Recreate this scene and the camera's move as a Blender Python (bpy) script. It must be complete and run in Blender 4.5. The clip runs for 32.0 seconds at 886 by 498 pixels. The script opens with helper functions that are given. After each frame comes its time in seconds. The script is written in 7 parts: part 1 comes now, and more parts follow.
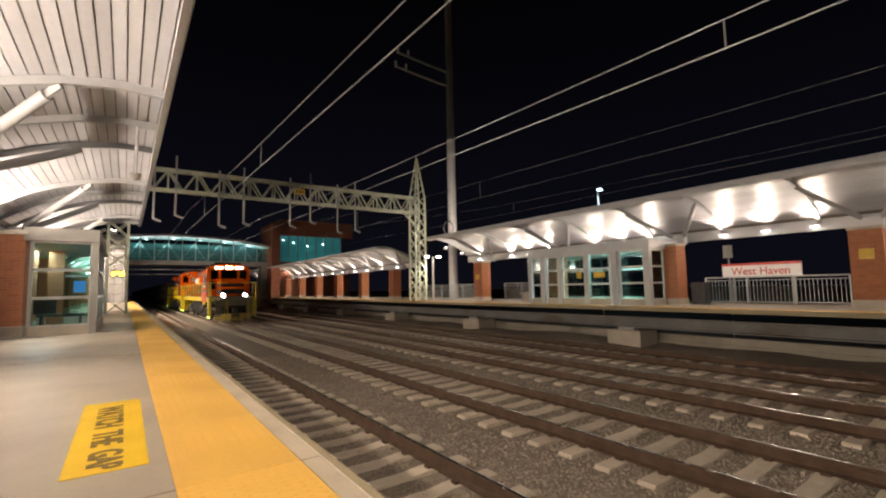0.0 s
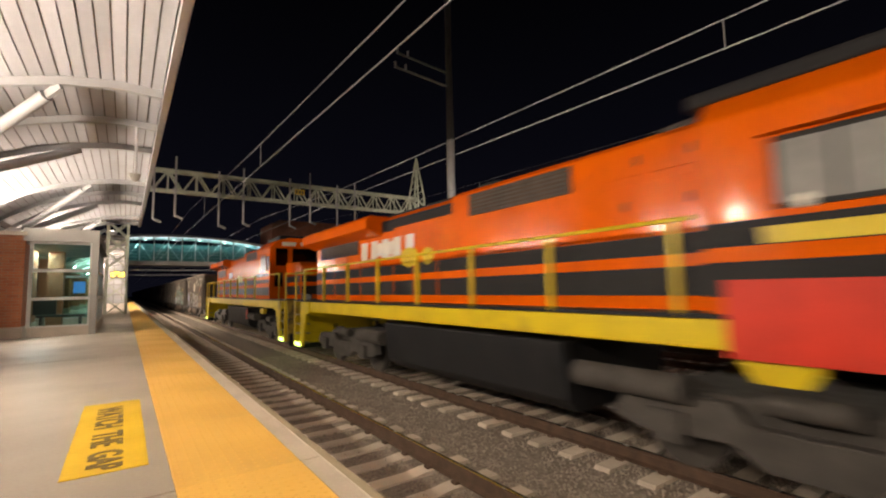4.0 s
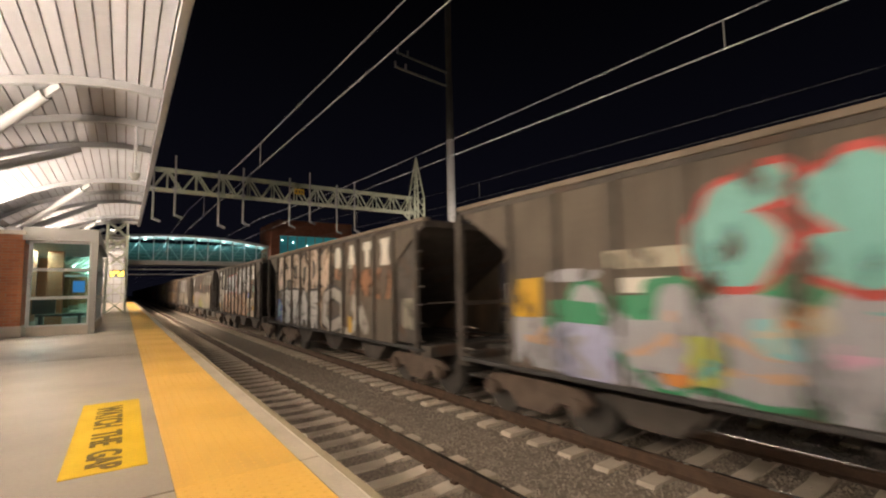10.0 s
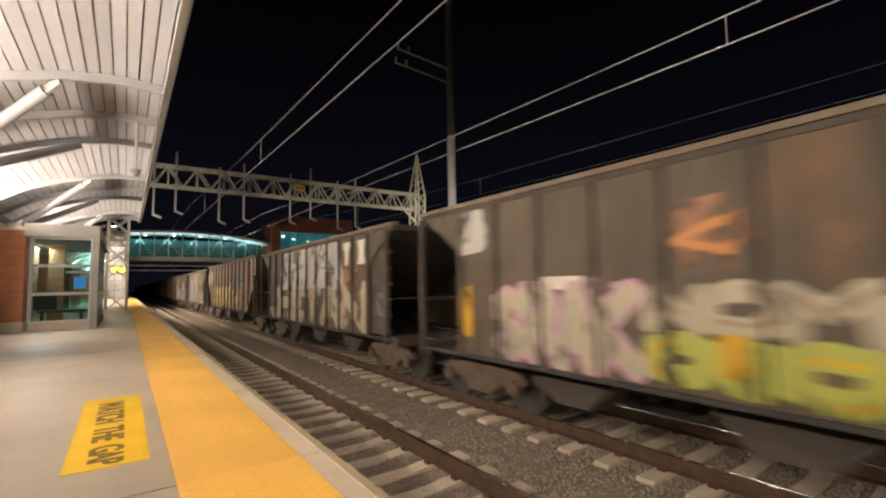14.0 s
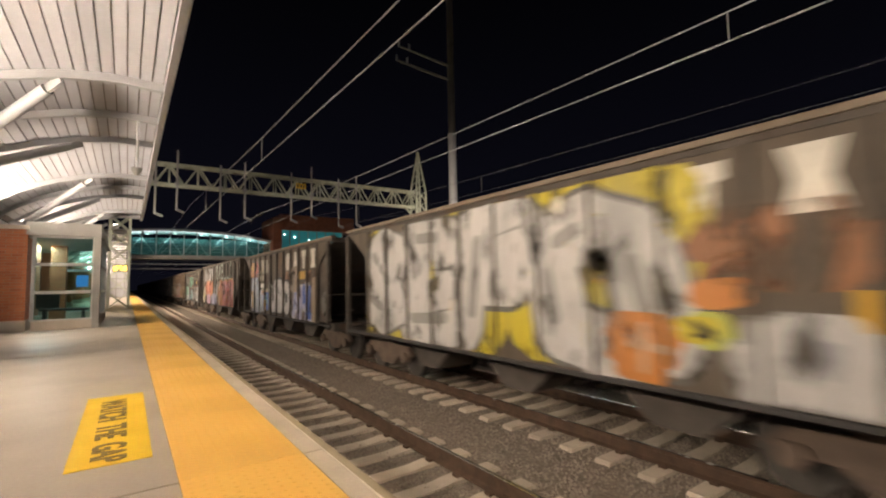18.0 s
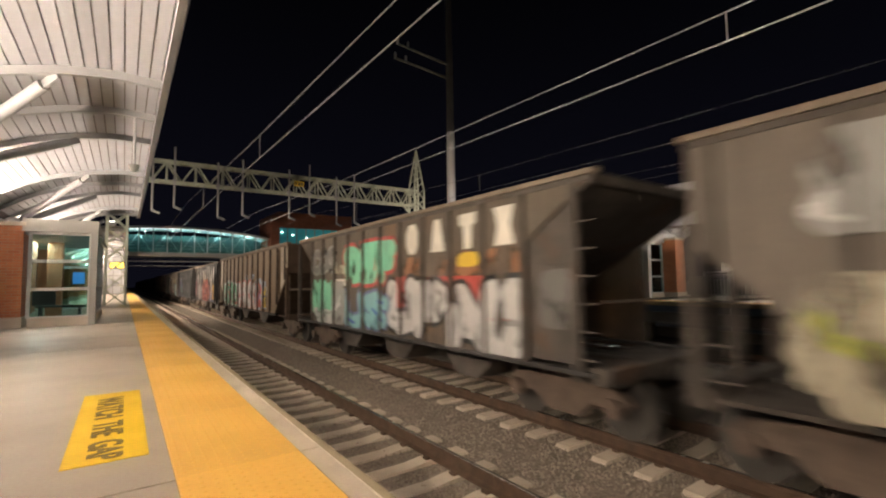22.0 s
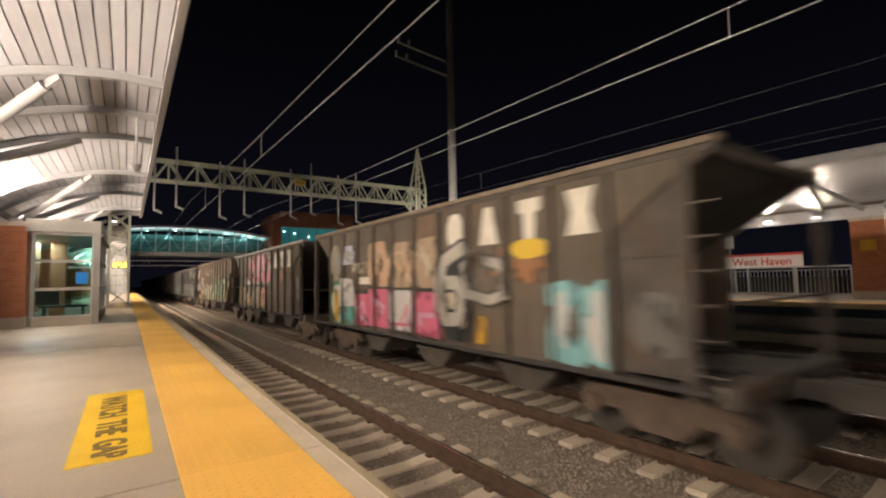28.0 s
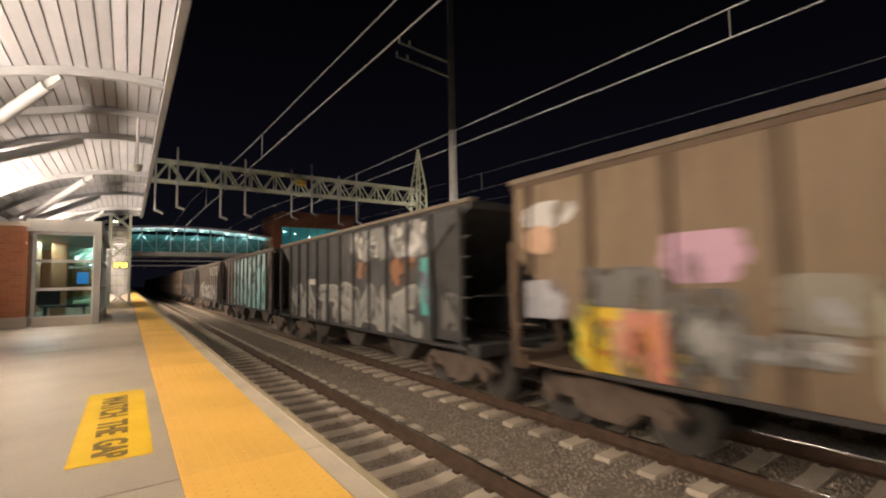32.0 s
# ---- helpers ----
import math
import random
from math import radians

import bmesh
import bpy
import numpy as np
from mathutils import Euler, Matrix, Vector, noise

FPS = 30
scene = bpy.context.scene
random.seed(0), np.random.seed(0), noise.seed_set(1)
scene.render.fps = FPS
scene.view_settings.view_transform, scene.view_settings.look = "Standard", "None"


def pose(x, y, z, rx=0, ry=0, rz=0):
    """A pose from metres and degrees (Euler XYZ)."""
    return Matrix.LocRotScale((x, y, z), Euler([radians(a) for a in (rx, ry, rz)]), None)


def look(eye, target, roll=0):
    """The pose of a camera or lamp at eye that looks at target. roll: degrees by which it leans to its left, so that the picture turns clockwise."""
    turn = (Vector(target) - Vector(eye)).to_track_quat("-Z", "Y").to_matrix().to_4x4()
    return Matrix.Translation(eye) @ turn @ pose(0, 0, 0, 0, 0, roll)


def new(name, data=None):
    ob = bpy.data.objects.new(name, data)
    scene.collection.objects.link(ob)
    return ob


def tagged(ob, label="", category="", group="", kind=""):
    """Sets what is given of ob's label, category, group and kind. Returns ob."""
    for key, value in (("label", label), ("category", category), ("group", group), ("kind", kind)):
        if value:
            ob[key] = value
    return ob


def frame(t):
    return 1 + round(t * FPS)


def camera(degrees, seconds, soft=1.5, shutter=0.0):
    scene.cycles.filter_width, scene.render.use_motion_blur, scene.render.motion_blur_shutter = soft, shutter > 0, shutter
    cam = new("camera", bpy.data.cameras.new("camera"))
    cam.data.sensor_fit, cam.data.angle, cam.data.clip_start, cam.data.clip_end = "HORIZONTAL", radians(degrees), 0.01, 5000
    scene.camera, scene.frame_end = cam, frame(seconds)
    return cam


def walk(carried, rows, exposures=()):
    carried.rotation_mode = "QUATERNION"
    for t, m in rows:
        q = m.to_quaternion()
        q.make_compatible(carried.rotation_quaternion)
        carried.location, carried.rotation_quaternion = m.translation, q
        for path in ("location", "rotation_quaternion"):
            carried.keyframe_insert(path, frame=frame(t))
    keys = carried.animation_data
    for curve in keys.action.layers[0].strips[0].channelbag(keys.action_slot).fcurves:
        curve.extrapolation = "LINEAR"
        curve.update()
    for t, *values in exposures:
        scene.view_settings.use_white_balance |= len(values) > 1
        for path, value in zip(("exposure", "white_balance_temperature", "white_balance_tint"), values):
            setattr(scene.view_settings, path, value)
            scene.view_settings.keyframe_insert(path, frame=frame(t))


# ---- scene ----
import functools
# Night at a railway station: x runs across the tracks, y along them, z is up; z = 0 is the near platform's top.
FOV = 89.13
EYE = (-1.083, 0.0, 0.9775)
cam = camera(FOV, 32.0, soft=2.1, shutter=0.66)
# seconds, turn to the right, tilt up, lean
walk(cam, [(t, Matrix.Translation(EYE) @ pose(0, 0, 0, 90 + p, 0, -y) @ pose(0, 0, 0, 0, 0, r)) for t, y, p, r in (
    (0, 35.22, 4.92, -1.08), (0.5, 35.25, 4.95, -1.04), (1, 35.25, 5.04, -1.05), (1.5, 35.22, 5.04, -1.05), (2, 35.22, 5.05, -1.05),
    (2.5, 35.22, 5.05, -1.05), (3, 35.22, 5.01, -1.09), (3.5, 35.23, 4.98, -1.12), (5.5, 35.30, 4.86, -1.15), (6, 35.32, 4.82, -1.11),
    (6.5, 35.32, 4.81, -1.10), (7, 35.31, 4.80, -1.07), (7.5, 35.30, 4.84, -1.00), (8, 35.29, 4.86, -0.96), (8.5, 35.29, 4.87, -0.96),
    (9, 35.28, 4.89, -0.95), (9.5, 35.30, 4.91, -0.97), (10, 35.30, 4.94, -1.04), (10.5, 35.30, 4.94, -1.05), (11, 35.29, 4.90, -1.11),
    (11.5, 35.26, 4.81, -1.10), (12, 35.26, 4.73, -1.05), (12.5, 35.27, 4.63, -1.05), (13, 35.28, 4.54, -1.05), (13.5, 35.24, 4.50, -1.01),
    (14, 35.20, 4.49, -0.98), (14.5, 35.14, 4.50, -1.02), (16.5, 34.97, 4.49, -1.04), (17, 35.00, 4.46, -1.06), (17.5, 35.04, 4.35, -1.10),
    (18, 35.05, 4.22, -1.08), (18.5, 35.07, 4.10, -1.01), (19, 35.15, 4.05, -0.95), (19.5, 35.26, 4.01, -0.95), (20, 35.34, 3.95, -0.91),
    (20.5, 35.37, 3.91, -0.95), (21, 35.38, 3.92, -0.89), (21.5, 35.36, 3.94, -0.88), (22, 35.31, 4.02, -0.84), (22.5, 35.28, 4.10, -0.80),
    (23, 35.26, 4.14, -0.78), (23.5, 35.23, 4.14, -0.75), (24, 35.19, 4.08, -0.80), (24.5, 35.20, 4.00, -0.87), (25, 35.20, 3.94, -0.94),
    (25.5, 35.17, 3.85, -1.06), (27.5, 35.07, 3.80, -1.08), (28, 35.08, 3.80, -1.09), (28.5, 35.10, 3.77, -1.14), (29, 35.13, 3.77, -1.16),
    (29.5, 35.15, 3.88, -1.10), (30, 35.14, 3.95, -1.04), (30.5, 35.10, 3.94, -0.96), (31, 35.09, 3.87, -1.01), (31.5, 35.03, 3.85, -1.00),
    (32, 35.01, 3.86, -1.02),
)], exposures=[(0, 1.95), (32, 1.95)])

# ---- light ----
world = bpy.data.worlds.new("night")
scene.world = world
world.use_nodes = True
wn = world.node_tree.nodes
wl = world.node_tree.links
sky_grad = wn.new("ShaderNodeTexCoord")
sky_sep = wn.new("ShaderNodeSeparateXYZ")
sky_ramp = wn.new("ShaderNodeValToRGB")
wl.new(sky_grad.outputs["Generated"], sky_sep.inputs[0])
wl.new(sky_sep.outputs["Z"], sky_ramp.inputs[0])
sky_ramp.color_ramp.elements[0].color = (0.0010, 0.0010, 0.0019, 1)
sky_ramp.color_ramp.elements[0].position = 0.0
sky_ramp.color_ramp.elements[1].color = (0.00015, 0.00014, 0.00018, 1)
sky_ramp.color_ramp.elements[1].position = 0.6
wl.new(sky_ramp.outputs[0], wn["Background"].inputs[0])
wn["Background"].inputs[1].default_value = 1.0

WARM = (1.0, 0.825, 0.645)
NEAR_UP, NEAR_DOWN, EAVE_W, FAR_UP = 122.0, 154.0, 138.0, 68.0


def lamp(name, where, target, watts, size, spot=0, blend=0.6, colour=WARM):
    """A lamp of the station or an added fill: a spot, or a small area lamp."""
    if spot:
        d = bpy.data.lights.new(name, "SPOT")
        d.spot_size, d.spot_blend, d.shadow_soft_size = radians(spot), blend, size
    else:
        d = bpy.data.lights.new(name, "AREA")
        d.shape, d.size, d.size_y = "RECTANGLE", size[0], size[1]
    d.energy, d.color = watts, colour
    ob = new(name, d)
    ob.matrix_world = look(where, target)
    return ob


# ---- plan ----
RAIL_Z = -1.22
TRACKS = (1.65, 5.37, 8.91, 12.6)
FAR_EDGE, FAR_Z = 15.0, 0.10
EAVE_X, EAVE_Z = -0.70, 4.12
NEAR_BAYS = [9.77 + 7.03 * i for i in range(-5, 3)]
NEAR_BAYS2 = [33.0 + 7.03 * i for i in range(0, 6)]
FAR_BAYS = [3.75 + 6.2 * i for i in range(-3, 4)]
FAR_BAYS2 = [33.9 + 6.2 * i for i in range(0, 9)]
GANTRY_Y = 28.0


# ---- materials ----
def material(name, a, b=None, rough=0.6, metal=0.0, scale=6.0, fine=60.0, bump=0.15, spots=None, spot_level=0.62,
             vary=0.0, spec=0.5, stretch=(1, 1, 1), wear=0.0, streak=None):
    """Two base colours mixed by coarse and fine noise, a fine relief, and optional stains."""
    m = bpy.data.materials.new(name)
    m.use_nodes = True
    n, l = m.node_tree.nodes, m.node_tree.links
    s = n["Principled BSDF"]
    b = b or tuple(c * 0.75 for c in a)
    co = n.new("ShaderNodeTexCoord")
    mp = n.new("ShaderNodeMapping")
    mp.inputs["Scale"].default_value = stretch
    l.new(co.outputs["Object"], mp.inputs[0])
    n1, n2 = n.new("ShaderNodeTexNoise"), n.new("ShaderNodeTexNoise")
    n1.inputs["Scale"].default_value, n1.inputs["Detail"].default_value = scale, 5
    n2.inputs["Scale"].default_value, n2.inputs["Detail"].default_value = fine, 3
    for k in (n1, n2):
        l.new(mp.outputs[0], k.inputs["Vector"])
    ad = n.new("ShaderNodeMath")
    ad.operation = "MULTIPLY_ADD"
    ad.inputs[1].default_value = 0.4
    l.new(n2.outputs[0], ad.inputs[0])
    l.new(n1.outputs[0], ad.inputs[2])
    rm = n.new("ShaderNodeMapRange")
    rm.inputs[1].default_value, rm.inputs[2].default_value = 0.5, 0.9
    l.new(ad.outputs[0], rm.inputs[0])
    mx = n.new("ShaderNodeMix")
    mx.data_type = "RGBA"
    mx.inputs[6].default_value, mx.inputs[7].default_value = (*a, 1), (*b, 1)
    l.new(rm.outputs[0], mx.inputs[0])
    col = mx.outputs[2]
    if spots:
        n3 = n.new("ShaderNodeTexNoise")
        n3.inputs["Scale"].default_value, n3.inputs["Detail"].default_value = scale * 0.45, 8
        l.new(mp.outputs[0], n3.inputs["Vector"])
        r3 = n.new("ShaderNodeMapRange")
        r3.inputs[1].default_value, r3.inputs[2].default_value = spot_level - 0.06, spot_level + 0.06
        l.new(n3.outputs[0], r3.inputs[0])
        m3 = n.new("ShaderNodeMix")
        m3.data_type = "RGBA"
        m3.inputs[7].default_value = (*spots, 1)
        l.new(r3.outputs[0], m3.inputs[0])
        l.new(col, m3.inputs[6])
        col = m3.outputs[2]
    if streak:
        sm = n.new("ShaderNodeMapping")
        sm.inputs["Scale"].default_value = (1, 1, 0.09)
        l.new(co.outputs["Object"], sm.inputs[0])
        n5 = n.new("ShaderNodeTexNoise")
        n5.inputs["Scale"].default_value, n5.inputs["Detail"].default_value = 5.5, 7
        l.new(sm.outputs[0], n5.inputs["Vector"])
        r5 = n.new("ShaderNodeMapRange")
        r5.inputs[1].default_value, r5.inputs[2].default_value, r5.inputs[4].default_value = 0.50, 0.72, 0.75
        l.new(n5.outputs[0], r5.inputs[0])
        m5 = n.new("ShaderNodeMix")
        m5.data_type = "RGBA"
        m5.inputs[7].default_value = (*streak, 1)
        l.new(r5.outputs[0], m5.inputs[0])
        l.new(col, m5.inputs[6])
        col = m5.outputs[2]
    if vary:
        oi = n.new("ShaderNodeObjectInfo")
        hv = n.new("ShaderNodeHueSaturation")
        vr = n.new("ShaderNodeMapRange")
        vr.inputs[3].default_value, vr.inputs[4].default_value = 1 - vary, 1 + vary
        l.new(oi.outputs["Random"], vr.inputs[0])
        l.new(vr.outputs[0], hv.inputs["Value"])
        l.new(col, hv.inputs["Color"])
        col = hv.outputs[0]
    l.new(col, s.inputs["Base Color"])
    rr = n.new("ShaderNodeMapRange")
    rr.inputs[3].default_value, rr.inputs[4].default_value = max(0.03, rough - 0.12), min(1, rough + 0.12)
    l.new(n1.outputs[0], rr.inputs[0])
    l.new(rr.outputs[0], s.inputs["Roughness"])
    s.inputs["Metallic"].default_value = metal
    s.inputs["Specular IOR Level"].default_value = spec
    if wear:
        n4 = n.new("ShaderNodeTexNoise")
        n4.inputs["Scale"].default_value, n4.inputs["Detail"].default_value = 2.6, 6
        l.new(mp.outputs[0], n4.inputs["Vector"])
        r4 = n.new("ShaderNodeMapRange")
        r4.inputs[1].default_value, r4.inputs[2].default_value = wear - 0.07, wear + 0.07
        l.new(n4.outputs[0], r4.inputs[0])
        l.new(r4.outputs[0], s.inputs["Alpha"])
    if bump:
        bp = n.new("ShaderNodeBump")
        bp.inputs["Strength"].default_value, bp.inputs["Distance"].default_value = bump, 0.01
        l.new(n2.outputs[0], bp.inputs["Height"])
        l.new(bp.outputs[0], s.inputs["Normal"])
    return m


def glow(name, colour, strength):
    m = bpy.data.materials.new(name)
    m.use_nodes = True
    s = m.node_tree.nodes["Principled BSDF"]
    s.inputs["Base Color"].default_value = (*colour, 1)
    s.inputs["Emission Color"].default_value = (*colour, 1)
    s.inputs["Emission Strength"].default_value = strength
    return m


def glass(name, tint, rough=0.03):
    m = bpy.data.materials.new(name)
    m.use_nodes = True
    n, l = m.node_tree.nodes, m.node_tree.links
    out = n["Material Output"]
    n.remove(n["Principled BSDF"])
    tr, gl, mx = n.new("ShaderNodeBsdfTransparent"), n.new("ShaderNodeBsdfGlossy"), n.new("ShaderNodeMixShader")
    fr = n.new("ShaderNodeFresnel")
    fr.inputs[0].default_value = 1.5
    tr.inputs[0].default_value = (*tint, 1)
    gl.inputs["Roughness"].default_value = rough
    l.new(fr.outputs[0], mx.inputs[0])
    l.new(tr.outputs[0], mx.inputs[1])
    l.new(gl.outputs[0], mx.inputs[2])
    l.new(mx.outputs[0], out.inputs[0])
    return m


def brickwork(name):
    m = bpy.data.materials.new(name)
    m.use_nodes = True
    n, l = m.node_tree.nodes, m.node_tree.links
    s = n["Principled BSDF"]
    co, mp = n.new("ShaderNodeTexCoord"), n.new("ShaderNodeMapping")
    mp.inputs["Rotation"].default_value = (radians(90), 0, 0)
    l.new(co.outputs["Object"], mp.inputs[0])
    add = n.new("ShaderNodeSeparateXYZ")
    l.new(co.outputs["Object"], add.inputs[0])
    sm = n.new("ShaderNodeMath")
    l.new(add.outputs[0], sm.inputs[0])
    l.new(add.outputs[1], sm.inputs[1])
    cb = n.new("ShaderNodeCombineXYZ")
    l.new(sm.outputs[0], cb.inputs[0])
    l.new(add.outputs[2], cb.inputs[1])
    bk = n.new("ShaderNodeTexBrick")
    l.new(cb.outputs[0], bk.inputs["Vector"])
    bk.inputs["Color1"].default_value = (0.44, 0.150, 0.060, 1)
    bk.inputs["Color2"].default_value = (0.34, 0.108, 0.045, 1)
    bk.inputs["Mortar"].default_value = (0.33, 0.21, 0.14, 1)
    bk.inputs["Scale"].default_value = 1.0
    bk.inputs["Brick Width"].default_value, bk.inputs["Row Height"].default_value = 0.21, 0.068
    bk.inputs["Mortar Size"].default_value = 0.006
    l.new(bk.outputs[0], s.inputs["Base Color"])
    s.inputs["Roughness"].default_value = 0.8
    bp = n.new("ShaderNodeBump")
    bp.inputs["Strength"].default_value, bp.inputs["Distance"].default_value = 0.4, 0.01
    bp.invert = True
    l.new(bk.outputs["Fac"], bp.inputs["Height"])
    l.new(bp.outputs[0], s.inputs["Normal"])
    return m


CONCRETE = material("platform concrete", (0.385, 0.33, 0.265), (0.31, 0.263, 0.21), 0.42, scale=0.9, fine=45, bump=0.08, spots=(0.30, 0.25, 0.2), spot_level=0.66)
COPING = material("edge concrete", (0.50, 0.43, 0.34), (0.40, 0.34, 0.27), 0.6, scale=2, fine=50, bump=0.1)
RUB = material("worn edge board", (0.36, 0.30, 0.19), (0.26, 0.21, 0.13), 0.75, scale=3, fine=30, bump=0.3, stretch=(1, 0.2, 1))
TACTILE = material("yellow tactile tile", (0.74, 0.435, 0.090), (0.66, 0.380, 0.075), 0.5, scale=1.2, fine=30, bump=0.08, vary=0.04, spots=(0.60, 0.35, 0.08), spot_level=0.66)
PAINT_Y = material("yellow floor paint", (0.70, 0.45, 0.006), (0.62, 0.39, 0.006), 0.55, scale=3, fine=40, bump=0.1)
LETTER = material("dark letter paint", (0.16, 0.10, 0.03), None, 0.6, scale=8)
DARKCON = material("stained concrete", (0.15, 0.135, 0.12), (0.09, 0.08, 0.07), 0.8, scale=1.5, fine=30, bump=0.3)
WALLCON = material("pale retaining concrete", (0.36, 0.32, 0.27), (0.27, 0.24, 0.2), 0.8, scale=1.2, fine=30, bump=0.2, spots=(0.18, 0.16, 0.13))
BLOCKCON = material("pale pier concrete", (0.5, 0.44, 0.36), (0.42, 0.36, 0.3), 0.75, scale=2)
BALLAST = material("ballast bed", (0.31, 0.254, 0.20), (0.15, 0.124, 0.10), 0.9, scale=20, fine=45, bump=1.0)
STONE = material("ballast stone", (0.38, 0.316, 0.254), (0.225, 0.187, 0.152), 0.85, scale=9, fine=60, bump=0.4)
TIE = material("concrete sleeper", (0.66, 0.565, 0.455), (0.55, 0.47, 0.38), 0.8, scale=3, fine=40, bump=0.3, vary=0.12)
RAILSIDE = material("rusty rail steel", (0.105, 0.062, 0.038), (0.07, 0.042, 0.028), 0.75, 0.2, scale=5, fine=50)
RAILTOP = material("polished rail head", (0.72, 0.70, 0.67), (0.62, 0.60, 0.57), 0.24, 1.0, scale=4, fine=30, bump=0.02)
GROUND = material("dark ground", (0.05, 0.045, 0.04), (0.03, 0.028, 0.025), 0.9, scale=0.6, fine=9, bump=0.6)
SOFFIT = material("white soffit plank", (0.455, 0.455, 0.495), (0.405, 0.405, 0.44), 0.45, scale=0.8, fine=12, bump=0.02, spots=(0.66, 0.60, 0.54), spot_level=0.7)
GROOVE = material("dark soffit groove", (0.22, 0.185, 0.17), None, 0.8)
STEEL_W = material("pale grey painted steel", (0.53, 0.535, 0.56), (0.47, 0.475, 0.50), 0.4, scale=1.5, fine=20, bump=0.03)
RIB_G = material("grey painted canopy steel", (0.37, 0.372, 0.39), (0.32, 0.322, 0.335), 0.5, scale=1.5, fine=20, bump=0.03)
STEEL_D = material("dark grey girder steel", (0.17, 0.165, 0.16), (0.12, 0.115, 0.11), 0.6, scale=1.0, fine=20, spots=(0.10, 0.08, 0.065))
RAILING_M = material("pale galvanised railing", (0.42, 0.43, 0.44), (0.35, 0.36, 0.37), 0.45, 0.2, scale=2)
STEEL_G = material("grey painted steel", (0.34, 0.33, 0.31), (0.28, 0.27, 0.255), 0.5, scale=1.5)
ROOF_T = material("roof sheet", (0.28, 0.29, 0.30), None, 0.5, 0.3)
GANTRY = material("weathered pale green steel", (0.55, 0.59, 0.49), (0.40, 0.43, 0.35), 0.6, scale=3)
GALV = material("galvanised steel", (0.44, 0.44, 0.44), (0.36, 0.36, 0.37), 0.5, 0.4, scale=2)
WIRE = material("wire darkened for the far tracks", (0.14, 0.145, 0.155), None, 0.45, 0.6)
WIRE_L = material("wire brightened for the near tracks", (0.36, 0.365, 0.375), None, 0.4, 0.6)
INSUL = material("grey insulator", (0.36, 0.37, 0.38), None, 0.3)
BRICK = brickwork("orange brick")
STONECAP = material("cast stone", (0.50, 0.44, 0.37), (0.42, 0.37, 0.31), 0.7, scale=3)
FRAME_A = material("aluminium frame", (0.55, 0.56, 0.55), (0.48, 0.49, 0.48), 0.4, 0.5, scale=2)
GLASS_T = glass("teal shelter glass", (0.68, 0.88, 0.86))
BENCH_D = material("dark bench", (0.05, 0.05, 0.055), None, 0.5)
SCREEN_B = glow("blue screen", (0.05, 0.20, 0.52), 0.2)
SIGN_W = material("white sign enamel", (0.80, 0.78, 0.77), (0.74, 0.72, 0.7), 0.35, scale=2, bump=0.02)
SIGN_R = material("red sign enamel", (0.56, 0.045, 0.04), None, 0.35, scale=2, bump=0.02)
SIGN_Y = material("yellow sign enamel", (0.72, 0.45, 0.03), None, 0.4)
LED_Y = glow("amber display", (1.0, 0.62, 0.06), 1.5)
LENS = glow("lamp lens", (1.0, 0.93, 0.84), 5.0)
LENS_BLUE = glow("cool street lamp lens", (0.45, 0.75, 1.0), 4.0)
TEAL_WALL = material("teal wall panel", (0.10, 0.19, 0.195), (0.05, 0.11, 0.115), 0.5, scale=0.5, fine=4)
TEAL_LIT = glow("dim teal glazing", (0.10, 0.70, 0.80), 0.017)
BOARD_L = glow("lit number board", (1.0, 0.93, 0.86), 1.3)
EDGE_HILITE = material("painted edge highlight", (0.66, 0.58, 0.47), None, 0.6)
BRICK_D = material("dark brick tower", (0.36, 0.14, 0.085), (0.26, 0.10, 0.06), 0.85, scale=2)


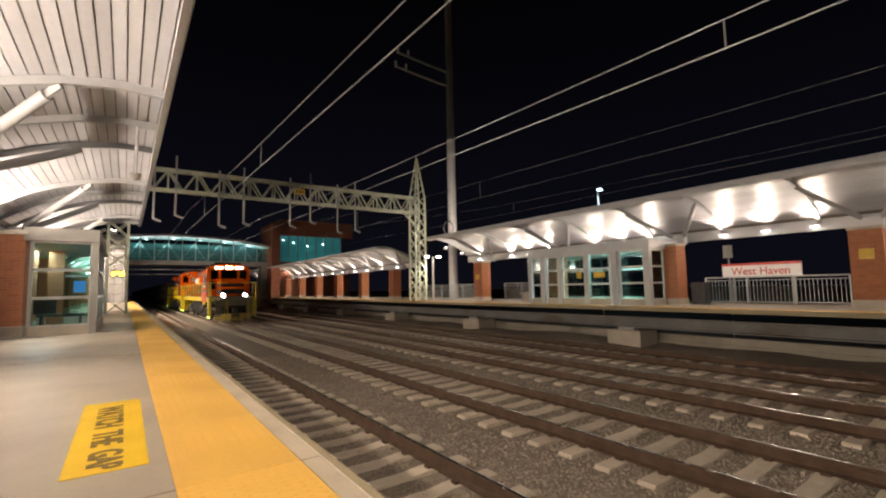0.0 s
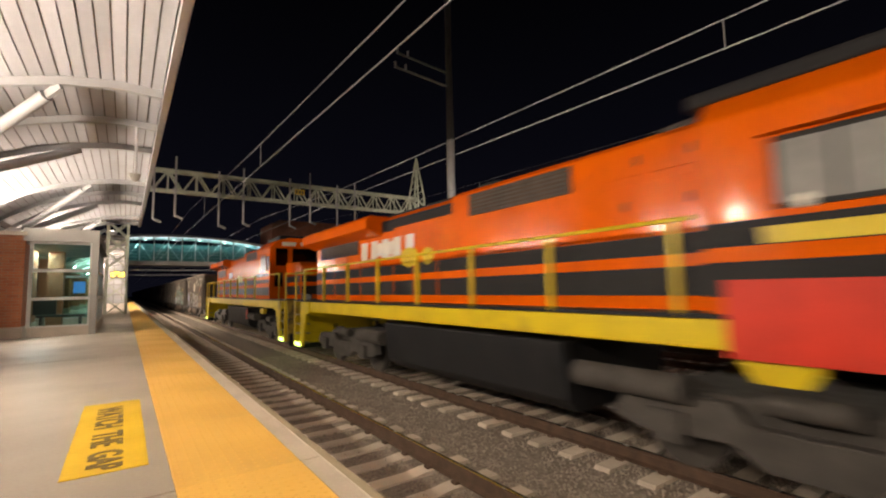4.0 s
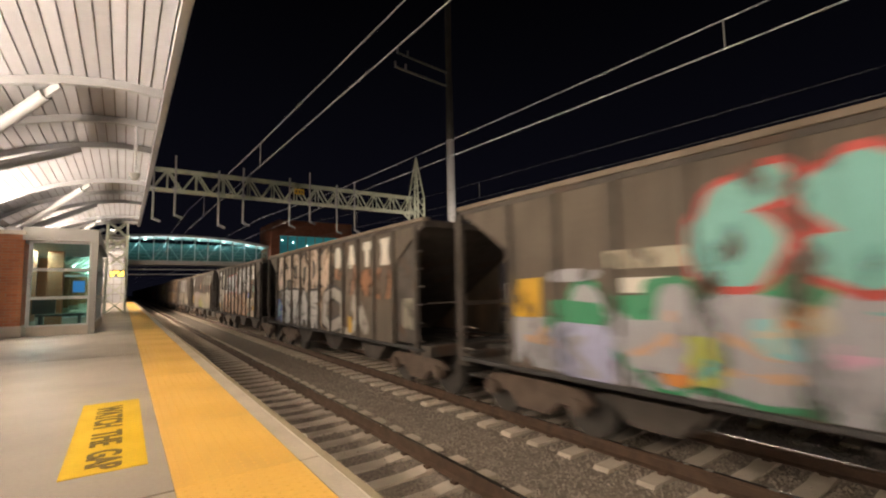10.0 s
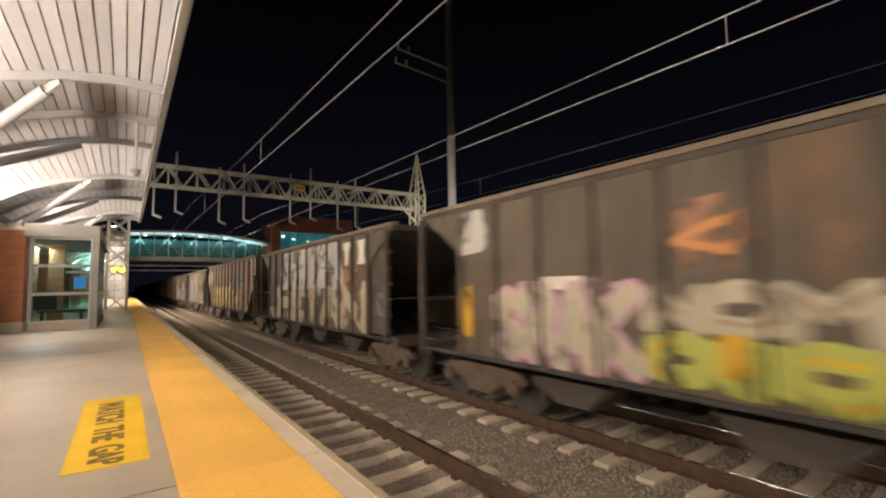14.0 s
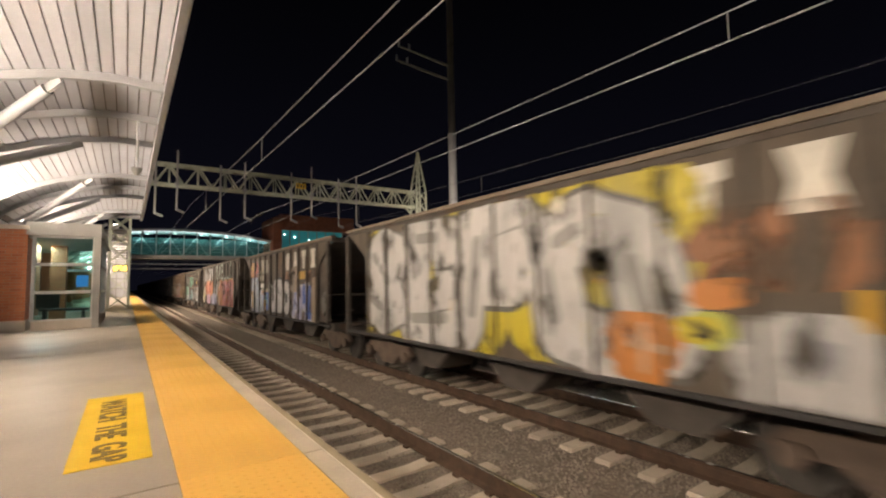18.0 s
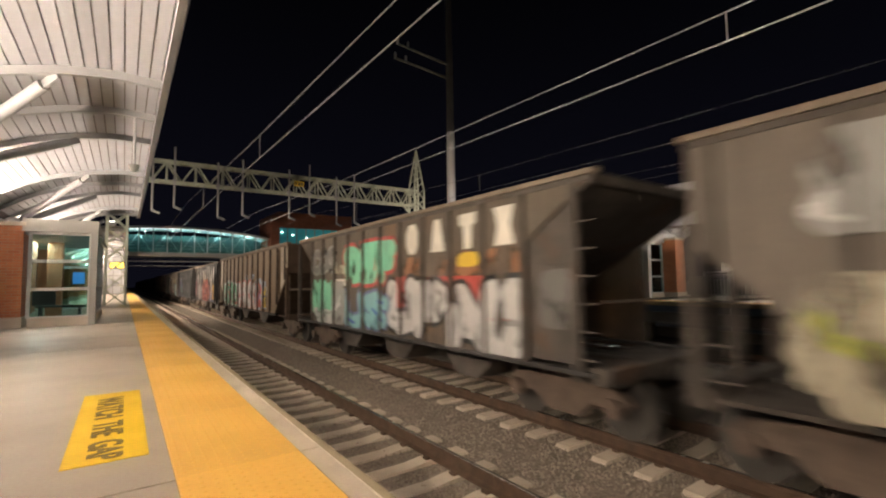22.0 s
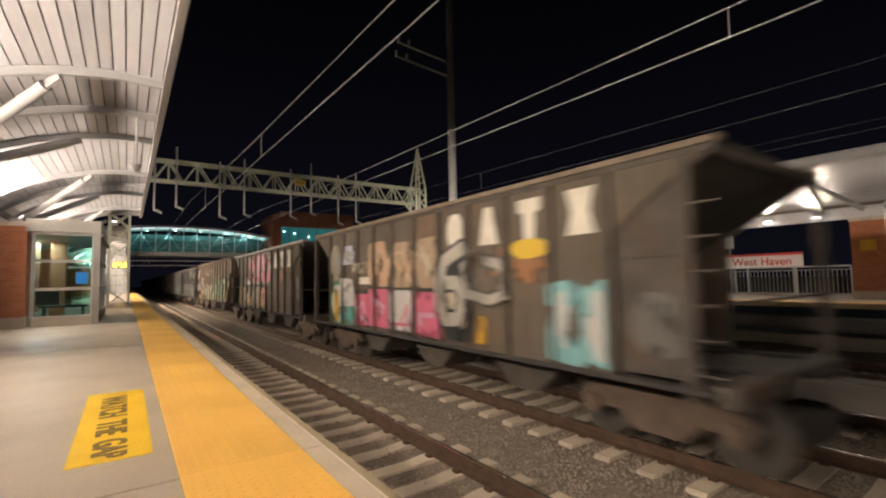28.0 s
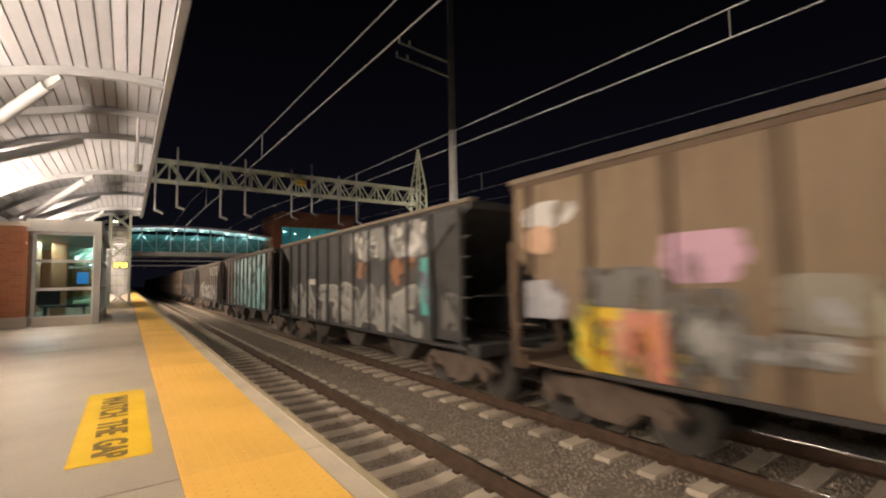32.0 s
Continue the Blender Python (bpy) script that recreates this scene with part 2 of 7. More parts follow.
# ---- mesh building ----
class Shape:
    """Collects vertices and faces for one mesh."""

    def __init__(self):
        self.v, self.f = [], []

    def add(self, v, f):
        n = len(self.v)
        self.v += [tuple(p) for p in v]
        self.f += [tuple(i + n for i in q) for q in f]
        return self

    def box(self, x0, x1, y0, y1, z0, z1, chamfer=0.0):
        if chamfer:
            return self.prism_y([(x0 + chamfer, z0), (x1 - chamfer, z0), (x1, z0 + chamfer), (x1, z1 - chamfer),
                                 (x1 - chamfer, z1), (x0 + chamfer, z1), (x0, z1 - chamfer), (x0, z0 + chamfer)], y0, y1)
        v = [(x, y, z) for x in (x0, x1) for y in (y0, y1) for z in (z0, z1)]
        return self.add(v, [(0, 1, 3, 2), (4, 6, 7, 5), (0, 4, 5, 1), (2, 3, 7, 6), (0, 2, 6, 4), (1, 5, 7, 3)])

    def prism(self, ring, off):
        """Extrudes a ring of points by the vector off."""
        n = len(ring)
        a = [Vector(p) for p in ring]
        b = [p + Vector(off) for p in a]
        f = [tuple(range(n - 1, -1, -1)), tuple(range(n, 2 * n))]
        f += [(i, (i + 1) % n, n + (i + 1) % n, n + i) for i in range(n)]
        return self.add(a + b, f)

    def prism_y(self, xz, y0, y1):
        return self.prism([(x, y0, z) for x, z in xz], (0, y1 - y0, 0))

    def prism_x(self, yz, x0, x1):
        return self.prism([(x0, y, z) for y, z in yz], (x1 - x0, 0, 0))

    def prism_z(self, xy, z0, z1):
        return self.prism([(x, y, z0) for x, y in xy], (0, 0, z1 - z0))

    def tube(self, p, q, r, n=8, r2=None, closed=True):
        p, q = Vector(p), Vector(q)
        r2 = r if r2 is None else r2
        d = (q - p).normalized()
        u = d.orthogonal().normalized()
        w = d.cross(u)
        ring = [(math.cos(2 * math.pi * i / n), math.sin(2 * math.pi * i / n)) for i in range(n)]
        v = [p + (u * c + w * s) * r for c, s in ring] + [q + (u * c + w * s) * r2 for c, s in ring]
        f = [(i, (i + 1) % n, n + (i + 1) % n, n + i) for i in range(n)]
        if closed:
            f += [tuple(range(n - 1, -1, -1)), tuple(range(n, 2 * n))]
        return self.add(v, f)

    def bar(self, p, q, w, h=None):
        """A square bar from p to q."""
        p, q = Vector(p), Vector(q)
        h = h or w
        d = (q - p).normalized()
        up = Vector((0, 0, 1)) if abs(d.z) < 0.95 else Vector((1, 0, 0))
        u = d.cross(up).normalized() * w / 2
        k = u.cross(d).normalized() * h / 2
        v = [p + a * u + b * k for a, b in ((-1, -1), (1, -1), (1, 1), (-1, 1))]
        v += [q + a * u + b * k for a, b in ((-1, -1), (1, -1), (1, 1), (-1, 1))]
        return self.add(v, [(0, 1, 2, 3), (7, 6, 5, 4), (0, 4, 5, 1), (1, 5, 6, 2), (2, 6, 7, 3), (3, 7, 4, 0)])

    def path(self, pts, r, n=6):
        for a, b in zip(pts, pts[1:]):
            self.tube(a, b, r, n)
        return self

    def mesh(self, name, mat, smooth=False):
        me = bpy.data.meshes.new(name)
        me.from_pydata(self.v, [], self.f)
        bm = bmesh.new()
        bm.from_mesh(me)
        bmesh.ops.recalc_face_normals(bm, faces=bm.faces)
        bm.to_mesh(me)
        bm.free()
        me.materials.append(mat)
        if smooth:
            for p in me.polygons:
                p.use_smooth = True
            me.set_sharp_from_angle(angle=radians(40))
        return me


def part(name, shape, mat, parent=None, label="", smooth=False, bevel=0.0):
    ob = new(name, shape.mesh(name, mat, smooth) if isinstance(shape, Shape) else shape)
    if parent:
        ob.parent = parent
    if label:
        ob["label"] = label
    if bevel:
        m = ob.modifiers.new("bevel", "BEVEL")
        m.width, m.segments, m.limit_method = bevel, 2, "ANGLE"
    return ob


def thing(name, label, category, group="", kind="", at=None):
    ob = new(name)
    ob.empty_display_size = 0.2
    if at:
        ob.location = at
    return tagged(ob, label, category, group, kind)


def structure(name, shape, mat, label, **k):
    return tagged(part(name, shape, mat, **k), label, "", "", "structure")


def lettering(name, text, size, m, mat, parent, squeeze=1.0, label="", bold=0.0):
    """Flat lettering in the built-in font, as a mesh. m: its pose, with x along the line and y up the letters."""
    cu = bpy.data.curves.new(name, "FONT")
    cu.body, cu.size, cu.extrude, cu.offset = text, size, 0.002, bold
    cu.align_x, cu.align_y = "CENTER", "CENTER"
    tmp = new("tmp", cu)
    bpy.context.view_layer.update()
    me = bpy.data.meshes.new_from_object(tmp.evaluated_get(bpy.context.evaluated_depsgraph_get()))
    bpy.data.objects.remove(tmp)
    me.transform(m @ Matrix.Diagonal((squeeze, 1, 1, 1)))
    me.materials.clear()
    me.materials.append(mat)
    return part(name, me, mat, parent, label)


# ---- ground and tracks ----
sh = Shape()
sh.add([(-400, -300, -2.2), (400, -300, -2.2), (400, 700, -2.2), (-400, 700, -2.2)], [(0, 1, 2, 3)])
structure("ground", sh, GROUND, "dark bare ground round the station at night")

bed = Shape()
bed_x = np.linspace(-1.5, 17.2, 48)
bed_y = np.concatenate([np.linspace(-14, 26, 90), np.linspace(28, 220, 50)])


def bed_z(x, y):
    z = -1.458 + 0.02 * noise.noise((x * 1.3, y * 1.3, 0)) + 0.012 * noise.noise((x * 5, y * 5, 3))
    for a, b in zip(TRACKS, TRACKS[1:]):
        mid = (a + b) / 2
        z -= 0.03 * math.exp(-((x - mid) / 0.35) ** 2)
    if x > 14.2:
        z += 0.25 * min(1, (x - 14.2) / 1.2) * (0.6 + 0.8 * noise.noise((x * 0.6, y * 0.35, 9)))
    return z


grid_v = [(x, y, bed_z(x, y)) for y in bed_y for x in bed_x]
nx = len(bed_x)
grid_f = [(j * nx + i, j * nx + i + 1, (j + 1) * nx + i + 1, (j + 1) * nx + i)
          for j in range(len(bed_y) - 1) for i in range(nx - 1)]
bed.add(grid_v, grid_f)
tagged(part("ballast_bed", bed, BALLAST, smooth=True), "grey-brown crushed stone ballast bed under the tracks", "", "", "structure")

# loose stones on the bed where the camera stands near
rng = np.random.default_rng(5)
COUNT = 52000
st = Shape()
octa = np.array([(1, 0, 0), (-1, 0, 0), (0, 1, 0), (0, -1, 0), (0, 0, 1), (0, 0, -1)], float)
octf = [(0, 2, 4), (2, 1, 4), (1, 3, 4), (3, 0, 4), (2, 0, 5), (1, 2, 5), (3, 1, 5), (0, 3, 5)]
sx = rng.uniform(0.2, 11.5, COUNT)
sy = 0.8 + 17 * rng.random(COUNT) ** 1.5
verts, faces = [], []
for i in range(COUNT):
    k = octa * rng.uniform(0.010, 0.026, 3) * rng.uniform(0.8, 1.3, (6, 1))
    a = rng.uniform(0, 6.28)
    c, s = math.cos(a), math.sin(a)
    x, y = sx[i], sy[i]
    z = bed_z(x, y) + rng.uniform(-0.006, 0.012)
    verts += [(x + p[0] * c - p[1] * s, y + p[0] * s + p[1] * c, z + p[2]) for p in k]
    faces += [tuple(q + 6 * i for q in f) for f in octf]
me = bpy.data.meshes.new("ballast_stones")
me.from_pydata(verts, [], faces)
me.materials.append(STONE)
tagged(new("ballast_stones", me), "loose angular grey-brown ballast stones between the sleepers", "stones", "", "stuff")

RAIL_L = [(-0.075, 0), (0.075, 0), (0.075, 0.012), (0.012, 0.035), (0.010, 0.135), (0.036, 0.148), (0.036, 0.178), (0.030, 0.184),
          (-0.030, 0.184), (-0.036, 0.178), (-0.036, 0.148), (-0.010, 0.135), (-0.012, 0.035), (-0.075, 0.012)]
tie_shape = Shape().prism_y([(-1.27, -0.2), (1.27, -0.2), (1.27, -0.03), (1.24, 0), (0.95, 0.0), (0.55, 0.0), (0.35, -0.025), (-0.35, -0.025),
                             (-0.55, 0.0), (-0.95, 0.0), (-1.24, 0), (-1.27, -0.03)], -0.115, 0.115)
tie_mesh = tie_shape.mesh("sleeper", TIE)
clip_mesh = Shape().box(-0.14, -0.08, -0.05, 0.05, 0, 0.03).box(0.08, 0.14, -0.05, 0.05, 0, 0.03).mesh("rail_clip", RAILSIDE)
TIE_Z = -1.405
for k, tx in enumerate(TRACKS):
    tr = thing("railway_track", "railway track of rusty steel rails on pale concrete sleepers in ballast", "track", "parallel railway tracks", "structure")
    for side in (-1, 1):
        x = tx + side * 0.754
        part("rail", Shape().prism_y([(x + a, RAIL_Z - 0.184 + b) for a, b in RAIL_L], -60, 320), RAILSIDE, tr, smooth=True)
        crown = [(x + 0.030 * k / 4, RAIL_Z + 0.0028 - 0.0028 * (k / 4) ** 2) for k in range(4, -5, -1)]
        part("running_surface", Shape().prism_y([(x - 0.030, RAIL_Z - 0.003), (x + 0.030, RAIL_Z - 0.003)] + crown, -60, 320), RAILTOP, tr, "polished crowned rail head", smooth=True)
    rest = Shape()
    y0 = (4.01, 3.84, 3.98, 3.7)[k] - 0.61 * 12
    for i in range(330):
        y = y0 + 0.61 * i
        if y < 38 and k < 3:
            o = part("sleeper", tie_mesh, TIE, tr)
            o.location = (tx + random.uniform(-0.015, 0.015), y + random.uniform(-0.015, 0.015), TIE_Z)
            if y < 16:
                for side in (-1, 1):
                    c = part("rail_clip", clip_mesh, RAILSIDE, tr)
                    c.location = (tx + side * 0.754, y, TIE_Z)
        else:
            rest.box(tx - 1.27, tx + 1.27, y - 0.115, y + 0.115, TIE_Z - 0.12, TIE_Z - (0.02 if k == 3 else 0))
    tagged(part("far_sleepers", rest, TIE, tr), "", "", "", "stuff")

# ---- near platform ----
plat = Shape().box(-9.0, -0.12, -60, 130, -0.35, -0.006).box(-9.0, -1.4, -60, 130, -2.2, -0.35)
deck = structure("platform_near", plat, DARKCON, "raised concrete station platform")
joints = [2.68 + 6.25 * i for i in range(-6, 20)]
for a, b in zip(joints, joints[1:]):
    part("slab", Shape().box(-9.0, -0.845, a + 0.008, b - 0.008, -0.006, 0.0, 0), CONCRETE, deck)
    part("coping", Shape().box(-0.218, -0.105, a + 0.006, b - 0.006, -0.12, 0.002), COPING, deck, "pale concrete edge strip")
# thin pale strip that paints the highlight along the platform edge
part("edge_highlight", Shape().box(-0.111, -0.101, -60, 130, -0.05, 0.0045), EDGE_HILITE, deck, "pale line painting the edge highlight")
part("rub_board", Shape().prism_y([(-0.105, -0.30), (0.0, -0.30), (0.0, -0.05), (-0.012, -0.035), (-0.105, -0.030)], -60, 130), RUB, deck, "weathered buff edge board")
tile = Shape().box(-0.305, 0.305, -0.608, 0.608, -0.004, 0.006).mesh("tile", TACTILE)
tac = tagged(part("tactile_strip", Shape().box(-0.842, -0.221, -60, 130, -0.006, -0.001), TACTILE), "yellow tactile warning strip along the platform edge", "warning strip", "", "structure")
for i in range(-8, 26):
    o = part("tile", tile, TACTILE, tac)
    o.location = (-0.5315, 2.68 + 1.2192 * i + 0.61, 0.0)
far_t = Shape()
for i in range(26, 90):
    y = 2.68 + 1.2192 * i
    far_t.box(-0.8365, -0.2265, y + 0.004, y + 1.215, -0.004, 0.006)
tagged(part("far_tiles", far_t, TACTILE, tac), "", "", "", "stuff")
dome = Shape()
for j in range(0, 150):
    for i in range(10):
        x, y = -0.8365 + 0.0305 + 0.061 * i, 1.4 + 0.061 * j
        ring = [(math.cos(a * math.pi / 3), math.sin(a * math.pi / 3)) for a in range(6)]
        v = [(x + 0.0115 * c, y + 0.0115 * s, 0.006) for c, s in ring] + [(x + 0.006 * c, y + 0.006 * s, 0.0078) for c, s in ring]
        dome.add(v, [(a, (a + 1) % 6, 6 + (a + 1) % 6, 6 + a) for a in range(6)] + [(6, 7, 8, 9, 10, 11)])
tagged(part("truncated_domes", dome, TACTILE, tac), "small round warning bumps", "", "", "stuff")
mark = tagged(part("floor_marking", Shape().box(-1.338, -0.937, 3.18, 5.14, -0.004, 0.004), PAINT_Y), "yellow painted warning panel with dark letters on the platform floor", "floor marking")
lettering("lettering", "WATCH  THE  GAP", 0.235, pose(-1.155, 4.08, 0.0055, 0, 0, -90), LETTER, mark, 0.84, "dark worn painted letters", 0.006)

# ---- near canopy ----
# underside profile: distance behind the eave, height
PROFILE = [(0.0, 4.13), (0.6, 4.15), (1.2, 4.06), (1.8, 3.90), (2.4, 3.66), (2.95, 3.34), (3.4, 3.0)]


def profile(u):
    """Height of the soffit at the distance u behind the eave, smoothed."""
    u = max(0, min(3.4, u))
    for (a, za), (b, zb) in zip(PROFILE, PROFILE[1:]):
        if u <= b:
            k = (u - a) / (b - a)
            return za + (zb - za) * (k * k * (3 - 2 * k) * 0.25 + k * 0.75)
    return 3.0


def canopy(name, eave, z_off, way, y0, y1, label, ribs):
    """A curved canopy; way is -1 where it runs back towards smaller x."""
    c = thing(name, label, "canopy", "", "structure")
    backing, planks = Shape(), Shape()
    n = 24
    us = [3.4 * i / n for i in range(n + 1)]
    for a, b in zip(us, us[1:]):
        za, zb = profile(a) + z_off, profile(b) + z_off
        xa, xb = eave + way * a, eave + way * b
        backing.prism([(xa, y0, za + 0.03), (xb, y0, zb + 0.03), (xb, y0, zb + 0.09), (xa, y0, za + 0.09)], (0, y1 - y0, 0))
    w = 0.155
    m = int(3.4 / w)
    for i in range(m):
        a, b = i * w + 0.010, (i + 1) * w - 0.010
        za, zb = profile(a) + z_off, profile(b) + z_off
        xa, xb = eave + way * a, eave + way * b
        planks.prism([(xa, y0, za), (xb, y0, zb), (xb, y0, zb + 0.026), (xa, y0, za + 0.026)], (0, y1 - y0, 0))
    part("soffit_backing", backing, GROOVE, c)
    part("soffit", planks, SOFFIT, c, "white plank soffit with dark grooves")
    roof = Shape()
    for a, b in zip(us, us[1:]):
        roof.prism([(eave + way * a, y0, profile(a) + z_off + 0.10), (eave + way * b, y0, profile(b) + z_off + 0.10),
                    (eave + way * b, y0, profile(b) + z_off + 0.16), (eave + way * a, y0, profile(a) + z_off + 0.16)], (0, y1 - y0, 0))
    part("roof_sheet", roof, ROOF_T, c)
    f = -way
    part("fascia", Shape().prism_y([(eave + f * 0.012, 4.02 + z_off), (eave + f * 0.10, 4.05 + z_off), (eave + f * 0.13, 4.12 + z_off),
                                    (eave + f * 0.10, 4.27 + z_off), (eave + f * 0.012, 4.30 + z_off)], y0 - 0.03, y1 + 0.03), STEEL_W, c, "rounded white eave gutter")
    part("back_beam", Shape().box(min(eave + way * 3.42, eave + way * 3.62), max(eave + way * 3.42, eave + way * 3.62), y0, y1, 2.62 + z_off, 3.02 + z_off), STEEL_W, c)
    for y in ribs:
        r = Shape()
        ks = [3.38 * i / 14 for i in range(15)]
        for a, b in zip(ks, ks[1:]):
            za, zb = profile(a) + z_off, profile(b) + z_off
            r.prism([(eave + way * a, y - 0.05, za - 0.12), (eave + way * b, y - 0.05, zb - 0.12), (eave + way * b, y - 0.05, zb - 0.004), (eave + way * a, y - 0.05, za - 0.004)], (0, 0.10, 0))
        part("rib", r, RIB_G, c)
    return c


def bay(parent, eave, z_off, way, y, half=1.72):
    """Struts that fan out from a column's head to the ribs before and behind it."""
    hx, hz = eave + way * 2.85, 2.72 + z_off
    for d in (-1, 1):
        u = 1.22
        tip = Vector((eave + way * u, y + d * half, profile(u) + z_off - 0.14))
        root = Vector((hx, y + 0.12 * d, hz))
        st = part("strut", Shape().tube(root + (tip - root) * 0.12, root + (tip - root) * 0.9, 0.085, 12), RIB_G, parent, smooth=True)
        part("strut_end", Shape().bar(root, root + (tip - root) * 0.14, 0.05, 0.12).bar(root + (tip - root) * 0.88, tip, 0.05, 0.12), RIB_G, st)
    part("head_bracket", Shape().box(hx - 0.17, hx + 0.17, y - 0.26, y + 0.26, 2.50 + z_off, 2.84 + z_off), STEEL_W, parent, bevel=0.03)


def column(x, y, z, group):
    """A brick column with stone base and cap."""
    c = thing("brick_column", "square orange brick column with stone base carrying the canopy", "column", group, at=(x, y, z))
    part("shaft", Shape().box(-0.36, 0.36, -0.40, 0.40, 0.26, 2.42), BRICK, c)
    part("base", Shape().box(-0.39, 0.39, -0.43, 0.43, 0, 0.26), STONECAP, c, "pale cast stone base", bevel=0.01)
    part("cap", Shape().box(-0.385, 0.385, -0.425, 0.425, 2.42, 2.52), STONECAP, c, bevel=0.01)
    return c


near_ribs = [y + d for y in NEAR_BAYS for d in (-1.7, 0.0, 1.72) if y + d < 24.6]
near_can = canopy("canopy_near", EAVE_X, 0.0, -1, -26.0, 24.7, "arched white steel platform canopy with plank soffit, lit from below", near_ribs)
for y in NEAR_BAYS:
    bay(near_can, EAVE_X, 0.0, -1, y)
    column(-3.5, y, 0.0, "brick canopy columns")
near_can2 = canopy("canopy_near_beyond", EAVE_X - 0.5, 0.0, -1, 31.0, 74.0, "arched white canopy farther along the near platform", [y + d for y in NEAR_BAYS2 for d in (-1.7, 1.72)])
for y in NEAR_BAYS2:
    bay(near_can2, EAVE_X - 0.5, 0.0, -1, y)
    column(-4.0, y, 0.0, "brick canopy columns")
column(-3.42, 14.85, 0.0, "brick canopy columns")

far_ribs = [y + d for y in FAR_BAYS for d in (-1.5, 1.5) if y + d < 25.4]
far_can = canopy("canopy_far", FAR_EDGE + 0.70, FAR_Z + 0.05, 1, -16, 25.5, "arched white canopy over the opposite platform, brightly uplit", far_ribs)
for y in FAR_BAYS:
    bay(far_can, FAR_EDGE + 0.70, FAR_Z + 0.05, 1, y, 1.5)
    column(17.75, y, FAR_Z, "brick canopy columns")
far_can2 = canopy("canopy_beyond", FAR_EDGE + 0.70, FAR_Z + 0.05, 1, 33.0, 86, "arched white canopy farther along the opposite platform", [y + d for y in FAR_BAYS2 for d in (-1.5, 1.5)])
for y in FAR_BAYS2:
    bay(far_can2, FAR_EDGE + 0.70, FAR_Z + 0.05, 1, y, 1.5)
    column(17.75, y, FAR_Z, "brick canopy columns")


def uplight(x, y, z, rise, watts, spot=100, blend=0.25):
    """A flood lamp bracketed to the back beam, thrown up and out at the soffit."""
    o = thing("flood_light", "small white flood light fixed to the canopy beam", "flood light", "canopy flood lights")
    dx = 0.16 if x < 0 else -0.16
    part("housing", Shape().box(x - 0.12, x + 0.12, y - 0.14, y + 0.14, z - 0.10, z - 0.02), STEEL_W, o, bevel=0.015)
    part("bracket", Shape().box(min(x, x - dx * 1.6), max(x, x - dx * 1.6), y - 0.03, y + 0.03, z - 0.12, z - 0.06), STEEL_W, o)
    part("lens", Shape().box(x - 0.09, x + 0.09, y - 0.10, y + 0.10, z - 0.125, z - 0.1005), LENS, o, "glowing lens")
    lamp("uplight", (x + dx * 0.3, y, z + 0.03), (x + dx * 6, y, z + rise), watts, 0.06, spot, blend)


for y in NEAR_BAYS:
    for d in (2.2, 3.5, 4.8):
        if -20 < y + d < 24:
            uplight(-3.92, y + d, 2.72, 0.55, NEAR_UP, 155, 1.0)
            lamp("downlight", (-3.86, y + d, 2.60), (1.3, y + d, -1.2), NEAR_DOWN * (0.35 if y + d < 1 else 1.25), 0.06, 98, 1.0)
# two unseen canopy lamps, added over the platform edge to brighten the near track
for y in (2.3, -4.8):
    o = thing("added_eave_lamp", "small white lamp added under the canopy eave, out of view", "ceiling lamp", "canopy eave lamps")
    part("housing", Shape().box(-1.38, -1.12, y - 0.13, y + 0.13, 3.92, 4.0), STEEL_W, o, bevel=0.015)
    part("stem", Shape().box(-1.28, -1.22, y - 0.03, y + 0.03, 4.0, 4.14), STEEL_W, o)
    part("lens", Shape().box(-1.34, -1.16, y - 0.09, y + 0.09, 3.905, 3.9195), LENS, o, "glowing lens")
    lamp("eave_fill", (-1.25, y, 3.88), (0.9, y + 2.4, -1.2), EAVE_W, 0.08, 125, 1.0)
for y in NEAR_BAYS2[:4]:
    uplight(-4.45, y + 2.0, 2.95, 0.6, NEAR_UP * 1.3, 174)
    uplight(-4.45, y + 5.0, 2.95, 0.6, NEAR_UP * 1.3, 174)
    for d in (2.0, 5.0):
        lamp("downlight", (-4.38, y + d, 2.80), (1.3, y + d, -1.2), NEAR_DOWN * 2.4, 0.06, 110, 1.0)
for y in FAR_BAYS:
    for d in (1.6, 3.1, 4.6):
        if -10 < y + d < 25:
            uplight(18.88, y + d, 3.0, 1.5, FAR_UP, 125, 0.9)
for y in FAR_BAYS2:
    uplight(18.88, y + 1.6, 3.0, 1.3, FAR_UP * 1.5, 110, 0.8)
    if y < 80:
        uplight(18.88, y + 4.6, 3.0, 1.3, FAR_UP * 1.5, 110, 0.8)
# the lenses of the flood lights also shine down on the opposite platform and the tracks
for y in FAR_BAYS[2:]:
    for d in (1.6, 3.1, 4.6):
        lamp("downlight", (18.86, y + d, 2.86), (9.0, y + d, -3.0), 11, (0.18, 0.2))
for y in FAR_BAYS2[:6]:
    lamp("downlight", (18.86, y + 3.1, 2.86), (16.0, y + 3.1, 0), 34, (0.18, 0.2))

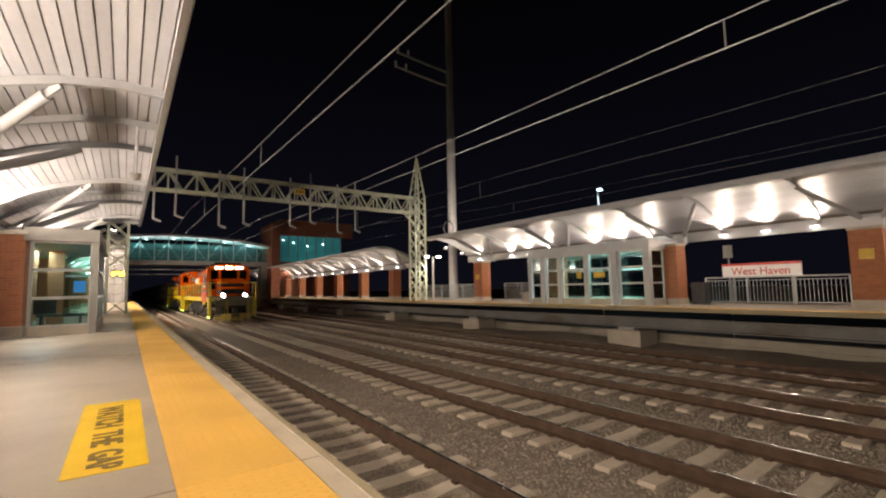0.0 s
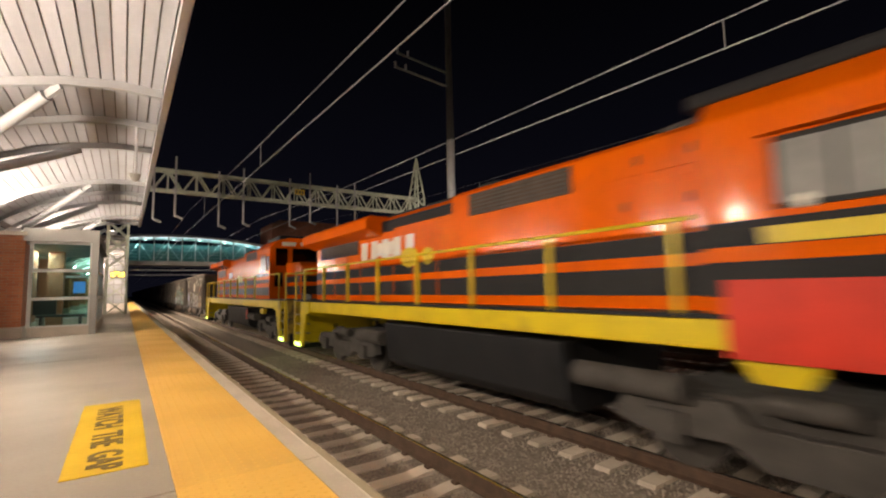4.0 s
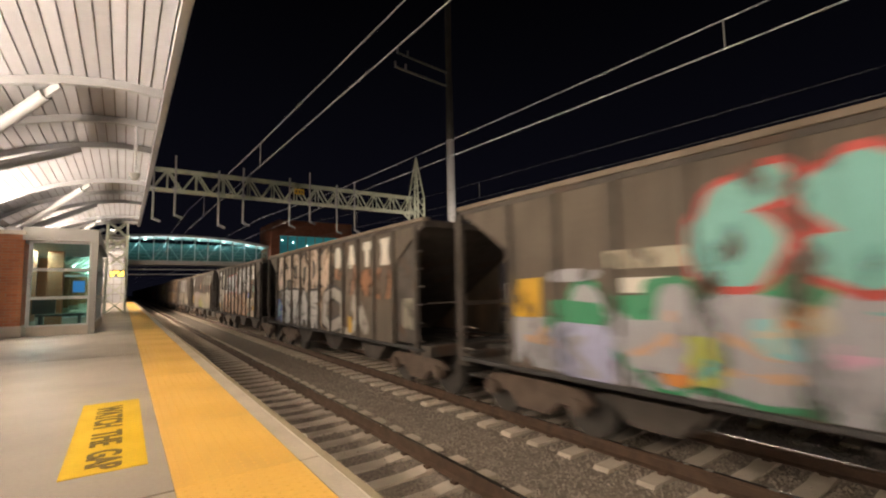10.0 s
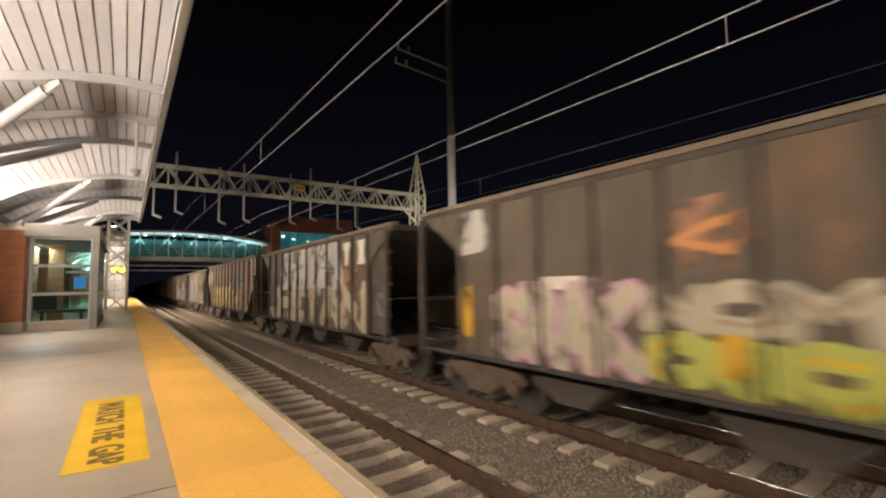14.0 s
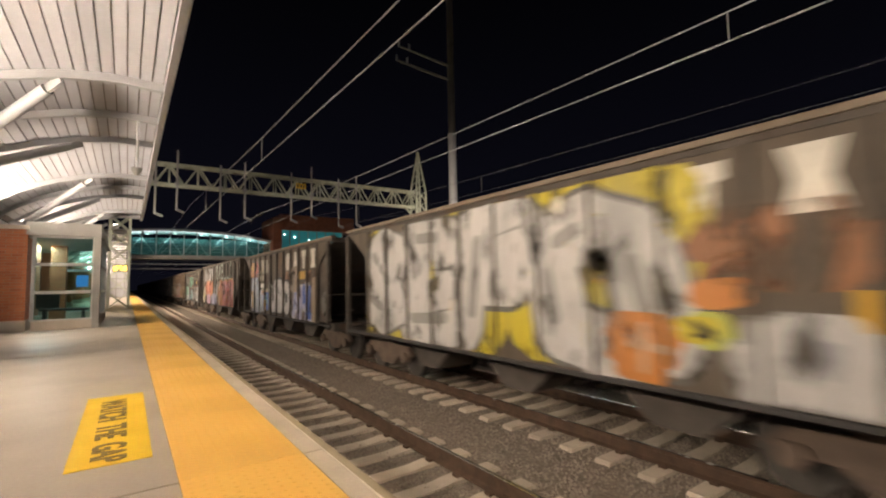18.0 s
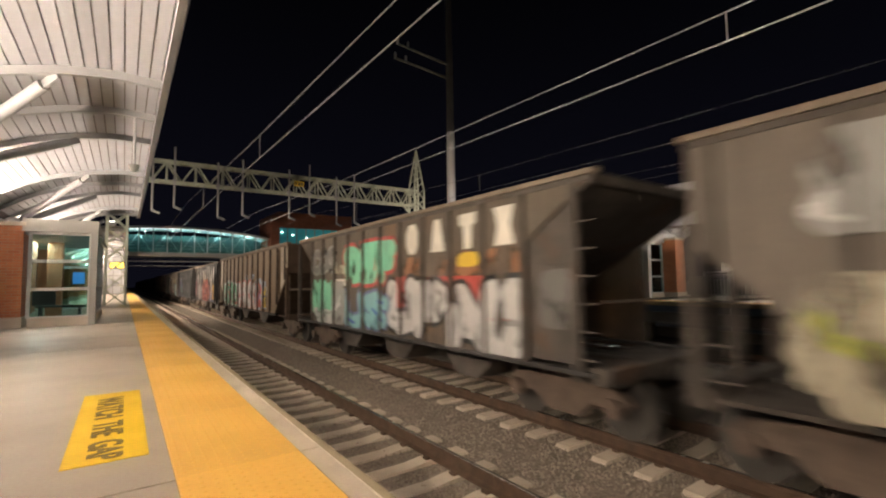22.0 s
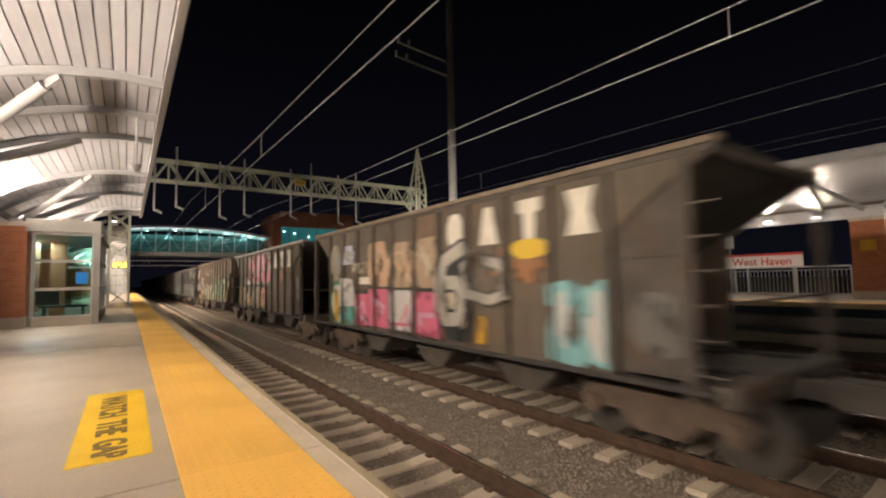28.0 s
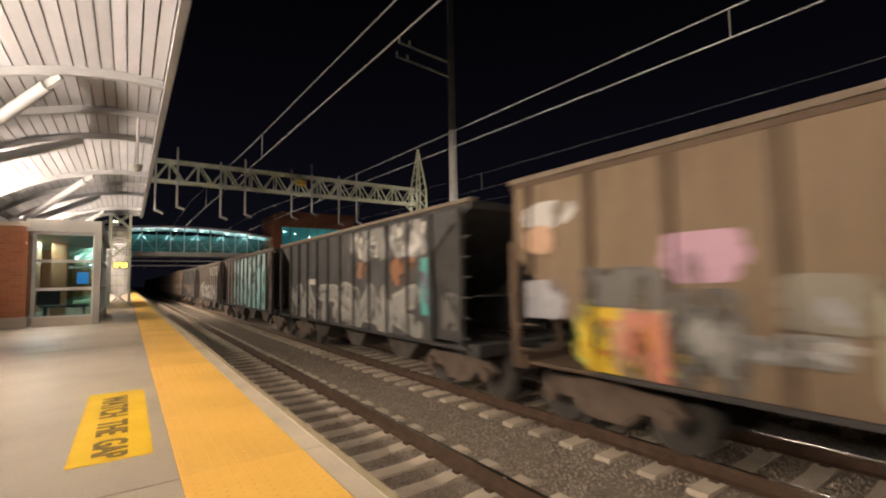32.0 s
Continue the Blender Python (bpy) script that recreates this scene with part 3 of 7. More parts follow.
# fill floods added on the canopy ends, thrown up at the gantry and the tall pole
for x, y, z, tx, tz, w in ((-1.6, 24.72, 3.75, 4.0, 7.2, 115), (17.2, 25.52, 3.75, 12.0, 7.2, 170), (18.6, 25.52, 3.4, 20.0, 9.0, 260)):
    o = thing("flood_light", "small white flood light added on the canopy end as fill", "flood light", "canopy flood lights")
    part("housing", Shape().box(x - 0.13, x + 0.13, y - 0.03, y + 0.12, z - 0.10, z + 0.06), STEEL_W, o, bevel=0.015)
    part("lens", Shape().box(x - 0.09, x + 0.09, y - 0.0, y + 0.10, z + 0.0605, z + 0.075), LENS, o, "glowing lens")
    lamp("end_fill", (x, y + 0.16, z + 0.12), (tx, GANTRY_Y, tz), w, 0.06, 110, 0.7)
# bare fill lamp added to brighten the near lattice mast
lamp("end_fill", (-1.6, 24.9, 3.6), (-1.45, GANTRY_Y, 2.4), 38, 0.06, 100, 0.8)

dc = thing("dome_camera", "small white dome camera on a rod under the canopy", "camera unit")
part("rod", Shape().tube((-1.0, 9.77, 3.14), (-1.0, 9.77, 4.02), 0.025, 8), STEEL_W, dc, smooth=True)
part("dome", Shape().tube((-1.0, 9.77, 3.07), (-1.0, 9.77, 3.15), 0.07, 16, 0.095).tube((-1.0, 9.77, 3.02), (-1.0, 9.77, 3.07), 0.035, 16, 0.065), STEEL_G, dc, smooth=True)
# made-up pale wall that stands in for an unidentified bright background
en = thing("pale_backdrop", "pale panelled wall standing in for the bright background on the near platform, lit by added lamps", "building", "", "structure")
part("wall", Shape().box(-7.5, -1.0, 62.0, 62.2, 0.0, 4.5).box(-7.5, -7.3, 62.2, 66.5, 0.0, 4.5).box(-1.2, -1.0, 62.2, 66.5, 0.0, 4.5), STEEL_W, en)
for i in range(9):
    part("panel_joint", Shape().box(-7.4 + 0.75 * i, -7.33 + 0.75 * i, 61.97, 62.0, 0.0, 4.5), STEEL_G, en)
for z in (0.9, 2.0, 3.0):
    part("rail_bar", Shape().box(-7.4, -1.0, 61.95, 62.0, z, z + 0.09), STEEL_G, en)
# two bare lamps added to brighten this wall
for y in (40.0, 52.0):
    lamp("backdrop_fill", (-2.6, y, 3.3), (-2.6, y + 9, 1.0), 250, 0.08, 140, 1.0)
ld = thing("departure_display", "amber departure display hung over the near platform", "display")
part("case", Shape().box(-1.9, -1.1, 36.0, 36.2, 2.05, 2.5), BENCH_D, ld)
part("screen", Shape().box(-1.85, -1.15, 35.98, 35.995, 2.12, 2.44), LED_Y, ld, "glowing amber screen")
for x in (-1.8, -1.2):
    part("hanger", Shape().tube((x, 36.1, 2.5), (x, 36.1, 4.0), 0.03, 6), STEEL_W, ld)

# ---- far platform ----
fp = structure("platform_far", Shape().box(FAR_EDGE + 0.12, 22.0, -60, 140, FAR_Z - 0.16, FAR_Z - 0.004), DARKCON, "opposite raised concrete platform on steel girders")
part("deck_edge", Shape().box(FAR_EDGE, FAR_EDGE + 0.12, -60, 140, FAR_Z - 0.14, FAR_Z), RUB, fp)
part("deck_surface", Shape().box(FAR_EDGE + 0.85, 22.0, -60, 140, FAR_Z - 0.004, FAR_Z + 0.001), CONCRETE, fp)
part("warning_strip", Shape().box(FAR_EDGE + 0.12, FAR_EDGE + 0.85, -60, 140, FAR_Z - 0.004, FAR_Z + 0.006), TACTILE, fp, "yellow tactile strip")
part("girder", Shape().prism_y([(15.25, -0.30), (15.45, -0.30), (15.45, -0.34), (15.36, -0.36), (15.36, -0.66), (15.45, -0.68), (15.45, -0.72), (15.25, -0.72), (15.25, -0.68), (15.33, -0.66), (15.33, -0.36), (15.25, -0.34)], -60, 140), STEEL_D, fp, "dark grey steel edge girder")
part("retaining_wall", Shape().box(16.4, 16.7, -60, 140, -2.2, -0.98).box(16.3, 16.4, -60, 140, -1.8, -1.22), WALLCON, fp, "pale concrete wall under the platform")
for i in range(-5, 14):
    y = 10.6 + 9.6 * i
    part("pier_block", Shape().box(15.0, 16.2, y - 0.72, y + 0.72, -1.9, -0.82), BLOCKCON, fp, "pale concrete pier block", bevel=0.02)
    part("bearing", Shape().box(15.2, 15.5, y - 0.35, y + 0.35, -0.82, -0.72), STEEL_G, fp)


def railing(x, y0, y1, z, group):
    """A steel guard rail with upright bars."""
    r = thing("guard_railing", "grey metal guard railing with upright bars", "railing", group)
    part("top_rail", Shape().tube((x, y0, z + 1.07), (x, y1, z + 1.07), 0.028, 8), RAILING_M, r, smooth=True)
    part("upper_rail", Shape().bar((x, y0, z + 0.95), (x, y1, z + 0.95), 0.03), RAILING_M, r)
    part("bottom_rail", Shape().bar((x, y0, z + 0.10), (x, y1, z + 0.10), 0.035), RAILING_M, r)
    n = max(2, int((y1 - y0) / 1.3))
    for i in range(n + 1):
        y = y0 + (y1 - y0) * i / n
        part("post", Shape().bar((x, y, z), (x, y, z + 1.06), 0.05), RAILING_M, r)
    m = int((y1 - y0) / 0.125)
    me = Shape().bar((0, 0, 0.1), (0, 0, 0.95), 0.018).mesh("baluster", RAILING_M)
    for i in range(1, m):
        o = part("baluster", me, RAILING_M, r)
        o.location = (x, y0 + (y1 - y0) * i / m, z)
    return r


railing(19.2, 4.6, 9.3, FAR_Z, "platform railings")
railing(19.2, -2.2, 3.2, FAR_Z, "platform railings")
railing(19.2, 17.2, 21.8, FAR_Z, "platform railings")
railing(19.2, 23.6, 33.0, FAR_Z, "platform railings")

# station name board behind the railing
sg = thing("station_sign", "white station name board with red band and red letters", "sign")
part("board", Shape().box(19.35, 19.40, 5.97, 8.68, 1.16, 1.73), SIGN_W, sg)
part("red_band", Shape().box(19.335, 19.35, 5.97, 8.68, 1.64, 1.73), SIGN_R, sg, "red band")
for y in (6.3, 8.3):
    part("post", Shape().bar((19.43, y, FAR_Z), (19.43, y, 1.7), 0.06), STEEL_G, sg)
lettering("lettering", "West Haven", 0.42, Matrix.Translation((19.342, 7.32, 1.40)) @ Matrix(((0, 0, -1, 0), (-1, 0, 0, 0), (0, 1, 0, 0), (0, 0, 0, 1))), SIGN_R, sg, 0.95, "red letters", 0.004)
# ---- shelters ----
def glazed_face(parent, a, b, z0, z1, panes, bars, sill, name="window"):
    """A glazed wall from a to b (x, y): solid sill below, mullions, transoms and panes."""
    a, b = Vector((*a, 0)), Vector((*b, 0))
    d = b - a
    w = part(name, Shape().bar(a + Vector((0, 0, z0 + sill / 2)), b + Vector((0, 0, z0 + sill / 2)), 0.12, sill), STONECAP, parent, "pale kerb below the glazing")
    fr = Shape()
    for i in range(panes + 1):
        p = a + d * i / panes
        fr.bar(p + Vector((0, 0, z0 + sill)), p + Vector((0, 0, z1)), 0.07)
    for k in range(bars + 1):
        z = z0 + sill + (z1 - z0 - sill) * k / bars
        fr.bar(a + Vector((0, 0, z)), b + Vector((0, 0, z)), 0.07)
    part("window_frame", fr, FRAME_A, w)
    for i in range(panes):
        for k in range(bars):
            p, q = a + d * i / panes, a + d * (i + 1) / panes
            za = z0 + sill + (z1 - z0 - sill) * k / bars
            zb = z0 + sill + (z1 - z0 - sill) * (k + 1) / bars
            o = part("pane", Shape().bar(p + Vector((0, 0, (za + zb) / 2)), q + Vector((0, 0, (za + zb) / 2)), 0.012, zb - za), GLASS_T, w)
            o.visible_shadow = False
    return w


s1 = thing("waiting_shelter", "glazed platform waiting shelter with grey metal frame, lit inside", "shelter", "waiting shelters")
glazed_face(s1, (-2.95, 14.55), (-1.80, 14.55), 0.0, 2.28, 1, 3, 0.22)
part("header", Shape().box(-3.1, -1.66, 14.45, 19.4, 2.30, 2.62), STEEL_G, s1, "grey metal fascia")
part("corner_post", Shape().box(-1.80, -1.66, 14.46, 14.75, 0, 2.30), STEEL_G, s1)
glazed_face(s1, (-1.73, 14.85), (-1.73, 19.3), 0.0, 2.28, 4, 3, 0.22)
glazed_face(s1, (-2.95, 19.3), (-1.80, 19.3), 0.0, 2.28, 1, 3, 0.22)
part("back_wall", Shape().box(-4.6, -4.5, 14.5, 19.4, 0, 2.3), STEEL_D, s1)
part("ceiling_panel", Shape().box(-4.5, -1.6, 14.6, 19.3, 2.24, 2.30), STEEL_G, s1)
part("inner_column", Shape().box(-2.9, -2.55, 17.0, 17.35, 0, 2.24), BRICK, s1)
for x0, x1 in ((-2.45, -2.15), (-1.98, -1.85)):
    part("screen", Shape().box(x0, x1, 18.9, 18.95, 1.05, 1.42), SCREEN_B, s1, "glowing blue notice screen")
bn = thing("bench", "dark metal bench inside the waiting shelter", "bench")
part("seat", Shape().box(-2.95, -1.95, 15.6, 16.05, 0.42, 0.47), BENCH_D, bn)
part("back", Shape().box(-2.95, -2.5, 15.1, 15.2, 0.5, 0.9), BENCH_D, bn)
for x in (-2.85, -2.05):
    part("leg", Shape().box(x - 0.03, x + 0.03, 15.65, 16.0, 0, 0.42), BENCH_D, bn)
lamp("shelter_lamp", (-3.0, 17.0, 2.2), (-3.0, 17.0, 0), 14, (0.3, 1.2), colour=(0.85, 1.0, 0.95))

s2 = thing("waiting_shelter", "glazed waiting shelter with grey frames on the opposite platform", "shelter", "waiting shelters")
SX = 16.25
for y0, y1, n in ((10.3, 11.4, 1), (11.9, 13.0, 1), (13.2, 14.5, 1), (14.8, 15.5, 1), (15.9, 16.5, 1)):
    glazed_face(s2, (SX, y0), (SX, y1), FAR_Z, 2.38, n, 3, 0.24)
for y in (10.15, 11.65, 13.1, 14.65, 15.7, 16.6):
    part("post", Shape().box(SX - 0.1, SX + 0.1, y - 0.12, y + 0.12, FAR_Z, 2.42), STEEL_W, s2)
glazed_face(s2, (SX + 0.15, 10.1), (17.3, 10.1), FAR_Z, 2.38, 1, 3, 0.24)
part("header", Shape().box(SX - 0.12, 19.0, 10.0, 16.7, 2.42, 2.80), STEEL_W, s2, "grey metal fascia")
glazed_face(s2, (19.0, 10.2), (19.0, 16.6), FAR_Z, 2.38, 4, 3, 0.24)
part("notice", Shape().box(SX - 0.06, SX - 0.04, 12.15, 12.7, 1.3, 1.55), SIGN_Y, s2, "yellow notice on the glass")
part("notice", Shape().box(SX - 0.06, SX - 0.04, 13.4, 13.65, 1.3, 1.6), SIGN_Y, s2, "small yellow notice")
lamp("shelter_lamp", (17.6, 13.3, 2.38), (17.6, 13.3, 0), 55, (0.3, 3.0), colour=(0.8, 1.0, 1.0))
bn2 = thing("bench", "pale stone bench block on the opposite platform", "bench")
part("seat", Shape().box(17.9, 18.4, 17.6, 19.2, 0.52, 0.62), STONECAP, bn2)
part("support", Shape().box(18.0, 18.3, 17.8, 19.0, FAR_Z, 0.52), STONECAP, bn2)
tb = tagged(part("litter_bin", Shape().box(18.3, 18.8, 8.95, 9.5, FAR_Z, 1.0), BENCH_D, bevel=0.03), "dark square litter bin beside the railing", "bin")

# plaques on brick columns
for y, z in ((3.75, 1.75), (22.35, 1.6)):
    tagged(part("plaque", Shape().box(17.36, 17.385, y - 0.18, y + 0.18, z - 0.14, z + 0.18), SIGN_Y), "yellow notice plaque on a brick column", "notice")

# ---- catenary gantry ----
gt = thing("catenary_gantry", "pale green lattice steel gantry spanning the tracks", "gantry", "", "structure")
GX0, GX1, GZ0, GZ1 = -1.45, 16.4, 6.48, 7.58
for gy in (GANTRY_Y - 0.28, GANTRY_Y + 0.28):
    for z in (GZ0, GZ1):
        part("chord", Shape().bar((GX0, gy, z), (GX1, gy, z), 0.11), GANTRY, gt)
    n = 26
    for i in range(n):
        xa, xb = GX0 + (GX1 - GX0) * i / n, GX0 + (GX1 - GX0) * (i + 1) / n
        a, b = (GZ0, GZ1) if i % 2 == 0 else (GZ1, GZ0)
        part("diagonal", Shape().bar((xa, gy, a), (xb, gy, b), 0.07), GANTRY, gt)
        if i % 2 == 0:
            part("vertical", Shape().bar((xb, gy, GZ0), (xb, gy, GZ1), 0.06), GANTRY, gt)
lat = Shape()
for i in range(21):
    x = GX0 + (GX1 - GX0) * i / 20
    for z in (GZ0, GZ1):
        lat.bar((x, GANTRY_Y - 0.28, z), (x, GANTRY_Y + 0.28, z), 0.06)
part("cross_bracing", lat, GANTRY, gt)


def lattice_mast(parent, x, z0, z1, w0, w1, tip=None):
    """A four-legged lattice mast with crossed bracing."""
    for sx in (-1, 1):
        for sy_ in (-1, 1):
            part("mast_leg", Shape().bar((x + sx * w0, GANTRY_Y + sy_ * w0, z0), (x + sx * w1, GANTRY_Y + sy_ * w1, z1), 0.11), GANTRY, parent)
            if tip:
                part("mast_leg", Shape().bar((x + sx * w1, GANTRY_Y + sy_ * w1, z1), (x, GANTRY_Y, tip), 0.09), GANTRY, parent)
    br = Shape()
    n = int((z1 - z0) / 0.75)
    for i in range(n):
        za, zb = z0 + (z1 - z0) * i / n, z0 + (z1 - z0) * (i + 1) / n
        wa, wb = w0 + (w1 - w0) * i / n, w0 + (w1 - w0) * (i + 1) / n
        for s in (-1, 1):
            br.bar((x - wa, GANTRY_Y + s * wa, za), (x + wb, GANTRY_Y + s * wb, zb), 0.05)
            br.bar((x + wa, GANTRY_Y + s * wa, za), (x - wb, GANTRY_Y + s * wb, zb), 0.05)
            br.bar((x + s * wa, GANTRY_Y - wa, za), (x + s * wb, GANTRY_Y + wb, zb), 0.05)
    if tip:
        for i in range(5):
            za, zb = z1 + (tip - z1) * i / 6, z1 + (tip - z1) * (i + 1) / 6
            wa, wb = w1 * (1 - i / 6), w1 * (1 - (i + 1) / 6)
            for s in (-1, 1):
                br.bar((x - wa, GANTRY_Y + s * wa, za), (x + wb, GANTRY_Y + s * wb, zb), 0.045)
    part("mast_bracing", br, GANTRY, parent)


lattice_mast(gt, 16.4, FAR_Z, 7.7, 0.42, 0.40, 10.7)
lattice_mast(gt, -1.45, 0.0, 7.7, 0.42, 0.40, 10.7)
part("knee_brace", Shape().bar((15.0, GANTRY_Y - 0.28, GZ0), (16.1, GANTRY_Y - 0.28, 5.5), 0.10), GANTRY, gt)
part("gantry_plate", Shape().box(7.25, 7.85, GANTRY_Y - 0.56, GANTRY_Y - 0.53, 6.90, 7.22), SIGN_Y, gt, "yellow gantry plate")
for x in (7.36, 7.55, 7.72):
    part("plate_bar", Shape().box(x - 0.05, x + 0.05, GANTRY_Y - 0.566, GANTRY_Y - 0.561, 6.97, 7.14), BENCH_D, gt, "plain dark bar")
for x, zt, zb in ((-0.03, 7.6, 4.8), (0.95, 8.3, 5.05), (3.05, 7.75, 4.65), (4.33, 8.1, 4.85), (6.97, 7.85, 4.9), (8.22, 8.35, 5.2), (10.0, 7.8, 4.7), (11.24, 8.1, 4.85)):
    h = thing("catenary_hanger", "grey steel hanger with insulator hung from the gantry", "hanger", "catenary hangers")
    part("drop_tube", Shape().tube((x, GANTRY_Y - 0.5, zb), (x, GANTRY_Y - 0.5, zt), 0.048, 8), GALV, h, smooth=True)
    part("insulator", Shape().tube((x, GANTRY_Y - 0.5, zb + 0.05), (x + 0.36, GANTRY_Y - 0.5, zb - 0.10), 0.062, 8), INSUL, h, smooth=True)
    part("clamp", Shape().box(x - 0.1, x + 0.1, GANTRY_Y - 0.6, GANTRY_Y - 0.33, 6.4, 6.56), GALV, h)

# ---- wires ----
# track centre, contact wire and messenger heights at -50, 2, 5, 13, 16, 28, 100, 200 m along, droppers
WIRES = (
    (1.65, (4.0, 4.01, 4.05, 4.19, 4.24, 4.40, 4.4, 4.4), (4.6, 4.54, 4.57, 4.80, 4.93, 5.5, 5.3, 5.3), (11.9, 22.0)),
    (5.37, (4.0, 4.09, 4.13, 4.28, 4.31, 4.42, 4.4, 4.4), (4.5, 4.49, 4.53, 4.67, 4.73, 5.3, 5.3, 5.3), (2.5, 18.0)),
    (8.91, (4.0, 4.00, 4.00, 4.09, 4.14, 4.40, 4.4, 4.4), (4.5, 4.455, 4.50, 4.65, 4.74, 5.4, 5.3, 5.3), (11.85, 22.0)),
    (12.6, (4.1, 4.16, 4.16, 4.17, 4.20, 4.40, 4.4, 4.4), (4.5, 4.36, 4.38, 4.55, 4.65, 5.4, 5.3, 5.3), (14.0, 22.0)),
)
WIRE_Y = (-50, 2, 5, 13, 16, GANTRY_Y, 100, 200)
for k, (tx, zc, zm, drops) in enumerate(WIRES):
    w = thing("overhead_wire", "overhead contact and messenger wires above a track", "wire", "overhead wires")
    # near wires use a lit copy of the wire colour, far ones a dim copy
    r, metal = (0.0095, WIRE_L) if k < 2 else (0.0045, WIRE)
    part("contact_wire", Shape().path([(tx, y, z) for y, z in zip(WIRE_Y, zc)], r), metal, w)
    part("messenger_wire", Shape().path([(tx, y, z) for y, z in zip(WIRE_Y, zm)], r), metal, w)
    for y in drops:
        part("dropper", Shape().tube((tx, y, float(np.interp(y, WIRE_Y, zc))), (tx, y, float(np.interp(y, WIRE_Y, zm))), 0.012, 6), metal, w)

# tall tubular pole behind the opposite canopy
pl = thing("steel_pole", "tall tapered galvanised steel pole with side arms", "pole")
# lit lower part and unlit upper part are put into the shaft colours
part("shaft", Shape().tube((20.0, 28.5, FAR_Z), (20.0, 28.5, 12.85), 0.36, 20, 0.315), STEEL_W, pl, "lower shaft coloured pale as lit from the canopy", smooth=True)
part("upper_shaft", Shape().tube((20.0, 28.5, 12.85), (20.0, 28.5, 26.5), 0.30, 20, 0.26), STEEL_D, pl, "upper shaft coloured dark as out of the light", smooth=True)
for z, x, m in ((17.3, 15.0, STEEL_D), (18.45, 15.2, STEEL_D)):
    arm = part("side_arm", Shape().tube((20.0, 28.5, z), (x, 28.5, z + 0.35), 0.11, 8, 0.08), m, pl, smooth=True)
    for k in (0.0, 0.9):
        part("insulator", Shape().tube((x + k, 28.5, z + 0.30), (x + k, 28.5, z + 0.75), 0.09, 8), INSUL, arm, smooth=True)
part("cable_coil", Shape().path([(19.4 + 0.45 * math.cos(a / 12 * 6.283), 28.2, 5.6 + 0.55 * math.sin(a / 12 * 6.283)) for a in range(13)], 0.05), BENCH_D, pl)

# ---- footbridge and lift tower ----
fb = thing("footbridge", "enclosed glazed footbridge over the tracks, lit teal inside", "footbridge", "", "structure")
BY = 67.0


def arch(x):
    """Height of the bridge roof, a shallow arch."""
    return 8.35 - 0.0085 * (x - 4.5) ** 2


part("floor_beam", Shape().box(-12, 15.6, BY, BY + 4, 4.55, 5.1), STEEL_G, fb)
part("lower_truss", Shape().box(-12, 15.6, BY + 0.2, BY + 0.3, 3.9, 4.0).box(-12, 15.6, BY + 0.2, BY + 0.3, 3.3, 3.38), STEEL_G, fb)
roof = Shape()
for i in range(24):
    xa, xb = -12 + 27.6 * i / 24, -12 + 27.6 * (i + 1) / 24
    roof.prism([(xa, BY - 0.4, arch(xa) - 0.15), (xb, BY - 0.4, arch(xb) - 0.15), (xb, BY - 0.4, arch(xb) + 0.1), (xa, BY - 0.4, arch(xa) + 0.1)], (0, 4.8, 0))
part("roof", roof, STEEL_W, fb, "shallow arched white roof")
part("back_wall", Shape().box(-12, 15.5, BY + 3.8, BY + 3.9, 5.1, 7.6), TEAL_WALL, fb, "teal panelled back wall")
for i in range(19):
    x = -12 + 27.5 * i / 18
    part("mullion", Shape().bar((x, BY, 5.1), (x, BY, arch(x) - 0.15), 0.10), FRAME_A, fb)
    if i < 18:
        o = part("pane", Shape().box(x + 0.06, x + 1.47, BY - 0.01, BY + 0.01, 5.1, arch(x) - 0.3), GLASS_T, fb)
        o.visible_shadow = False
        part("brace", Shape().bar((x, BY + 1.9, 5.2 if i % 2 else 7.5), (x + 1.5, BY + 1.9, 7.5 if i % 2 else 5.2), 0.09), STEEL_W, fb)
    if i % 2 == 0:
        part("ceiling_lamp", Shape().box(x + 0.55, x + 0.75, BY + 1.2, BY + 1.4, arch(x) - 0.40, arch(x) - 0.36), LENS, fb)
for z in (5.55, 5.95, 6.35):
    part("handrail", Shape().bar((-12, BY + 0.15, z), (15.5, BY + 0.15, z), 0.05), FRAME_A, fb)
for x in (-3.5, 15.2):
    part("support", Shape().box(x - 0.4, x + 0.4, BY + 1, BY + 3, -2.0, 4.55), STEEL_G, fb)
lamp("bridge_lamp", (2.0, BY + 1.6, 6.9), (2.0, BY + 2.6, 12), 150, (26, 0.3), colour=(0.80, 1.0, 0.99))
tw = thing("station_tower", "brick lift tower with teal lit glazing beside the footbridge", "building", "", "structure")
part("brick_pier", Shape().box(15.6, 16.8, BY - 1.5, BY + 5, -1.5, 10.6), BRICK_D, tw)
part("brick_top", Shape().box(16.8, 28, BY - 1.0, BY + 8, 9.0, 11.2), BRICK_D, tw)
part("glazing", Shape().box(16.8, 26.4, BY - 0.3, BY - 0.2, 5.2, 9.0), TEAL_LIT, tw, "dim teal glazing")
for i in range(8):
    part("mullion", Shape().bar((16.9 + 1.35 * i, BY - 0.35, 5.2), (16.9 + 1.35 * i, BY - 0.35, 9.0), 0.10), STEEL_G, tw)
for x, z in ((17.4, 8.3), (18.9, 8.0), (21.0, 7.6), (23.4, 7.9)):
    part("ceiling_lamp", Shape().box(x, x + 0.16, BY - 0.42, BY - 0.38, z, z + 0.07), LENS, tw)
part("lower_wall", Shape().box(16.8, 28, BY, BY + 8, -1.5, 5.2), BRICK_D, tw)

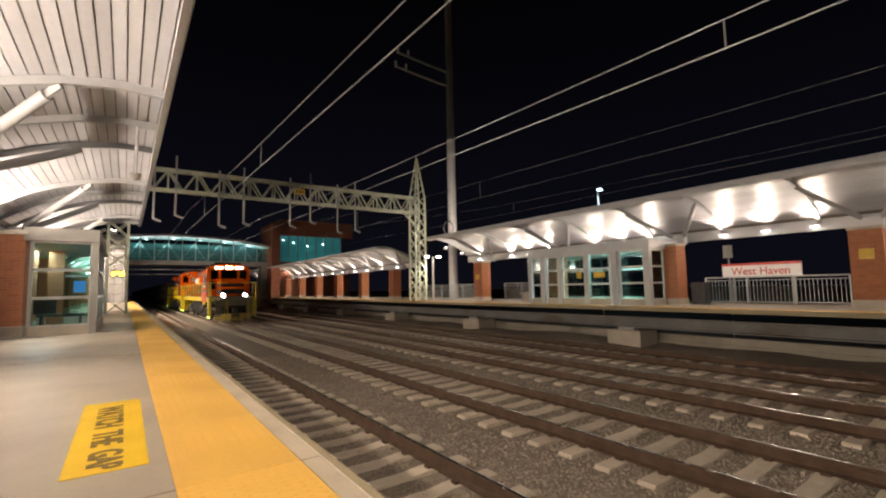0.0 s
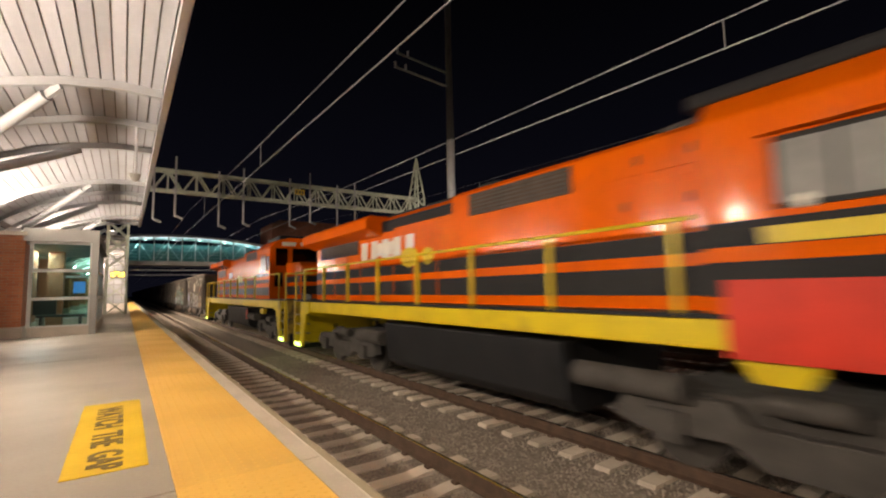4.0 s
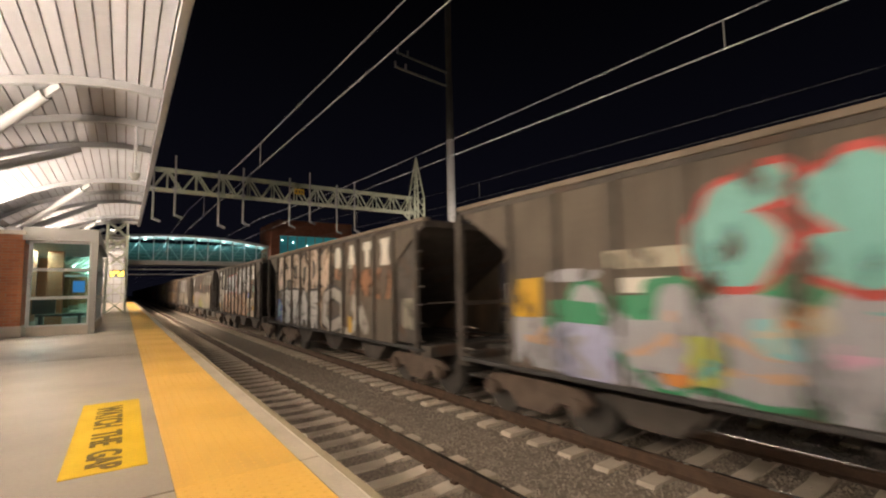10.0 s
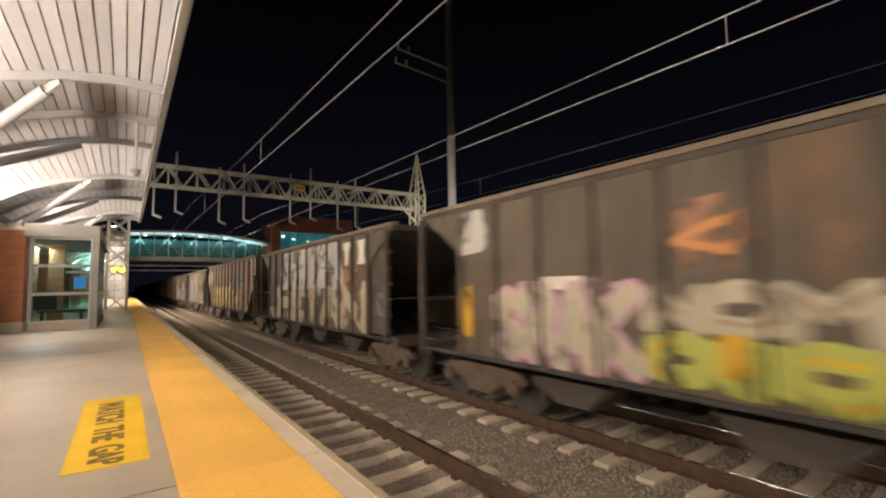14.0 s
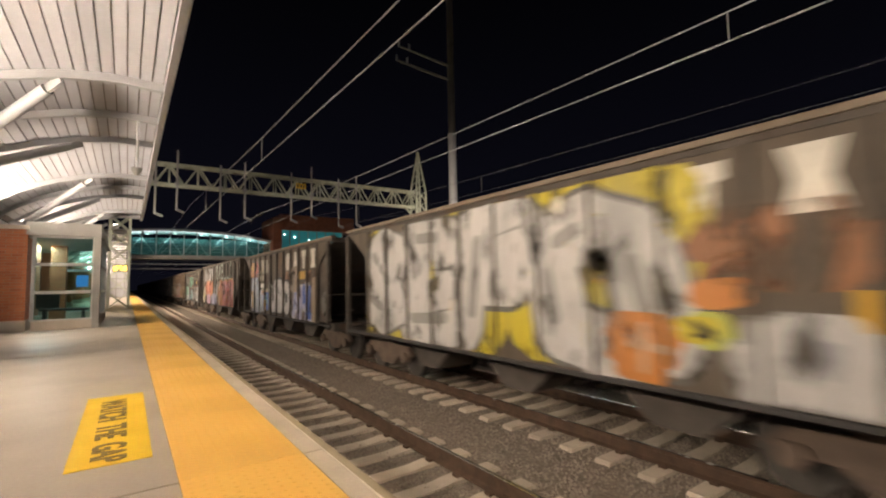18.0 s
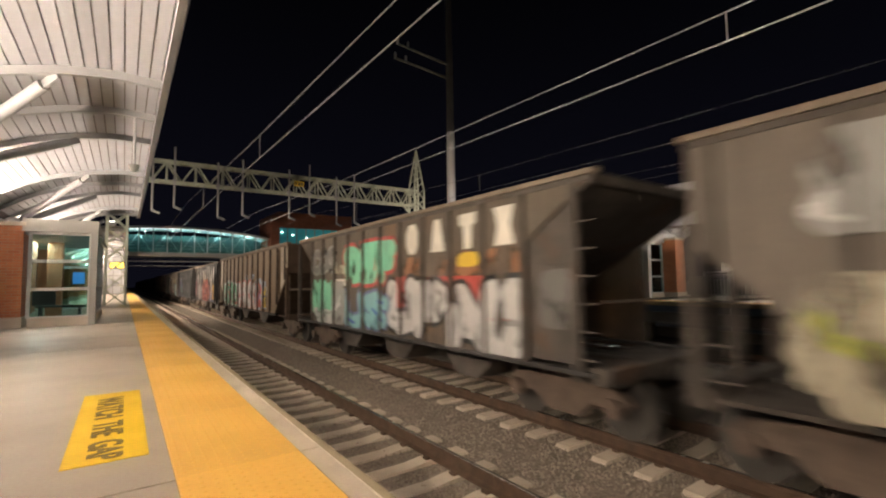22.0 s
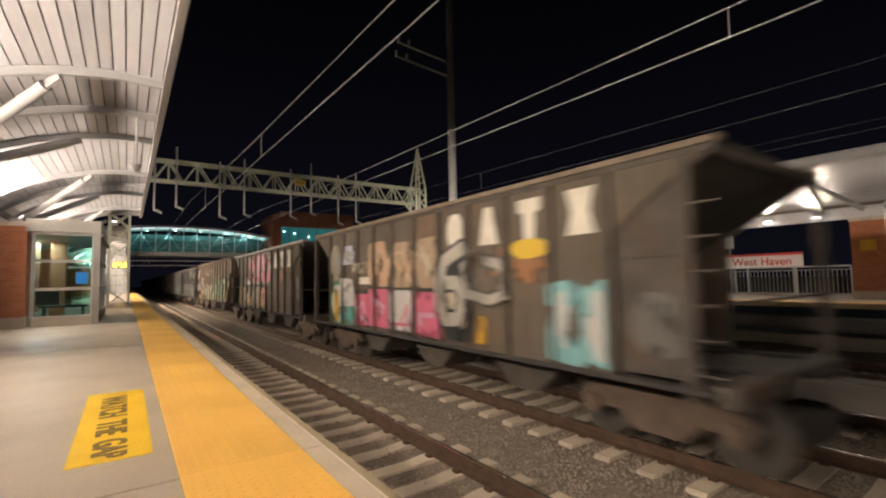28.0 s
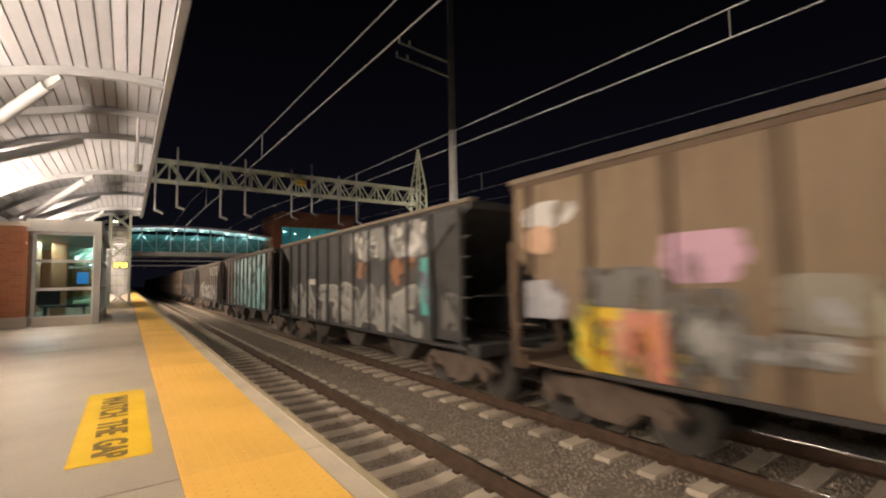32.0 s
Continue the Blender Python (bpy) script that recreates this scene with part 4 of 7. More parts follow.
ps = thing("parking_sign", "small grey sign on a post beyond the railing", "sign")
part("post", Shape().bar((22.0, 9.5, -2.2), (22.0, 9.5, 2.72), 0.06), GALV, ps)
part("panel", Shape().box(21.94, 21.96, 9.3, 9.7, 2.12, 2.70), SIGN_W, ps, "plain pale panel")

# street lamp behind
sl = thing("street_lamp", "tall street lamp with a cool blue-white head", "street lamp")
part("pole", Shape().tube((40, 29.2, -2.2), (40, 29.2, 10.9), 0.11, 10), GALV, sl, smooth=True)
part("arm", Shape().tube((40, 29.2, 10.9), (39.4, 28.6, 11.0), 0.06, 8), GALV, sl)
part("head", Shape().box(39.15, 39.6, 28.4, 28.7, 10.88, 11.0), LENS_BLUE, sl, "glowing lamp head")
lamp("street_light", (39.35, 28.55, 10.7), (39.35, 28.55, 0), 130, 0.2, 150, 0.5, (0.6, 0.85, 1.0))
# posts with lamps between the canopies
for x, y in ((17.0, 26.9),):
    o = thing("platform_lamp", "white platform lamp post with two heads between the canopies", "lamp post")
    part("pole", Shape().tube((x, y, FAR_Z), (x, y, 3.2), 0.07, 10), STEEL_W, o, smooth=True)
    for d in (-0.5, 0.5):
        part("head", Shape().box(x + d - 0.12, x + d + 0.12, y - 0.1, y + 0.1, 3.17, 3.25), LENS, o, "glowing lamp head")
    lamp("platform_light", (x, y, 3.0), (x, y, 0), 150, 0.2, 160)
# ---- the train ----
TC = TRACKS[1]
SPEED = 9.402


def at_time(g, t):
    """Where a point of the train stands along the track; g is its place at 17 s."""
    return g - SPEED * (t - 17.0)


ORANGE = material("orange locomotive paint", (0.68, 0.112, 0.0015), (0.58, 0.092, 0.0015), 0.16, scale=1.5, fine=5, bump=0.12, spec=0.16, spots=(0.54, 0.094, 0.004), spot_level=0.68)
BLACKP = material("black locomotive paint", (0.016, 0.016, 0.018), (0.024, 0.024, 0.025), 0.5, scale=1.5, fine=20, bump=0.03, spec=0.12)
YELLOWP = material("yellow locomotive paint", (0.66, 0.49, 0.003), (0.55, 0.40, 0.004), 0.4, scale=2, fine=20, bump=0.04, spots=(0.25, 0.17, 0.04), spot_level=0.7)
GRIME = material("grimy running gear", (0.074, 0.066, 0.058), (0.045, 0.040, 0.036), 0.8, scale=4, fine=30, bump=0.3)
RUSTY = material("rusty bogie steel", (0.158, 0.112, 0.084), (0.092, 0.068, 0.054), 0.85, scale=4, fine=30, bump=0.3)
WINDOW_D = glass("cab window", (0.25, 0.3, 0.32))
WHITEP = material("white stencil paint", (0.74, 0.70, 0.62), (0.55, 0.51, 0.45), 0.6, scale=2.5, fine=25, bump=0.05)
REDP = material("red panel paint", (0.66, 0.045, 0.022), None, 0.45, scale=2, spec=0.3)
HEADLIGHT = glow("headlight", (1.0, 0.95, 0.86), 34.0)
DIRTYY = material("grimy yellow pilot paint", (0.42, 0.31, 0.03), (0.22, 0.165, 0.05), 0.7, scale=3, fine=20, bump=0.2, spots=(0.06, 0.05, 0.04), spot_level=0.55)
PILOT = material("road-grimed pilot steel", (0.20, 0.175, 0.12), (0.11, 0.10, 0.08), 0.75, scale=3, fine=20, bump=0.2, spots=(0.30, 0.23, 0.05), spot_level=0.68)
VENT = material("dark brown louvre paint", (0.060, 0.030, 0.018), (0.035, 0.02, 0.014), 0.7, scale=3, fine=30, bump=0.3)
STEPTREAD = material("worn step tread", (0.30, 0.27, 0.22), (0.20, 0.15, 0.08), 0.5, 0.3, scale=6, fine=40)
PANE_G = material("grey reflective cab glass", (0.30, 0.30, 0.29), (0.2, 0.2, 0.2), 0.12, scale=1.5, fine=8, bump=0.0)
STEPLIGHT = glow("step light", (0.62, 1.0, 0.16), 1.5)
HCOL = {
    "grey": material("weathered grey-brown hopper paint", (0.128, 0.099, 0.071), (0.088, 0.069, 0.052), 0.7, scale=1.1, fine=16, bump=0.12, spots=(0.20, 0.115, 0.065), spot_level=0.62, streak=(0.055, 0.044, 0.036)),
    "brown": material("weathered tan-brown hopper paint", (0.238, 0.166, 0.104), (0.190, 0.131, 0.083), 0.7, scale=0.9, fine=14, bump=0.1, spots=(0.13, 0.08, 0.052), spot_level=0.68, stretch=(1, 1, 0.5), streak=(0.145, 0.098, 0.062)),
    "black": material("weathered black hopper paint", (0.075, 0.073, 0.073), (0.048, 0.047, 0.048), 0.65, scale=1.1, fine=16, bump=0.12, spots=(0.10, 0.09, 0.085), spot_level=0.62, streak=(0.030, 0.029, 0.030)),
    "taupe": material("weathered taupe hopper paint", (0.160, 0.130, 0.105), (0.118, 0.096, 0.080), 0.7, scale=1.0, fine=16, bump=0.1, spots=(0.10, 0.07, 0.052), spot_level=0.64, streak=(0.085, 0.068, 0.054)),
}
# side stakes, a darker tone than the panels between them
STAKE_M = {
    "grey": material("darker grey-brown stake paint", (0.095, 0.078, 0.062), (0.066, 0.054, 0.044), 0.75, scale=3, fine=20, bump=0.15, spots=(0.13, 0.072, 0.042), spot_level=0.62),
    "brown": material("darker brown stake paint", (0.100, 0.064, 0.042), (0.068, 0.046, 0.032), 0.75, scale=3, fine=20, bump=0.15, spots=(0.14, 0.066, 0.034), spot_level=0.66),
    "black": material("darker black stake paint", (0.048, 0.046, 0.045), (0.034, 0.033, 0.033), 0.75, scale=3, fine=20, bump=0.15),
    "taupe": material("darker taupe stake paint", (0.100, 0.082, 0.066), (0.070, 0.058, 0.047), 0.75, scale=3, fine=20, bump=0.15),
}
# wagon ends, slope sheets, sills and chutes, darker than the side sheets
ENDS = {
    "grey": material("darker grey-brown wagon end", (0.092, 0.076, 0.064), (0.058, 0.049, 0.042), 0.8, scale=3, fine=20, bump=0.2, spots=(0.09, 0.055, 0.036), spot_level=0.64),
    "brown": material("darker brown wagon end", (0.13, 0.085, 0.055), (0.085, 0.058, 0.040), 0.8, scale=3, fine=20, bump=0.2),
    "black": material("darker black wagon end", (0.052, 0.049, 0.047), (0.034, 0.032, 0.032), 0.8, scale=3, fine=20, bump=0.2),
    "taupe": material("darker taupe wagon end", (0.085, 0.068, 0.055), (0.055, 0.045, 0.038), 0.8, scale=3, fine=20, bump=0.2),
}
RIM_RUST = material("worn top chord", (0.22, 0.175, 0.135), (0.15, 0.115, 0.085), 0.8, scale=3, fine=20)
RIM_PALE = material("bare pale grey top edge", (0.44, 0.42, 0.41), (0.30, 0.28, 0.27), 0.6, scale=3, fine=22, bump=0.1)
CREAM_E = material("worn cream end paint", (0.50, 0.415, 0.315), (0.39, 0.315, 0.235), 0.6, scale=1.6, fine=14, bump=0.06, spots=(0.26, 0.18, 0.11), spot_level=0.66)
SPRAY = {}


def spray(c):
    """Spray paint of one colour, shared by the graffiti."""
    if c not in SPRAY:
        SPRAY[c] = material("spray paint", c, tuple(0.80 * v for v in c), 0.5, scale=1.6, fine=14, bump=0.03, spots=tuple(0.45 * v + 0.055 for v in c), spot_level=0.63, stretch=(1, 1, 0.55), wear=0.52 if c == RST else 0.41, streak=tuple(0.62 * v + 0.02 for v in c))
    return SPRAY[c]


WHT, BLK, YEL, PNK, RED = (0.57, 0.55, 0.54), (0.02, 0.02, 0.022), (0.72, 0.48, 0.03), (0.60, 0.13, 0.22), (0.52, 0.065, 0.05)
MINT, TEAL, BLU, SKY, GRN = (0.20, 0.58, 0.38), (0.10, 0.42, 0.40), (0.05, 0.12, 0.42), (0.23, 0.47, 0.50), (0.04, 0.26, 0.12)
ORG, TAN, LIL, LIM, PCH = (0.56, 0.215, 0.05), (0.38, 0.27, 0.18), (0.42, 0.42, 0.60), (0.48, 0.50, 0.10), (0.54, 0.34, 0.22)
RST, MRN, PNKL, NAVY, REDO = (0.30, 0.13, 0.055), (0.20, 0.05, 0.05), (0.58, 0.34, 0.46), (0.03, 0.045, 0.16), (0.52, 0.13, 0.04)
LILG, CYN, PNKR = (0.37, 0.36, 0.39), (0.20, 0.50, 0.45), (0.56, 0.16, 0.18)
TAUP, GRNG = (0.27, 0.24, 0.19), (0.10, 0.22, 0.15)
BLUG, SKYW = (0.13, 0.16, 0.30), (0.36, 0.42, 0.50)
BLUL = (0.33, 0.43, 0.58)
GRYD, LILD = (0.14, 0.13, 0.12), (0.16, 0.12, 0.19)
PCHL = (0.58, 0.44, 0.33)
GRYL, SILV, YLW = (0.42, 0.385, 0.345), (0.49, 0.49, 0.52), (0.58, 0.47, 0.035)
PALM, SALM, LIMC = (0.40, 0.58, 0.33), (0.62, 0.24, 0.16), (0.50, 0.49, 0.34)
GRY, CRM, AMB = (0.30, 0.29, 0.275), (0.48, 0.42, 0.31), (0.62, 0.35, 0.02)


def wheelset(y, r, parent, x=0.75):
    for s in (-1, 1):
        part("wheel", Shape().tube((s * (x + 0.07), y, r), (s * (x - 0.06), y, r), r, 24).tube((s * (x + 0.03), y, r), (s * (x - 0.09), y, r), r + 0.03, 24), GRIME, parent, smooth=True)
    part("axle", Shape().tube((-x, y, r), (x, y, r), 0.08, 10), GRIME, parent)


def freight_bogie(parent, y):
    b = part("bogie", Shape().box(-1.05, 1.05, y - 0.22, y + 0.22, 0.42, 0.72), RUSTY, parent, "rusty cast steel bogie", bevel=0.03)
    for s in (-1, 1):
        sf = Shape().prism_x([(y - 1.15, 0.52), (y - 0.95, 0.70), (y - 0.45, 0.74), (y - 0.3, 0.86), (y + 0.3, 0.86), (y + 0.45, 0.74), (y + 0.95, 0.70), (y + 1.15, 0.52),
                              (y + 0.95, 0.42), (y + 0.55, 0.44), (y + 0.30, 0.22), (y - 0.30, 0.22), (y - 0.55, 0.44), (y - 0.95, 0.42)], s * 1.0 - 0.07, s * 1.0 + 0.07)
        part("side_frame", sf, RUSTY, b, bevel=0.02)
        for k in (-0.9, 0.9):
            part("axle_box", Shape().tube((s * 0.98, y + k, 0.46), (s * 1.16, y + k, 0.46), 0.13, 12), RUSTY, b, smooth=True)
        sp = Shape()
        for k in (-0.16, 0.0, 0.16):
            sp.tube((s * 1.0, y + k, 0.26), (s * 1.0, y + k, 0.5), 0.065, 8)
        part("spring", sp, GRIME, b)
    for k in (-0.9, 0.9):
        wheelset(y + k, 0.42, b)


def coupler(parent, y, way):
    part("coupler", Shape().box(-0.10, 0.10, min(y, y + way * 0.7), max(y, y + way * 0.7), 0.75, 0.98).box(-0.17, 0.17, min(y + way * 0.35, y + way * 0.7), max(y + way * 0.35, y + way * 0.7), 0.70, 1.02), GRIME, parent, "grimy knuckle coupler", bevel=0.02)


def blob(cx, cz, w, h, rnd, bumps=9, e=0.55):
    """An uneven rounded ring for sprayed letters."""
    ph = [rnd.uniform(0.82, 1.12) for _ in range(bumps)]
    out = []
    n = 22
    for i in range(n):
        a = 2 * math.pi * i / n
        k = i / n * bumps
        f = ph[int(k) % bumps] * (1 - k % 1) + ph[(int(k) + 1) % bumps] * (k % 1)
        c, s = math.cos(a), math.sin(a)
        out.append((cx + 0.5 * w * f * math.copysign(abs(c) ** e, c), cz + 0.5 * h * f * math.copysign(abs(s) ** e, s)))
    return out


def capsule(p, q, r):
    """A rounded stroke from p to q in the plane of the side."""
    a = math.atan2(q[1] - p[1], q[0] - p[0])
    ring = [(q[0] + r * math.cos(a + k), q[1] + r * math.sin(a + k)) for k in (-1.57, -0.9, -0.3, 0.3, 0.9, 1.57)]
    return ring + [(p[0] - r * math.cos(a + k), p[1] - r * math.sin(a + k)) for k in (-1.57, -0.9, -0.3, 0.3, 0.9, 1.57)]


def cut(ring, lim, way):
    """The part of a ring on one side of a line across the wagon."""
    out = []
    for (p, q) in zip(ring, ring[1:] + ring[:1]):
        a, b = way * (p[0] - lim), way * (q[0] - lim)
        if a >= 0:
            out.append(p)
        if a * b < 0:
            k = a / (a - b)
            out.append((lim, p[1] + k * (q[1] - p[1])))
    return out


def scrawl(cy, cz, w, h, rnd):
    """Bold strokes of one sprayed form."""
    t = min(0.30 * w, 0.26 * h)
    x, z = w / 2 - t * 0.8, h / 2 - t * 0.8
    ln = rnd.uniform(-0.15, 0.15) * w
    st = [((-x + ln, -z), (-x - ln, z))]
    kind = rnd.randrange(5)
    if kind in (0, 1, 3):
        st.append(((x + ln, -z), (x - ln * 0.5, z * rnd.choice((1, 1, 0.2)))))
    if kind in (0, 2, 4):
        st.append(((-x, z), (x, z * rnd.uniform(0.7, 1))))
    if kind in (1, 2):
        st.append(((-x, z * 0.1), (x, rnd.uniform(-0.3, 0.3) * z)))
    if kind in (2, 3, 4):
        st.append(((-x + ln, -z), (x, -z * rnd.uniform(0.7, 1))))
    if kind in (3, 4):
        st.append(((-x * 0.2, z * 0.6), (x, -z * 0.8)))
    return [((cy + a, cz + b), (cy + c, cz + d)) for (a, b), (c, d) in st], t


# strokes of painted letters on a grid four wide and six high
GLYPHS = {
    "A": "00 26 40|12 32", "B": "00 06 36 45 33 03|33 42 30 00", "C": "45 26 05 01 20 41", "D": "00 06 26 44 42 20 00", "E": "46 06 00 40|03 33",
    "F": "46 06 00|03 33", "G": "45 26 05 01 20 41 43 23", "H": "00 06|40 46|03 43", "I": "20 26", "J": "46 41 20 01", "K": "00 06|46 03 40",
    "L": "06 00 40", "M": "00 06 23 46 40", "N": "00 06 40 46", "O": "26 05 01 20 41 45 26", "P": "00 06 36 45 33 03", "R": "00 06 36 45 33 03|23 40",
    "S": "45 26 05 14 32 41 20 01", "T": "06 46|26 20", "U": "06 01 20 41 46", "V": "06 20 46", "W": "06 10 24 30 46", "X": "06 40|00 46",
    "Y": "06 23 46|23 20", "Z": "06 46 00 40", "2": "05 26 45 00 40", "6": "46 15 02 10 30 42 33 03",
}


def letter(ch, cy, cz, w, h, rnd, weight):
    """Bold strokes of one painted letter, read from the rear towards the front of the wagon."""
    t = 0.9 * weight * min(w, 0.85 * h)
    x, z = w / 2 - t * 0.7, h / 2 - t * 0.85
    lean, drop, grow = rnd.uniform(-0.10, 0.10) * w, rnd.uniform(-0.04, 0.04) * h, rnd.uniform(0.92, 1.06)
    out = []
    for line in GLYPHS[ch].split("|"):
        pts = []
        for k in line.split():
            u, v = int(k[0]) / 2 - 1, int(k[1]) / 3 - 1
            pts.append((cy - grow * x * u - lean * v + rnd.uniform(-0.02, 0.02) * w, cz + drop + grow * z * v + rnd.uniform(-0.02, 0.02) * h))
        out += list(zip(pts, pts[1:]))
    return out, t


def join(sh, ring):
    """Adds a flat ring to a shape and ties it to the nearest earlier point by a thin triangle."""
    n = len(sh.v)
    sh.add(ring, [tuple(range(len(ring)))])
    if n:
        old, fresh = np.array(sh.v[:n]), np.array(ring)
        far = ((old[:, None, :] - fresh[None, :, :]) ** 2).sum(2)
        p, q = divmod(int(far.argmin()), len(ring))
        o = min((k for k in (p - 1, p + 1) if 0 <= k < n), key=lambda k: float(((old[k] - old[p]) ** 2).sum()))
        sh.f.append((p, o, n + q))


def graffiti(car, W, rows, rnd, stakes, end):
    """Sprayed forms on the side towards -x, over sheet and stakes. rows: (y from, y to, z from, z to, forms, fill, outline, inner)."""
    depth = 0.0
    for (y0, y1, z0, z1, n, fill, edge, inner, *more) in rows:
        block = n == 0
        text = more[0] if more else ""
        weight = more[1] if len(more) > 1 else 0.18
        n = len(text) or max(1, n)
        w, h = (y1 - y0) / n, z1 - z0
        for i in range(n):
            layers, nib = [[], [], []], []
            cy, cz = y0 + w * (i + 0.5), (z0 + z1) / 2 + rnd.uniform(-0.03, 0.03) * h
            if text:
                st, t = letter(text[n - 1 - i], cy, cz, w * 1.04, h, rnd, weight)
                for p, q in st:
                    layers[1].append(capsule(p, q, t))
                    if edge:
                        layers[0].append(capsule(p, q, t + min(0.09, 0.45 * t)))
            elif n == 1:
                if block or min(w, h) < 0.42:
                    layers[1].append(blob(cy, cz, w, h, rnd, 5 if block else 9, 0.16 if block else 0.75))
                    if edge:
                        layers[0].append(blob(cy, cz, w + 0.12, h + 0.10, rnd, 5 if block else 9, 0.22 if block else 0.75))
                else:
                    rows_n = max(3, int(h / 0.17))
                    step = h / rows_n
                    lean = rnd.uniform(-0.12, 0.12) * w
                    for m in range(rows_n):
                        v = (m + 0.5) / rows_n - 0.5
                        half = w * (0.5 - 0.22 * (2 * abs(v)) ** 2 - rnd.uniform(0, 0.10))
                        p = (cy + lean * v - half + rnd.uniform(0, 0.06) * w, cz + v * h)
                        q = (cy + lean * v + half, cz + v * h + rnd.uniform(-0.04, 0.04))
                        layers[1].append(capsule(p, q, step * 0.72))
                        if edge:
                            layers[0].append(capsule(p, q, step * 0.72 + 0.08))
            else:
                st, t = scrawl(cy, cz, w * (0.95 if edge else 1.04), h, rnd)
                if w > 0.9 and (not edge or w > 1.3):
                    layers[1].append(blob(cy, cz, w * 0.72, h * 0.72, rnd, 7))
                for p, q in st:
                    layers[1].append(capsule(p, q, t))
                    if edge:
                        layers[0].append(capsule(p, q, t + min(0.11, 0.5 * t)))
            if inner and text:
                dy, dz = rnd.uniform(-0.35, 0.35) * t, rnd.uniform(-0.35, 0.35) * t
                for p, q in rnd.sample(st, max(1, len(st) // 2)):
                    a, b = rnd.uniform(0, 0.35), rnd.uniform(0.6, 1)
                    layers[2].append(capsule((p[0] + a * (q[0] - p[0]) + dy, p[1] + a * (q[1] - p[1]) + dz), (p[0] + b * (q[0] - p[0]) + dy, p[1] + b * (q[1] - p[1]) + dz), 0.24 * t))
            elif inner:
                for _ in range(5):
                    nib.append((cy + rnd.uniform(-0.4, 0.4) * w, cz + rnd.uniform(-0.4, 0.4) * h))
                b = rnd.choice((0.022, 0.032, 0.05)) * min(1.6, w + h)
                layers[2] += [capsule(p, q, b) for p, q in zip(nib, nib[1:])]
            for k, (rings, name, c) in enumerate(zip(layers, ("graffiti_outline", "graffiti", "graffiti_stroke"), (edge, fill, inner))):
                if not rings:
                    continue
                sh = Shape()
                for m, ring in enumerate(rings):
                    ring = [(max(-end, min(end, p)), max(1.01, min(3.46, q))) for p, q in ring]
                    d = depth + 0.0008 * k + 0.0004 * (i % 2) + 0.00008 * (m % 5)
                    join(sh, [(-W - 0.013 - d, p, q) for p, q in ring])
                    for y in stakes:
                        band = cut(cut(ring, y - 0.04, 1), y + 0.04, -1)
                        if len(band) > 2:
                            join(sh, [(-W - 0.076 - d, p, q) for p, q in band])
                part(name, sh, spray(c), car, "sprayed graffiti form" if name == "graffiti" and n > 1 else "")
        depth += 0.0026


def marks(car, x, y, z, h=0.62, step=0.98, colour=None):
    """Four plain white stencil shapes in a row, read from the rear to the front."""
    m = colour or WHITEP
    w = 0.23
    forms = (
        [(-w, -0.2), (-0.12, -0.5), (0.12, -0.5), (w, -0.25), (w, 0.25), (0.12, 0.5), (-0.12, 0.5), (-w, 0.2)],
        [(-w, -0.5), (w, -0.5), (0.10, 0.5), (-0.10, 0.5)],
        [(-0.10, -0.5), (0.10, -0.5), (0.12, 0.15), (w, 0.2), (w, 0.5), (-w, 0.5), (-w, 0.2), (-0.12, 0.15)],
        [(-w, -0.5), (w, -0.5), (0.14, 0.0), (w, 0.5), (-w, 0.5), (-0.14, 0.0)],
    )
    for i, fm in enumerate(forms):
        part("stencil_mark", Shape().prism([(x - 0.014, y - step * i - p, z + q * h) for p, q in fm], (-0.001, 0, 0)), m, car)


